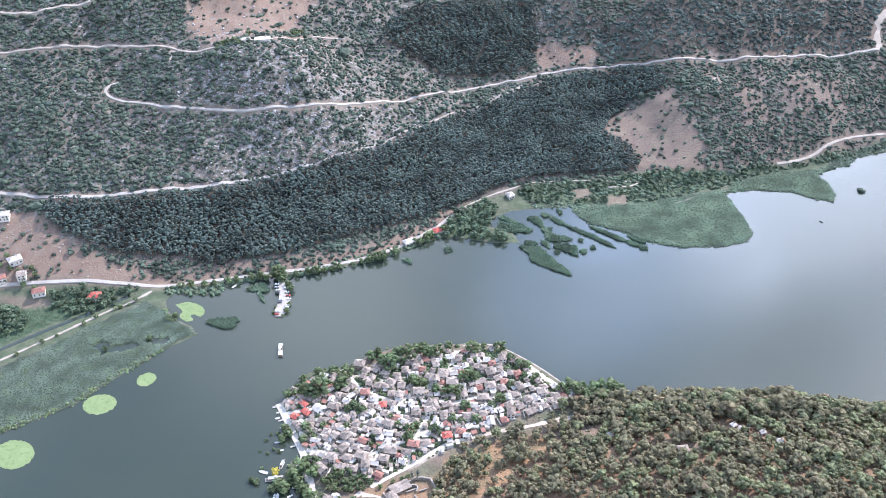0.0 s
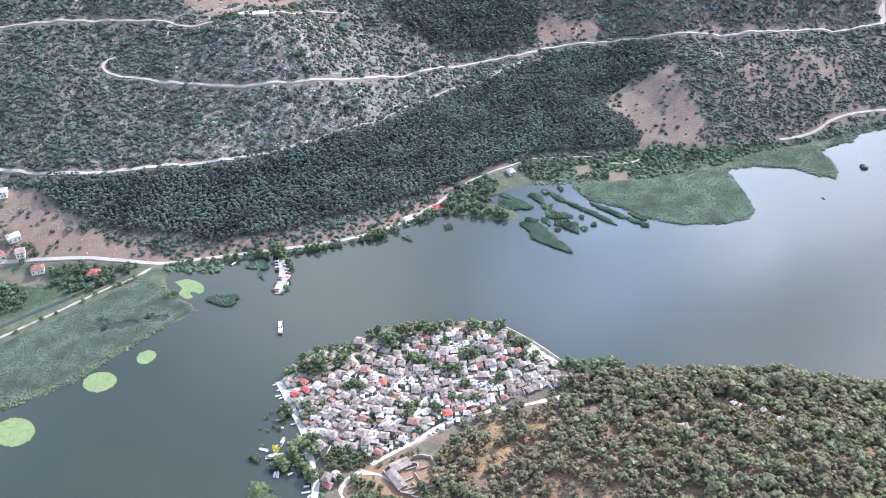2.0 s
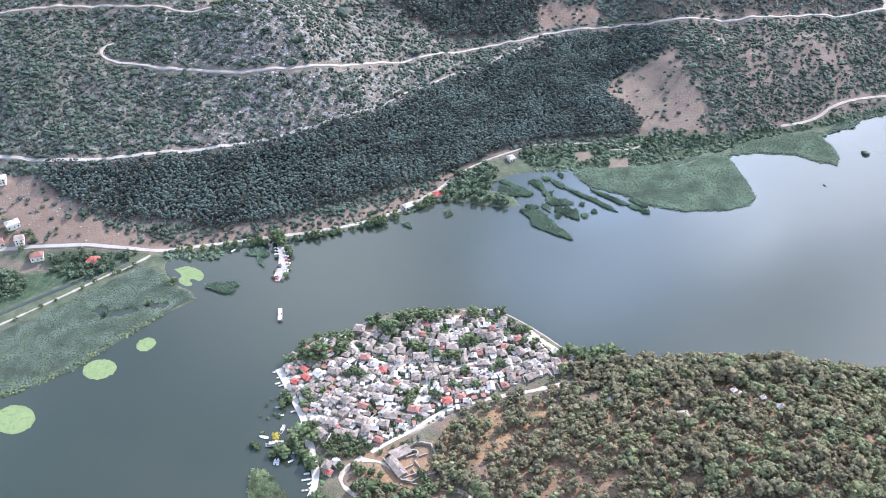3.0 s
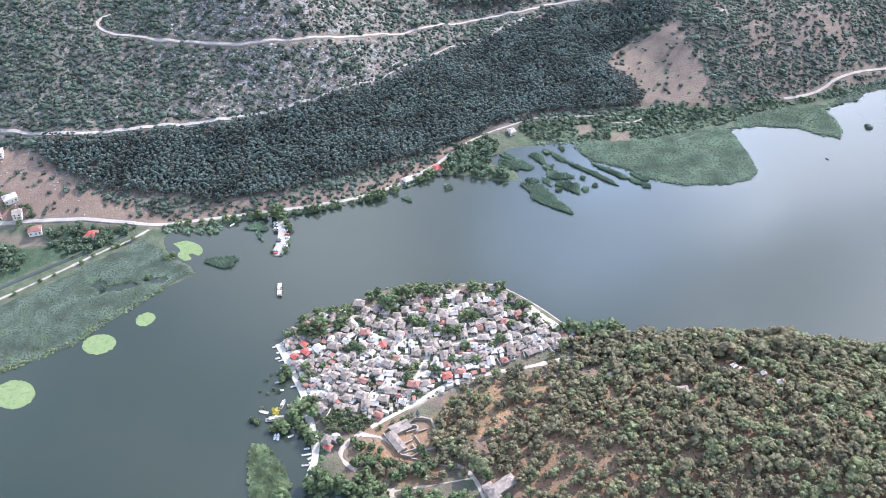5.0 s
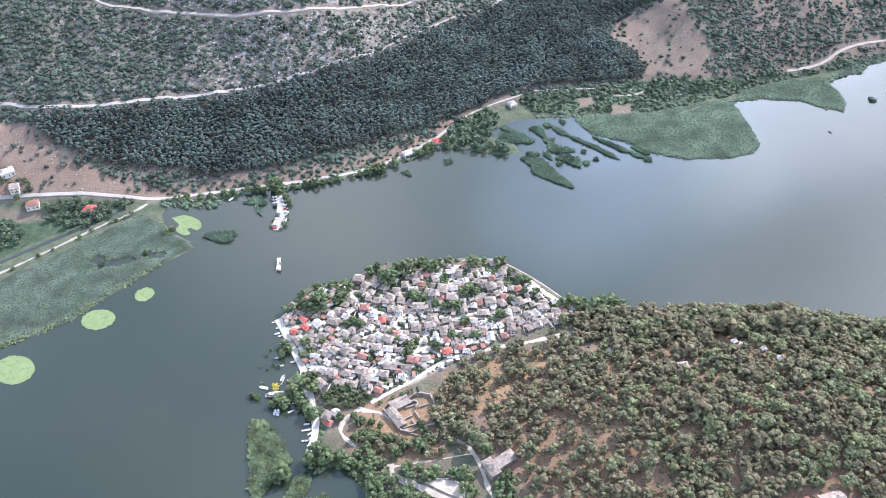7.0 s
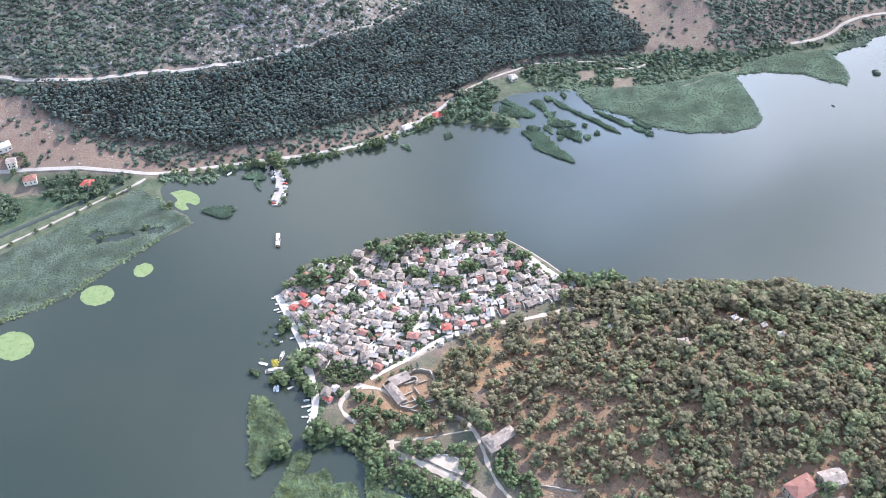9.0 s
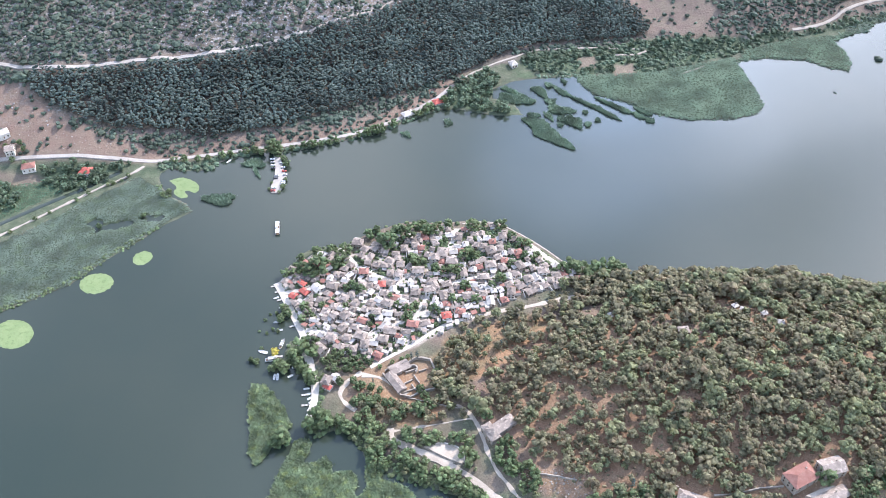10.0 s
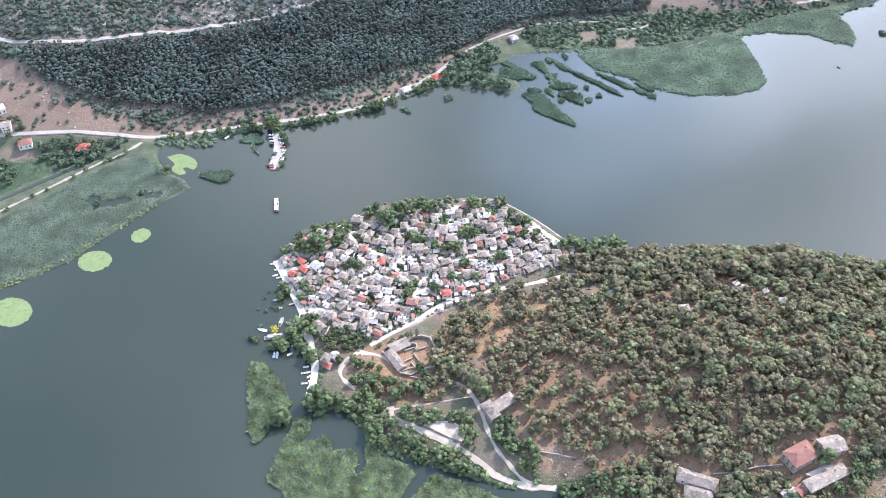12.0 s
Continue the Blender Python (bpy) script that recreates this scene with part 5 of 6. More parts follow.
def bank_bushes():
    """Bushes and young trees on the reddish bank between the shore road and the pine wood."""
    p = sprinkle([(-300, 680), (-262, 672), (-60, 715), (20, 790), (10, 815), (-60, 775), (-250, 720)], 4.2, 0.5, 0.62)
    d, low = line_distance(p[:, 0], p[:, 1], SHORE_ROAD[:18]), np.interp(p[:, 0], [q[0] for q in SHORE_ROAD[:18]], [q[1] for q in SHORE_ROAD[:18]])
    p = p[(d > 3.6) & (p[:, 1] > low) & (inside(p[:, 0], p[:, 1], PINE_WOOD) < 2)]
    scatter("bushes", BUSHES + ROUND_TREES[:2], on_ground(p, 0.2), rng.gamma(4, 0.6, len(p)) + 1.6, SCRUB, "olive bushes on the reddish bank above the road", "bushes")


bank_bushes()
reeds(MARSH_REEDS, 1.4, 0.9, 1.35, "wide grey-green reed marsh along the shore")
reeds(COVE_REEDS, 2.0, 1.3, 2.2, "broad green reed bed spreading into the lake", MEADOW_REED)
reeds(FAR_REEDS, 2.4, 1.4, 2.2, "green reed bed at the far shore", MEADOW_REED)
reeds(FAR_BANK, 2.8, 1.8, 2.8, "reed fringe of the far shore")
reeds(HAY_FIELD, 1.2, 0.4, 0.7, "mown straw-yellow hay field", STRAW)
reeds(GREEN_FIELD, 1.5, 0.6, 0.9, "flat green crop field behind the marsh", CROP)


def islet(x, y, half, wide, turn, label):
    """A floating raft of reeds on a low mat."""
    c, s = math.cos(radians(turn)), math.sin(radians(turn))
    ring = []
    n = 22
    for i in range(n):
        a = 2 * math.pi * i / n
        k = 1 + 0.22 * math.sin(3 * a + x) + 0.12 * math.sin(7 * a + y)
        u, v = (half + wide * 0.5) * np.sign(math.cos(a)) * abs(math.cos(a)) ** 0.7 * k, wide * math.sin(a) * k
        ring.append((x + c * u - s * v, y + s * u + c * v))
    bm = bmesh.new()
    top = bm.faces.new([bm.verts.new((px, py, 1.2)) for px, py in ring])
    ext = bmesh.ops.extrude_face_region(bm, geom=[top])
    bmesh.ops.translate(bm, verts=[v for v in ext["geom"] if isinstance(v, bmesh.types.BMVert)], vec=(0, 0, -1.9))
    thing = new("reed_islet")
    tagged(thing, label, "reed bed", "reed islets in the lake")
    part("mat", bm, MEADOW_REED, thing)
    p = sprinkle(ring, 1.4, 0.5)
    z = np.full(len(p), 0.9)
    V = scatter("reeds", TALL_TUFTS, np.column_stack((p, z)), rng.uniform(1.1, 2.1, len(p)), MEADOW_REED, "", "") if len(p) else None
    if V:
        V.parent = thing


for i, row in enumerate(ISLETS):
    islet(row[0], row[1], row[2], row[3] * (0.5 if row[2] > 2 * row[3] else 0.68), row[4], "narrow strip of green reeds in shallow water" if row[2] > 3 * row[3] else "small clump of green reeds standing in water")
for poly in (SOUTH_REEDS_A, SOUTH_REEDS_B, SOUTH_REEDS_C):
    bm = bmesh.new()
    top = bm.faces.new([bm.verts.new((px, py, 0.4)) for px, py in poly])
    ext = bmesh.ops.extrude_face_region(bm, geom=[top])
    bmesh.ops.translate(bm, verts=[v for v in ext["geom"] if isinstance(v, bmesh.types.BMVert)], vec=(0, 0, -1.0))
    thing = tagged(new("reed_bed"), "large reed bed in the shallows off the island", "reed bed", "reed beds off the island")
    part("mat", bm, LUSH_REED, thing)
    p = sprinkle(poly, 1.25, 0.5)
    ob = scatter("reeds", TALL_TUFTS, np.column_stack((p, np.full(len(p), 0.3))), rng.uniform(0.9, 2.2, len(p)), LUSH_REED, "", "")
    ob.parent = thing


def lily_patch(poly):
    bm = bmesh.new()
    line = smooth_line(poly + poly[:1], 1.5)
    line = line + np.column_stack((waves(line[:, 0], line[:, 1], 1.2, 3), waves(line[:, 0], line[:, 1], 1.2, 7))) * 0.7
    top = bm.faces.new([bm.verts.new((px, py, 0.07)) for px, py in line[:-1]])
    ext = bmesh.ops.extrude_face_region(bm, geom=[top])
    bmesh.ops.translate(bm, verts=[v for v in ext["geom"] if isinstance(v, bmesh.types.BMVert)], vec=(0, 0, -0.12))
    bmesh.ops.triangulate(bm, faces=bm.faces[:])
    thing = part("lily_patch", bm, LILY, None)
    tagged(thing, "bright yellow-green raft of floating lily leaves", "water lilies", "lily patches on the lake")


for poly in (LILY_A, LILY_B, LILY_C, LILY_D):
    lily_patch(poly)

def fringe(name, outline, deep, box, gap, low, high, label, leaf=LEAF, clear=3.0):
    """Bushes along a shore, within a strip of that depth."""
    x0, y0, x1, y1 = box
    p = sprinkle([(x0, y0), (x1, y0), (x1, y1), (x0, y1)], gap)
    d = inside(p[:, 0], p[:, 1], outline)
    p = off_lines(p[(d > -0.8) & (d < deep)], LANES + PATHS + [NORTH_QUAY], clear)
    p = p[inside(p[:, 0], p[:, 1], VILLAGE) < -1]
    scatter(name, BUSHES, on_ground(p, 0.2), rng.uniform(low, high, len(p)) * 1.3, leaf, label, "bushes")


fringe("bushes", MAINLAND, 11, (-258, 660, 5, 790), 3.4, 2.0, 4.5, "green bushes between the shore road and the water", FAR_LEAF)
fringe("bushes", ISLAND, 7, (-140, 520, 40, 600), 6.5, 1.6, 3.4, "green bushes along the village's north shore")
fringe("bushes", ISLAND, 7, (-125, 320, 60, 470), 3.4, 2.0, 4.0, "green bushes along the island's west shore")
fringe("bushes", MAINLAND, 5, (-420, 480, -240, 640), 2.8, 1.2, 2.6, "dark reedy fringe at the marsh edge")
fringe("bushes", MAINLAND, 4, (95, 660, 470, 900), 2.8, 1.2, 2.6, "dark reedy fringe of the reed beds", MEADOW_REED)
ISLAND_HALLS = [RED_HALL, UPPER_HALL, LONG_WING, TERRACE_WING, TERRACE_HALL, SHED, SHED_B, ABBEY_WING, ABBEY_SIDE, LOOKOUT, HILL_SHELTER, (218, 473, 9, 8, 0), (233.8, 462.6, 6, 5, 0), (242.4, 451.6, 6, 5, 0)]

# ---- trees of the island ----
def tree_kind(shape, leaf, r=0.028):
    t = new("tree")
    V, F = trunk_shape(r)
    part("trunk", mesh_of("trunk", V, F, BARK, True), None, t)
    part("crown", mesh_of("crown", *shape, leaf), None, t)
    return t


def plant(kinds, places, sizes, label, group, category="tree"):
    for (x, y, z), s in zip(places, sizes):
        t = copy_thing(kinds[int(rng.integers(len(kinds)))], pose(x, y, z, 0, 0, rng.uniform(0, 360)))
        t.scale = (s * rng.uniform(0.9, 1.15), s * rng.uniform(0.9, 1.15), s)
        tagged(t, label, category, group)


def drop(kinds):
    for k in kinds:
        for o in (*k.children_recursive, k):
            bpy.data.objects.remove(o)


dusky = [tree_kind(crown_shape(24, 300, 0.54, 0.30, 1.0, 0.75), DUSKY if i % 2 else OLIVE) for i in range(6)]
leafy = [tree_kind(crown_shape(22, 300, 0.56, 0.10, 1.0, 0.85), LEAF) for _ in range(5)]
HILL_AREA = [(-10, 440), (-5, 400), (20, 375), (60, 352), (100, 318), (130, 285), (300, 285), (370, 380), (370, 496), (340, 502), (300, 513), (255, 522), (200, 523), (140, 520), (105, 515), (60, 495), (20, 478)]
p = off_lines(sprinkle(HILL_AREA, 5.5, 0.5, 0.92), PATHS + [TERRACE_WALL, HILLSIDE_WALL], 3.2)
thin = np.maximum.reduce([soft(p[:, 0], p[:, 1], DRY_HILL), soft(p[:, 0], p[:, 1], HILL_CLEARING), soft(p[:, 0], p[:, 1], STONE_SLOPE), 0.75 * (waves(p[:, 0], p[:, 1], 13, 4.0) > 0.35)])
thin = np.maximum(thin, 0.75 * (1 - spread(p[:, 0] + 0.5 * (p[:, 1] - 430), 70, 150)))
p = p[rng.random(len(p)) > 0.5 * thin]
for hx, hy, hl, hw, ha in ISLAND_HALLS:
    p = p[np.hypot(p[:, 0] - hx, p[:, 1] - hy) > 0.32 * (hl + hw) + 3.5]
p = p[(inside(p[:, 0], p[:, 1], COURTYARD) < -2) & (inside(p[:, 0], p[:, 1], HAY_FIELD) < -1)]
near = (p[:, 0] > 60) & (p[:, 0] < 250) & (p[:, 1] < 400)
q = on_ground(p, 0.2)
first = np.nonzero(near)[0][:50]
rest = np.setdiff1d(np.arange(len(p)), first)
plant(dusky, q[first], rng.uniform(7, 11, len(first)), "olive-green pine with a ragged rounded crown", "trees on the island hill")
mix = 0.5 * spread(q[rest, 0], 170, 300) - 0.15 + waves(q[rest, 0], q[rest, 1], 19, 2.0) + rng.normal(0, 0.5, len(rest))
size = rng.gamma(4, 0.85, len(rest)) + 3.8 + 3.5 * spread(q[rest, 1] + 0.12 * (q[rest, 0] - 200), 470, 505) * spread(q[rest, 0], 90, 150)
for pick, leaf, words in ((mix < 0.3, DUSKY, "olive-brown pine wood covering the island hill"), (mix >= 0.3, OLIVE, "fresher green oaks among the pines of the hill")):
    scatter("hill_wood", HILL_TREES, q[rest][pick], size[pick], leaf, words, "woodland")

q = off_lines(sprinkle(HILL_AREA, 4.6, 0.5, 0.8), PATHS, 2.0)
for hx, hy, hl, hw, ha in ISLAND_HALLS:
    q = q[np.hypot(q[:, 0] - hx, q[:, 1] - hy) > 0.5 * max(hl, hw)]
q = q[inside(q[:, 0], q[:, 1], COURTYARD) < -1]
scatter("undergrowth", BUSHES, on_ground(q, 0.1), rng.uniform(0.9, 2.6, len(q)), DUSKY, "dry brownish undergrowth on the hill's red soil", "undergrowth")

# ---- houses ----
def roof_bm(w, d, rise, over=0.4, thick=0.22, hip=True):
    """A hipped or gabled roof with thickness; its eaves lie at z = 0."""
    bm = bmesh.new()
    a, b = w / 2 + over, d / 2 + over
    r = max(a - b * 0.9, a * 0.12) if hip else a
    rows = []
    for dz in (0, -thick):
        e = [bm.verts.new(p) for p in ((-a, -b, dz), (a, -b, dz), (a, b, dz), (-a, b, dz))]
        k = [bm.verts.new((-r, 0, rise + dz)), bm.verts.new((r, 0, rise + dz))]
        rows.append((e, k))
    for (e, k), flip in zip(rows, (False, True)):
        faces = [(e[0], e[1], k[1], k[0]), (e[2], e[3], k[0], k[1]), (e[1], e[2], k[1]), (e[3], e[0], k[0])]
        if not hip:
            faces = faces[:2]
        for f in faces:
            bm.faces.new(f[::-1] if flip else f)
    (e, k), (e2, k2) = rows
    if hip:
        for i in range(4):
            bm.faces.new((e[i], e2[i], e2[(i + 1) % 4], e[(i + 1) % 4]))
    else:
        for i, j in ((0, 1), (2, 3)):
            bm.faces.new((e[i], e2[i], e2[j], e[j]))
        for i, m, j in ((1, 1, 2), (3, 0, 0)):
            bm.faces.new((e[i], e2[i], k2[m], k[m]))
            bm.faces.new((k[m], k2[m], e2[j], e[j]))
    return bm


def wall_bm(w, d, h, rise, hip):
    bm = boxes((-w / 2, -d / 2, -1.5, w / 2, d / 2, h))
    if not hip:
        for s in (-1, 1):
            v = [bm.verts.new(p) for p in ((s * w / 2, -d / 2, h), (s * w / 2, d / 2, h), (s * w / 2, 0, h + rise * 0.9), (s * (w / 2 - 0.4), -d / 2, h), (s * (w / 2 - 0.4), d / 2, h), (s * (w / 2 - 0.4), 0, h + rise * 0.9))]
            for f in ((0, 1, 2), (3, 5, 4), (0, 2, 5, 3), (1, 4, 5, 2)):
                bm.faces.new([v[i] for i in f])
    return bm


WINDOW = mesh_of("window", [(-0.5, 0, -0.7), (0.5, 0, -0.7), (0.5, 0, 0.7), (-0.5, 0, 0.7), (-0.5, -0.06, -0.7), (0.5, -0.06, -0.7), (0.5, -0.06, 0.7), (-0.5, -0.06, 0.7)],
                 [(7, 6, 5, 4), (0, 1, 2, 3), (4, 5, 1, 0), (5, 6, 2, 1), (6, 7, 3, 2), (7, 4, 0, 3)], GLASS)
FRAME_BM = boxes((-0.62, -0.1, -0.85, -0.5, 0.0, 0.8), (0.5, -0.1, -0.85, 0.62, 0.0, 0.8), (-0.5, -0.1, 0.7, 0.5, 0.0, 0.82), (-0.68, -0.18, -0.88, 0.68, 0.0, -0.72))
FRAME = bpy.data.meshes.new("window_frame")
FRAME_BM.to_mesh(FRAME)
FRAME.materials.append(TIMBER)


def house(w, d, h, roof, wall, hip=True, rise=None, storeys=2, annex=0):
    """A house > wall, roof, chimney, door, windows with frames. Its base is at z = 0."""
    rise = rise or min(w, d) * 0.26
    t = new("house")
    body = part("wall", wall_bm(w, d, h, rise, hip), wall, t)
    r = part("roof", roof_bm(w, d, rise, hip=hip), roof, t)
    r.location = (0, 0, h + 0.06)
    c = part("chimney", boxes((-0.35, -0.35, 0, 0.35, 0.35, 1.5), (-0.45, -0.45, 1.5, 0.45, 0.45, 1.68)), RUBBLE, t)
    c.location = (w * 0.22, d * 0.12, h + rise * 0.55)
    door = part("door", boxes((-0.55, -0.09, 0, 0.55, 0.0, 2.05), (0.36, -0.13, 1.0, 0.44, -0.09, 1.1)), TIMBER, t)
    door.location = (w * 0.05, -d / 2, 0.02)
    if annex:
        s = 1 if annex > 0 else -1
        aw, ad, ah = w * 0.55, d * 0.42, min(h - 1.6, 2.7)
        extra = part("annex", boxes((-aw / 2, 0, -1.5, aw / 2, ad, ah)), wall, t)
        extra.location = (s * w * 0.18, d / 2 + 0.002, 0)
        lean = bmesh.new()
        v = [lean.verts.new(q) for q in ((-aw / 2 - 0.3, -0.0, ah + 0.75), (aw / 2 + 0.3, -0.0, ah + 0.75), (aw / 2 + 0.3, ad + 0.4, ah - 0.05), (-aw / 2 - 0.3, ad + 0.4, ah - 0.05))]
        e = bmesh.ops.extrude_face_region(lean, geom=[lean.faces.new(v)])
        bmesh.ops.translate(lean, verts=[q for q in e["geom"] if isinstance(q, bmesh.types.BMVert)], vec=(0, 0, 0.16))
        part("annex_roof", lean, roof if abs(annex) == 1 else PALE, extra)
    for side, span, half in ((0, w, d / 2), (180, w, d / 2), (90, d, w / 2), (-90, d, w / 2)):
        n = 2 if span < 9 else 3
        for f in range(storeys):
            for i in range(n):
                u = (i + 0.5) / n * span - span / 2
                if side == 0 and f == 0 and abs(u - w * 0.05) < 1.3:
                    continue
                a = radians(side)
                m = Matrix.Rotation(a, 4, "Z") @ Matrix.Translation((u, -half, 1.5 + 2.7 * f))
                if side in (180, 90) and f == 0:
                    continue
                win = new("window", WINDOW)
                win.parent, win.matrix_basis = t, m
                fr = new("frame", FRAME)
                fr.parent = win
    return t


ROOFS = (SLATE, REDROOF, PALE, CLAY)
ROOF_WORDS = ("a weathered grey stone-slab roof", "a bright red tiled roof", "a pale sheet-covered roof", "a faded pink clay tile roof")
KINDS = {}


def place_house(x, y, w, d, roof, turn, z=None, words=""):
    w, d = 0.86 * w, 0.86 * d
    storeys = 1 if min(w, d) < 6 else 2
    key = (round(w * 2) / 2, round(d * 2) / 2, int(roof), int(rng.integers(2)))
    if key not in KINDS:
        KINDS[key] = house(key[0], key[1], 2.8 if storeys == 1 else 4.8, ROOFS[key[2]], WHITEWASH if key[3] else RUBBLE, hip=roof != 2 and int(key[0] * 2 + key[1] * 2) % 4 != 0, storeys=storeys, annex=(1, -2, 0, -1, 2)[int(key[0] * 2 + key[1] * 2) % 5])
        KINDS[key].location = (0, 0, -900)
    z = float(height(x, y)) + 0.15 if z is None else z
    t = copy_thing(KINDS[key], pose(x, y, z, 0, 0, turn))
    wall_words = "white-plastered" if key[3] else "stone-built"
    tagged(t, words or f"{'small' if storeys == 1 else 'two-storey'} {wall_words} house with {ROOF_WORDS[int(roof)]}", "house", "houses of the lake village" if x < 140 and y < 600 else "houses on the far shore")
    return t


def lie_of(x, y):
    """How the village rows turn."""
    return 24 * math.sin(x / 70 + 0.6) - 14 + rng.uniform(-20, 20) + (180 if rng.random() < 0.5 else 0) + (90 if rng.random() < 0.35 else 0)


taken = []
for x, y, w, d, roof in HOUSES:
    place_house(x, y, w, d, roof, lie_of(x, y))
    taken.append((x, y, 0.86 * max(w, d)))
extra = sprinkle(VILLAGE, 5.5, 0.5)
extra = off_lines(extra, PATHS, 4.5)
for x, y in extra:
    w, d = rng.uniform(4.5, 8), rng.uniform(4, 6.5)
    if all(math.hypot(x - a, y - b) > 0.5 * (max(w, d) + c) - 0.9 for a, b, c in taken) and waves(x, y, 8, 3.0) < 0.4:
        place_house(x, y, w, d, rng.choice([0, 0, 0, 2, 3]), lie_of(x, y))
        taken.append((x, y, 0.86 * max(w, d)))

def outbuilding(w, d, h, roof, wall):
    """A yard shed > wall, lean-to roof, door."""
    t = new("shed")
    part("wall", boxes((-w / 2, -d / 2, -1.2, w / 2, d / 2, h)), wall, t)
    lean = bmesh.new()
    v = [lean.verts.new(q) for q in ((-w / 2 - 0.2, -d / 2 - 0.25, h + 0.01), (w / 2 + 0.2, -d / 2 - 0.25, h + 0.01), (w / 2 + 0.2, d / 2 + 0.15, h + 0.35), (-w / 2 - 0.2, d / 2 + 0.15, h + 0.35))]
    e = bmesh.ops.extrude_face_region(lean, geom=[lean.faces.new(v)])
    bmesh.ops.translate(lean, verts=[q for q in e["geom"] if isinstance(q, bmesh.types.BMVert)], vec=(0, 0, 0.12))
    part("roof", lean, roof, t)
    part("door", boxes((-0.45, -d / 2 - 0.07, 0, 0.45, -d / 2 + 0.002, 1.95)), TIMBER, t)
    return t


SHED_ROOFS = ((SLATE, "grey stone-slab"), (PALE, "pale sheet"), (SLATE, "grey stone-slab"), (CLAY, "faded clay"), (PALE, "pale sheet"))
SHED_KINDS = [(outbuilding(2.6 + 0.55 * (i % 5), 2.2 + 0.5 * (i % 3), 2.2 + 0.2 * (i % 4), SHED_ROOFS[i % 5][0], WHITEWASH if i % 2 else RUBBLE), SHED_ROOFS[i % 5][1], "white-plastered" if i % 2 else "stone") for i in range(10)]
spots = off_lines(sprinkle(VILLAGE, 3.2, 0.5), PATHS, 3.0)
yards = []
for x, y in spots:
    if len(yards) < 170 and all(math.hypot(x - a, y - b) > 0.46 * c + 1.3 for a, b, c in taken) and all(math.hypot(x - a, y - b) > 4.0 for a, b in yards):
        kind, roof_word, wall_word = SHED_KINDS[int(rng.integers(10))]
        t = copy_thing(kind, pose(x, y, float(height(x, y)) + 0.1, 0, 0, lie_of(x, y)))
        tagged(t, f"small {wall_word} yard shed under a {roof_word} roof", "shed", "sheds in the village yards")
        yards.append((x, y))
taken += [(x, y, 3.4) for x, y in yards]
for kind, _, _ in SHED_KINDS:
    for o in (*kind.children_recursive, kind):
        bpy.data.objects.remove(o)

# ---- halls and farmhouses that stand apart ----
def hall(spot, h, roof, wall, label, group, hip=True, rise=None, storeys=1, z=None):
    x, y, l, w, turn = spot
    t = house(l, w, h, roof, wall, hip, rise, storeys)
    base = max(float(height(x, y)), 0.5) if z is None else z
    t.matrix_basis = pose(x, y, base, 0, 0, turn)
    tagged(t, label, "house", group)
    taken.append((x, y, max(l, w)))
    return t


MONKS = "monastery buildings on the island"
FARMS = "houses on the far shore"
hall(RED_HALL, 6.0, CLAY, RUBBLE, "stone hall with a dusky red hipped tile roof", MONKS, storeys=2)
hall(UPPER_HALL, 6.0, SLATE, RUBBLE, "tall stone house with a grey gabled slab roof", MONKS, False, storeys=2)
hall(LONG_WING, 3.6, SLATE, RUBBLE, "long low monastery wing with grey slab roof", MONKS)
hall(TERRACE_WING, 3.8, SLATE, WHITEWASH, "long terrace wing with pale grey slab roof", MONKS)
hall(TERRACE_HALL, 3.8, SLATE, WHITEWASH, "low hall with pale grey slab roof", MONKS)
hall(SHED, 2.8, PALE, RUBBLE, "small shed with a pale blue-white sheet roof", MONKS, False)
hall(SHED_B, 2.8, CLAY, RUBBLE, "small shed with a faded clay roof", MONKS, False)
hall(ABBEY_WING, 5.0, SLATE, RUBBLE, "stone monastery house with grey slab roof among trees", MONKS, storeys=1)
hall(ABBEY_SIDE, 5.0, SLATE, RUBBLE, "side wing of a stone monastery with grey roof", MONKS)
hall(RUIN_NORTH, 3.0, SLATE, RUBBLE, "long low ruin wing under weathered grey slabs", MONKS, False, 1.4)
hall(RUIN_WEST, 3.0, SLATE, RUBBLE, "low ruined stone wing with sagging grey roof", MONKS, False, 1.4)
hall(LOOKOUT, 3.2, SLATE, RUBBLE, "small stone chapel in a hilltop clearing", MONKS)
hall(HILL_SHELTER, 2.6, PALE, WHITEWASH, "tiny white hut hidden in the hill wood", MONKS)
for hx, hy, hl, hw, turn in ((216.5, 475.0, 4.2, 3.4, 30), (220.5, 470.0, 3.6, 3.0, -25), (233.8, 462.6, 4.0, 3.2, 15), (242.4, 451.6, 4.4, 3.4, -10)):
    hall((hx, hy, hl, hw, turn), 2.6, PALE, WHITEWASH, "little white hut in a gap of the hill wood", MONKS)
hall(COTTAGE_RED, 3.4, REDROOF, WHITEWASH, "lakeside tavern with a bright red roof", FARMS)
hall(COTTAGE_SHORE, 3.2, PALE, WHITEWASH, "pale roadside building beside the water", FARMS)
hall(FARM_ORANGE, 4.0, REDROOF, WHITEWASH, "farmhouse with an orange tiled roof among trees", FARMS)
hall(FARM_PINK, 4.0, CLAY, WHITEWASH, "roadside house with a pink tiled roof", FARMS)
hall(VILLA_WHITE, 4.2, PALE, WHITEWASH, "white villa on the reddish bare slope", FARMS)
hall(VILLA_GREY, 5.0, SLATE, WHITEWASH, "white house with a steep grey roof", FARMS, False, storeys=2)
hall(VILLA_EDGE, 5.2, PALE, WHITEWASH, "white two-storey house below the hillside road", FARMS, storeys=2)
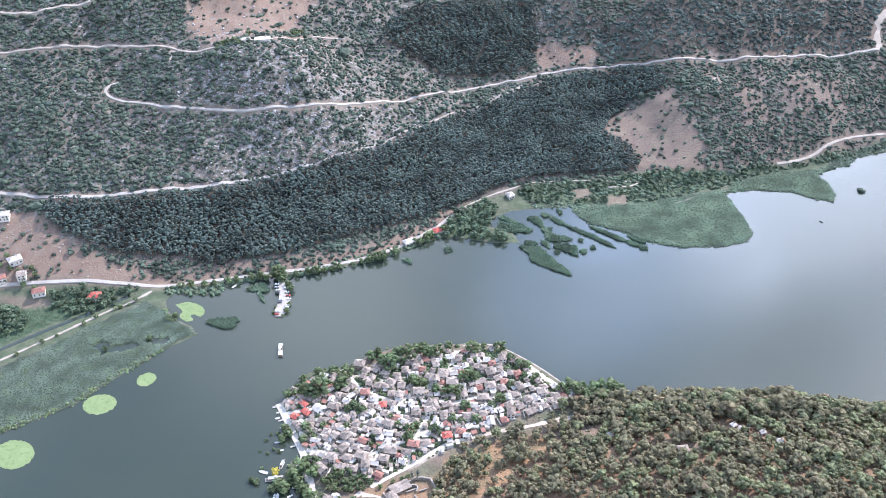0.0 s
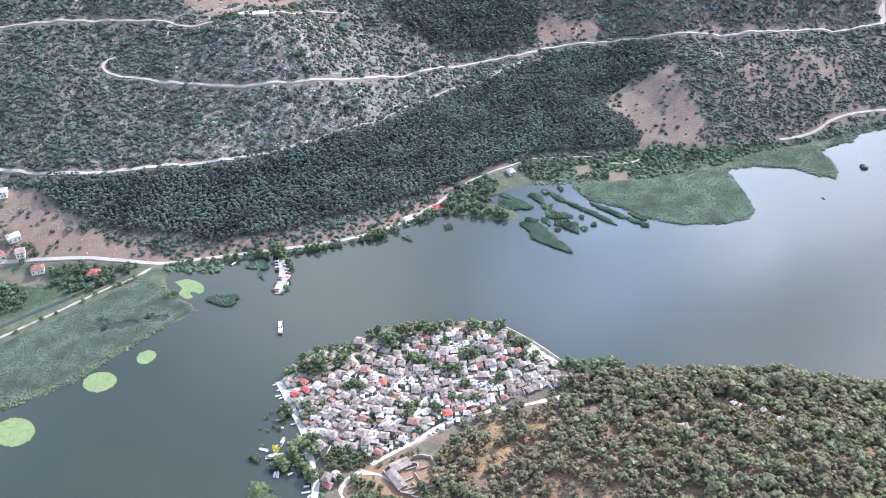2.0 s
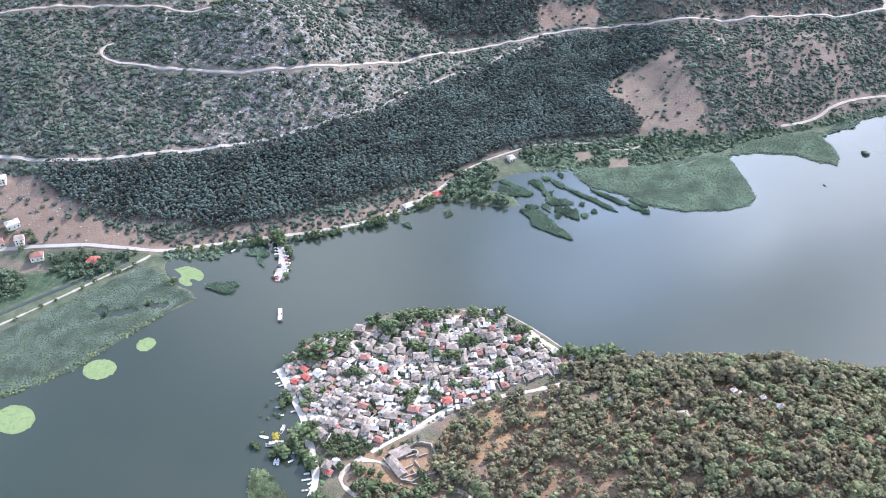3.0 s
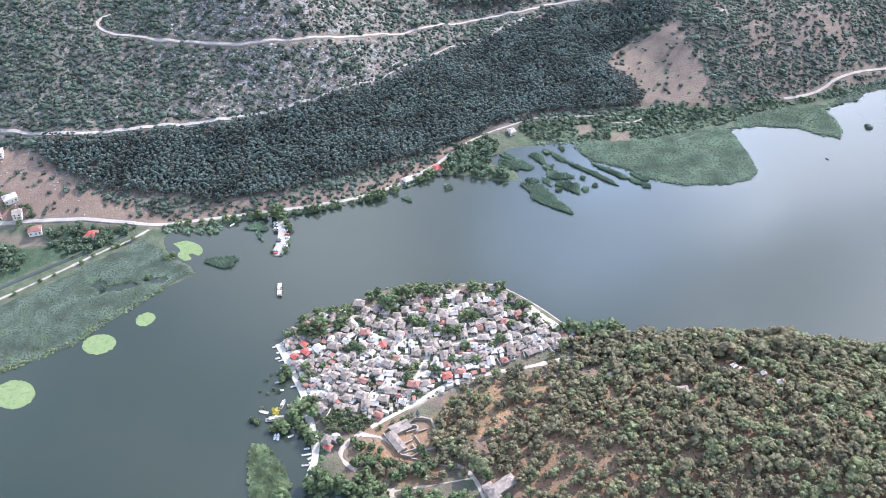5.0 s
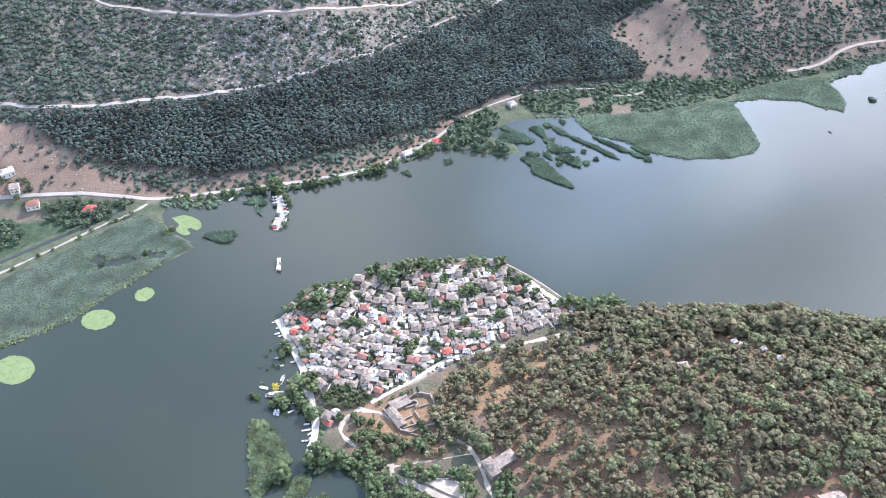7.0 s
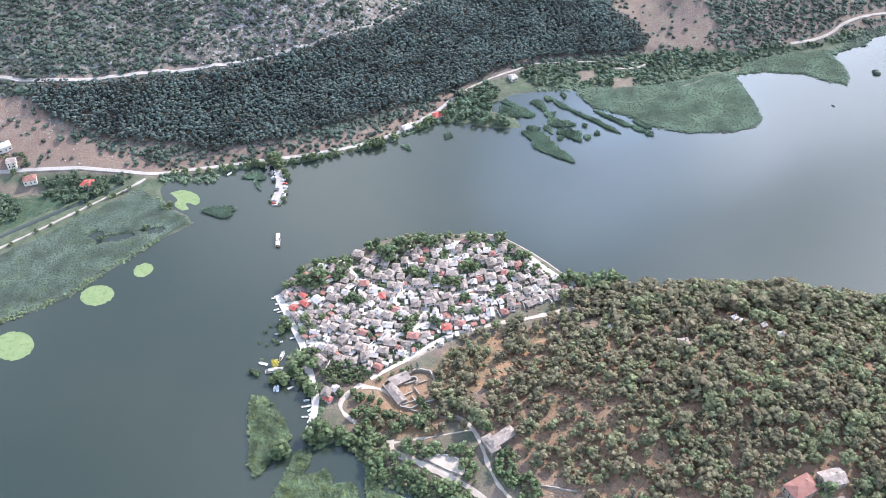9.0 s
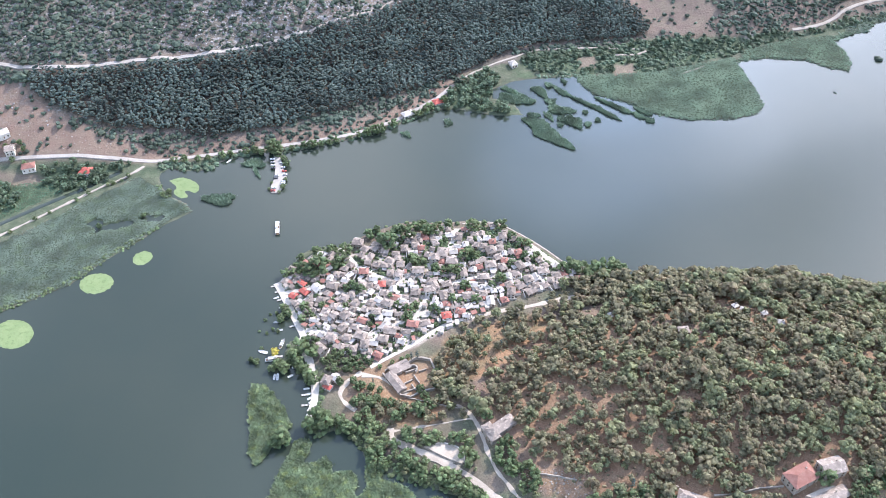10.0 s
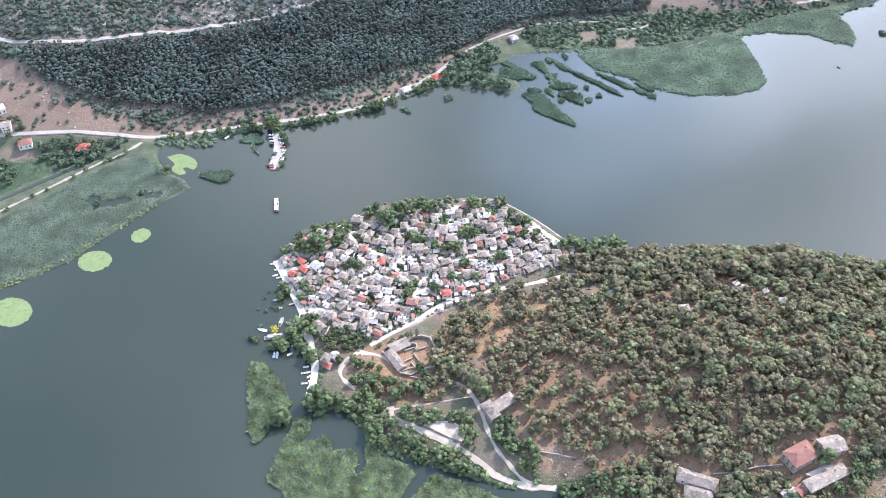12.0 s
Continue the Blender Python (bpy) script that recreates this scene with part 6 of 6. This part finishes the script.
hall(VILLA_RED, 4.0, CLAY, WHITEWASH, "roadside house with faded red roof", FARMS)
hall(KNOLL_WEST, 3.6, PALE, WHITEWASH, "long white building on the rocky hilltop", FARMS, True, 0.7)
hall(KNOLL_HALL, 4.2, PALE, WHITEWASH, "white hilltop hall with a low pale roof", FARMS, True, 0.8)
hall(COVE_TAVERN, 3.6, PALE, WHITEWASH, "white building behind the reed cove", FARMS)


def stone_wall(line, high, thick, material, label, curved=False):
    """A masonry wall that follows the ground."""
    if curved:
        p = smooth_line(line, 1.6)
    else:
        p = np.vstack([np.linspace(a, b, max(2, int(math.dist(a, b) / 1.6)), endpoint=False) for a, b in zip(line, line[1:])] + [np.array(line[-1:])])
    d = np.gradient(p, axis=0)
    d /= np.hypot(d[:, 0], d[:, 1])[:, None] + 1e-9
    side = np.column_stack((-d[:, 1], d[:, 0])) * thick / 2
    g = height(p[:, 0], p[:, 1])
    top = g + high * (1 + 0.08 * waves(p[:, 0], p[:, 1], 2, 1))
    V = np.stack((np.column_stack((p - side, g - 1)), np.column_stack((p - side, top)), np.column_stack((p + side, top)), np.column_stack((p + side, g - 1))), 1).reshape(-1, 3)
    F = [(4 * i + j, 4 * i + 4 + j, 4 * i + 5 + j, 4 * i + 1 + j) for i in range(len(p) - 1) for j in range(3)]
    F += [(0, 1, 2, 3), tuple(4 * len(p) - 4 + j for j in (3, 2, 1, 0))]
    tagged(new("stone_wall", mesh_of("stone_wall", V, np.array(F)[:, ::-1], material)), label, "wall", "stone walls on the island")


stone_wall([(-13, 364.5), (-4, 367), (4, 365.6), (10, 362), (13, 356.5), (12, 351.5)], 1.0, 0.6, WHITEWASH, "low pale kerb wall round the paved lay-by", True)
stone_wall([(-44.5, 426), (-38, 417), (-31, 406.5), (-24, 404.5), (-17, 408.5)], 2.2, 0.9, RUBBLE, "weathered outer wall of the ruined monastery")
stone_wall([(-43, 428), (-36, 432.5), (-30, 432), (-22, 439)], 2.4, 0.9, RUBBLE, "weathered outer wall of the ruined monastery")
stone_wall([(-21, 426.2), (-19.4, 428.6), (-20.3, 431.4), (-23.2, 432.4), (-25.6, 430.8)], 3.0, 0.9, RUBBLE, "curved apse wall of the ruined church", True)
stone_wall([(-26.5, 404.5), (-6, 398), (14, 392)], 1.2, 0.7, RUBBLE, "low stone wall beside the hill path")
stone_wall(RUIN_RING, 2.6, 1.1, RUBBLE, "broken precinct wall of the ruined monastery")
stone_wall(RUIN_LOW, 1.4, 0.8, RUBBLE, "low rubble wall below the ruin")
stone_wall(TERRACE_WALL, 1.6, 0.8, RUBBLE, "pale terrace wall along the wooded slope")
stone_wall(HILLSIDE_WALL, 1.2, 0.8, RUBBLE, "old dry-stone wall on the stony slope")
stone_wall(LOWER_TERRACE, 1.6, 0.8, RUBBLE, "curved terrace wall above the monks' wing")
for i, (x, y, l, a) in enumerate(((-24, 428, 9, 20), (-20, 420, 8, -60), (-26, 418, 7, 30), (-16, 428, 6, 20), (-22, 413, 6, -60))):
    c, s = math.cos(radians(a)) * l / 2, math.sin(radians(a)) * l / 2
    stone_wall([(x - c, y - s), (x, y), (x + c, y + s)], 1.7, 0.8, RUBBLE, "crumbling inner wall of the roofless ruin")
# Garden walls between the village houses.
walls = 0
for x, y, c in list(taken)[:240]:
    if walls < 90 and x < 110 and y > 440 and rng.random() < 0.55:
        a = radians(lie_of(x, y) + 90 * int(rng.integers(4)))
        u, v = np.array((math.cos(a), math.sin(a))), np.array((-math.sin(a), math.cos(a)))
        q = np.array((x, y)) + u * (c * 0.5 + 1.4)
        stone_wall([tuple(q - v * rng.uniform(2.5, 5)), tuple(q), tuple(q + v * rng.uniform(2.5, 5))], rng.uniform(1.3, 2.0), 0.4, WHITEWASH, "white-plastered garden wall beside a village house")
        walls += 1
for k in KINDS.values():
    for o in (*k.children_recursive, k):
        bpy.data.objects.remove(o)


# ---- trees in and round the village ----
slim = [tree_kind(crown_shape(12, 60, 0.17, 0.05, 1.0, 0.3), HAZY_PINE) for _ in range(2)]
for spots, label, group in ((NORTH_TREES, "broad leafy tree at the edge of the village", "trees of the village"), (MIDDLE_TREES, "leafy tree in a village yard", "trees of the village"),
                            (WEST_TREES, "willow-like tree leaning over the quay", "trees of the waterfront"), (SOUTH_TREES, "large dark leafy tree near the water", "trees of the waterfront"),
                            (CAPE_TREES, "tall spreading tree on the cape", "trees of the cape"), (PIER_BUSHES, "leafy bush on the pier's edge", "bushes on the pier"),
                            (REED_BUSHES, "bright green bush at the edge of the reeds", "bushes in the reed beds"), (KNOLL_TREES, "small dark tree beside the hilltop buildings", "trees on the knoll"), (LEVEE_BUSHES, "bush beside the marsh levee", "bushes along the levee"),
                            (ROAD_TREES, "leafy tree between the shore road and the lake", "trees along the shore road")):
    a = np.array(spots, float)
    q = on_ground(a[:, :2], 0.2)
    q[:, 2] = np.maximum(q[:, 2], -0.4)
    plant(leafy, q, a[:, 2], label, group)
    if spots is WEST_TREES:
        golden = [tree_kind(crown_shape(16, 200, 0.56, 0.10, 1.0, 0.85), GOLDEN)]
        plant(golden, np.array([(-125.4, 448.0, -0.2)]), [6.5], "yellow-green willow beside the moored boats", group)
        drop(golden)
a = np.array([(-65, 420, 6), (-62, 414, 7), (-58, 404, 7), (-53, 402, 6), (-48, 401, 7), (-42, 399, 7), (-37, 400, 6), (-17, 410, 7), (-14, 404, 7), (-19, 396, 7), (-11, 396, 8), (-63, 401, 7), (-47, 432, 4), (-38, 436, 4), (-31, 439, 4), (-27, 441, 4), (-52, 414, 6), (-46, 411, 5), (-6, 424, 7), (-4, 414, 8)], float)
plant(leafy, on_ground(a[:, :2], 0.2), a[:, 2], "leafy tree on the red ground round the ruin", "trees round the ruin")
a = np.array(CYPRESSES, float)
plant(slim, on_ground(a[:, :2], 0.1), a[:, 2] * 1.15, "slender dark green cypress tree", "cypresses on the island")
drop(slim)
for poly, words in ((SHORE_THICKET, "along the island's shore"), (PATH_THICKET, "between two paths"), (ABBEY_THICKET, "below the monastery house"),
                    (SOUTH_THICKET, "above the southern shore"), (COURT_THICKET, "below the monastery terrace"), (EAST_THICKET, "beside the hay field")):
    wood("grove", poly, 5.2, 3.2, 9.0, ROUND_TREES, LEAF, "thick green trees " + words, keep=0.9, clear=2.2)
    wood("grove", poly, 6.2, 2.2, 6.0, ROUND_TREES, OLIVE, "paler olive-green trees " + words, keep=0.8, clear=1.9)
wood("grove", RUIN_GROVE, 6.5, 3.5, 7.5, HILL_TREES, DUSKY, "scattered olive-brown trees on red soil", keep=0.75, clear=3)
wood("grove", GARDEN_THICKET, 4.4, 3, 6, ROUND_TREES, LEAF, "lush garden trees south of the village", clear=2.5)

p = off_lines(sprinkle(VILLAGE, 5.2, 0.5), PATHS, 2.5)
p = p[[all(math.hypot(x - a, y - b) > 0.5 * c + 0.9 for a, b, c in taken) for x, y in p]]
p = p[waves(p[:, 0], p[:, 1], 8, 3.0) > -0.35]
p = p[rng.permutation(len(p))[:45]]
plant(leafy, on_ground(p, 0.2), rng.uniform(2.6, 5.5, len(p)), "small leafy garden tree between village houses", "garden trees of the village")
p = off_lines(sprinkle(VILLAGE, 2.8, 0.5), PATHS, 2.0)
p = p[[all(math.hypot(x - a, y - b) > 0.45 * c + 0.1 for a, b, c in taken) for x, y in p]]
scatter("garden_bushes", BUSHES, on_ground(p, 0.1), rng.uniform(1.4, 3.4, len(p)), LEAF, "low green garden bushes between the houses", "bushes")
drop(dusky)
drop(leafy)

# ---- pier, boats, cars ----
def slab(name, outline, top, deep, material, label, category, kind=""):
    bm = bmesh.new()
    f = bm.faces.new([bm.verts.new((x, y, top)) for x, y in outline])
    e = bmesh.ops.extrude_face_region(bm, geom=[f])
    bmesh.ops.translate(bm, verts=[v for v in e["geom"] if isinstance(v, bmesh.types.BMVert)], vec=(0, 0, -deep))
    return tagged(part(name, bm, material, None), label, category, kind=kind)


for outline, words in ((COURTYARD, "sunlit paved court between the monastery wings"), (PLAZA, "pale paved lay-by beside the shore path")):
    q = np.array(outline)
    slab("pavement", outline, float(height(q[:, 0], q[:, 1]).max()) + 0.1, 2.5, PALE_DUST, words, "courtyard", "structure")
slab("pier", PIER, 0.9, 3.0, ASPHALT, "pale concrete pier used as a car park", "pier")


def hull_bm(l, w, h, rake=0.35, stations=9, bow=0.6, fine=1.0):
    """A boat's hull with a pointed bow, a flat stern and thickness."""
    bm = bmesh.new()
    rings = []
    for i in range(stations):
        k = i / (stations - 1)
        half = w / 2 * (0.82 + 0.36 * k - 0.2 * k * k) * (1 - fine * max(0, (k - bow) / (1 - bow)) ** 2) + 0.02
        x, lift = (k - 0.5) * l, h * 0.35 * k ** 3
        rings.append([bm.verts.new(p) for p in ((x, -half, h + lift), (x - rake * k, -half * 0.7, 0), (x - rake * k, half * 0.7, 0), (x, half, h + lift), (x, half * 0.86, h + lift), (x, half * 0.8, h * 0.5), (x, -half * 0.8, h * 0.5), (x, -half * 0.86, h + lift))])
    for a, b in zip(rings, rings[1:]):
        for i in range(8):
            bm.faces.new((a[i], a[(i + 1) % 8], b[(i + 1) % 8], b[i]))
    bm.faces.new(rings[0])
    bm.faces.new(rings[-1][::-1])
    return bm


def ferry(spot, label, paint=BOATPAINT, z=-0.35):
    x, y, l, turn = spot
    w = l * 0.27
    t = new("passenger_boat")
    part("hull", hull_bm(l, w, 1.5), paint, t)
    part("deck", boxes((-l * 0.46, -w * 0.40, 0.9, l * 0.36, w * 0.40, 1.0)), TIMBER, t)
    cabin = part("cabin", boxes((-l * 0.20, -w * 0.36, 1.0, l * 0.16, w * 0.36, 2.9), bevel=0.08), paint, t)
    for i in range(5):
        for s in (-1, 1):
            u = -l * 0.18 + l * 0.065 * i
            part("window", boxes((u, s * w * 0.36 - 0.03, 1.8, u + l * 0.045, s * w * 0.36 + 0.03, 2.5)), GLASS, cabin)
    part("roof", boxes((-l * 0.31, -w * 0.40, 2.95, l * 0.17, w * 0.40, 3.08), bevel=0.04), PALE, t)
    part("wheelhouse", boxes((l * 0.05, -w * 0.2, 3.08, l * 0.15, w * 0.2, 4.2), bevel=0.06), paint, t)
    for u in (-0.30, -0.22, 0.165):
        for s in (-1, 1):
            part("post", boxes((u * l - 0.05, s * w * 0.39 - 0.05, 1.0, u * l + 0.05, s * w * 0.39 + 0.05, 2.95)), paint, t)
    t.matrix_basis = pose(x, y, z, 0, 0, turn)
    return tagged(t, label, "boat", "passenger boats")


def flat_ferry(spot, label):
    """A blunt lake ferry > dark hull, deck, two canopies on posts, wheelhouse with windows, benches."""
    x, y, l, turn = spot
    w = l * 0.25
    t = new("passenger_boat")
    part("hull", hull_bm(l, w, 1.3, 0.2, 9, 0.8, 0.45), TYRE, t, "dark painted hull")
    part("deck", boxes((-l * 0.47, -w * 0.40, 0.85, l * 0.44, w * 0.40, 0.95)), TIMBER, t)
    for a, b in ((-0.46, -0.16), (0.06, 0.40)):
        part("canopy", boxes((a * l, -w * 0.38, 2.9, b * l, w * 0.38, 3.02), bevel=0.04), BOATPAINT, t, "white canopy")
        for u in (a + 0.015, b - 0.015):
            for v in (-0.36, 0.36):
                part("post", boxes((u * l - 0.05, v * w - 0.05, 0.95, u * l + 0.05, v * w + 0.05, 2.9)), BOATPAINT, t)
    house = part("wheelhouse", boxes((-l * 0.08, -w * 0.1, 0.95, l * 0.02, w * 0.34, 3.3), bevel=0.06), BOATPAINT, t)
    part("window", boxes((l * 0.021, -w * 0.06, 2.2, l * 0.021 + 0.04, w * 0.30, 2.9)), GLASS, house)
    for u in (-0.38, -0.28, 0.14, 0.24, 0.34):
        part("bench", boxes((u * l - 0.2, -w * 0.3, 0.95, u * l + 0.2, w * 0.3, 1.4)), TIMBER, t)
    for v in (-1, 1):
        part("gunwale", boxes((-l * 0.48, v * w * 0.44 - 0.08, 1.25, l * 0.40, v * w * 0.44 + 0.08, 1.5)), BOATPAINT, t)
    t.matrix_basis = pose(x, y, -0.35, 0, 0, turn)
    return tagged(t, label, "boat", "passenger boats")


flat_ferry(FERRY, "blunt white-canopied passenger ferry crossing the lake")
ferry(TOUR_BOAT, "long white tour boat moored by the trees")
ferry(TOUR_BOAT_B, "white tour boat moored at the quay")


def rowboat(x, y, l, turn, label):
    t = new("small_boat")
    l = max(l, 4.5)
    part("hull", hull_bm(l, l * 0.36, 0.75, 0.2, 7), BOATPAINT, t)
    for u in (-0.22, 0.08):
        part("bench", boxes((u * l - 0.15, -l * 0.13, 0.45, u * l + 0.15, l * 0.13, 0.52)), TIMBER, t)
    t.matrix_basis = pose(x, y, -0.15, 0, 0, turn)
    tagged(t, label, "boat", "small boats")


for row in ROWBOATS:
    rowboat(*row, "small white open boat moored at the shore")
rowboat(*SHORE_BOAT, "white boat moored beside the shore road")


def jetty(x, y, l, turn):
    """A plank jetty on posts."""
    t = new("jetty")
    n = int(l / 0.5)
    deck = part("deck", boxes(*[(0.5 * i, -0.8, 0.55, 0.5 * i + 0.46, 0.8, 0.63) for i in range(n)]), PALE, t)
    for u in (0.12, 0.55, 0.95):
        for v in (-0.7, 0.7):
            part("post", boxes((u * l - 0.09, v - 0.09, -2.0, u * l + 0.09, v + 0.09, 0.95)), TIMBER, t)
    t.matrix_basis = pose(x, y, 0, 0, 0, turn)
    tagged(t, "short bleached plank jetty at the village quay", "jetty", "jetties of the village quay")


for row in ((-131.5, 517, 6, 190), (-128.5, 511, 5, 195), (-125, 503, 6, 200), (-118, 488, 5, 205), (-112, 476, 6, 200), (-110, 456, 8, 175), (-119, 446, 7, 185), (-98, 411, 4, 190), (-96, 402, 5, 185)):
    jetty(*row)


def car(paint):
    t = new("car")
    body = bmesh.new()
    side = ((-2.1, 0.3), (2.1, 0.3), (2.15, 0.75), (1.95, 0.92), (0.95, 1.0), (-1.85, 1.0), (-2.1, 0.85))
    a = [body.verts.new((x, -0.86, z)) for x, z in side]
    b = [body.verts.new((x, 0.86, z)) for x, z in side]
    body.faces.new(a)
    body.faces.new(b[::-1])
    for i in range(len(side)):
        j = (i + 1) % len(side)
        body.faces.new((a[j], a[i], b[i], b[j]))
    part("body", body, paint, t)
    cab = bmesh.new()
    low = [cab.verts.new(p) for p in ((-1.8, -0.8, 1.0), (0.95, -0.8, 1.0), (0.95, 0.8, 1.0), (-1.8, 0.8, 1.0))]
    top = [cab.verts.new(p) for p in ((-1.35, -0.62, 1.46), (0.25, -0.62, 1.46), (0.25, 0.62, 1.46), (-1.35, 0.62, 1.46))]
    for i in range(4):
        j = (i + 1) % 4
        cab.faces.new((low[i], low[j], top[j], top[i]))
    cab.faces.new(top)
    part("windows", cab, GLASS, t)
    part("roof", boxes((-1.33, -0.6, 1.46, 0.22, 0.6, 1.5)), paint, t)
    for x in (-1.3, 1.35):
        for y in (-0.8, 0.8):
            w = bmesh.new()
            bmesh.ops.create_cone(w, cap_ends=True, segments=12, radius1=0.32, radius2=0.32, depth=0.2, matrix=Matrix.Translation((x, y, 0.32)) @ Matrix.Rotation(radians(90), 4, "X"))
            part("wheel", w, TYRE, t)
    return t


PAINTS = [("white", surface("white_car_paint", (0.75, 0.75, 0.75), (0.8, 0.8, 0.8), 2, 0.5, 0.3, 0.5, bump=0)), ("silver-grey", surface("grey_car_paint", (0.35, 0.36, 0.37), (0.4, 0.41, 0.42), 2, 0.5, 0.3, 0.5, bump=0)),
          ("dark", surface("dark_car_paint", (0.04, 0.045, 0.06), (0.06, 0.06, 0.07), 2, 0.5, 0.3, 0.5, bump=0)), ("red", surface("red_car_paint", (0.4, 0.05, 0.04), (0.45, 0.06, 0.05), 2, 0.5, 0.3, 0.5, bump=0))]
CARS = [(word, car(m)) for word, m in PAINTS]
for i, (x, y) in enumerate(PIER_CARS):
    word, c = CARS[(0, 1, 0, 2, 1, 0, 3, 0, 2, 1, 0, 0, 1, 3)[i % 14]]
    t = copy_thing(c, pose(x, y, 0.905, 0, 0, 12 + rng.uniform(-8, 8)))
    tagged(t, f"{word} car parked on the pier", "car", "cars parked on the pier")
for word, c in CARS:
    for o in (*c.children_recursive, c):
        bpy.data.objects.remove(o)
for x, y, s in LAKE_ROCKS:
    V = np.vstack([lump(s * 0.45, (rng.uniform(-0.3, 0.3) * s, rng.uniform(-0.3, 0.3) * s, 0.1 * s), 0.7) for _ in range(3)])
    F = np.vstack([ICO_F + 12 * i for i in range(3)])
    t = new("reed_islet", mesh_of("reed_islet", V + (x, y, 0), F, SCRUB))
    tagged(t, "small dark bushy islet alone in the lake", "islet", "islets in the open lake")
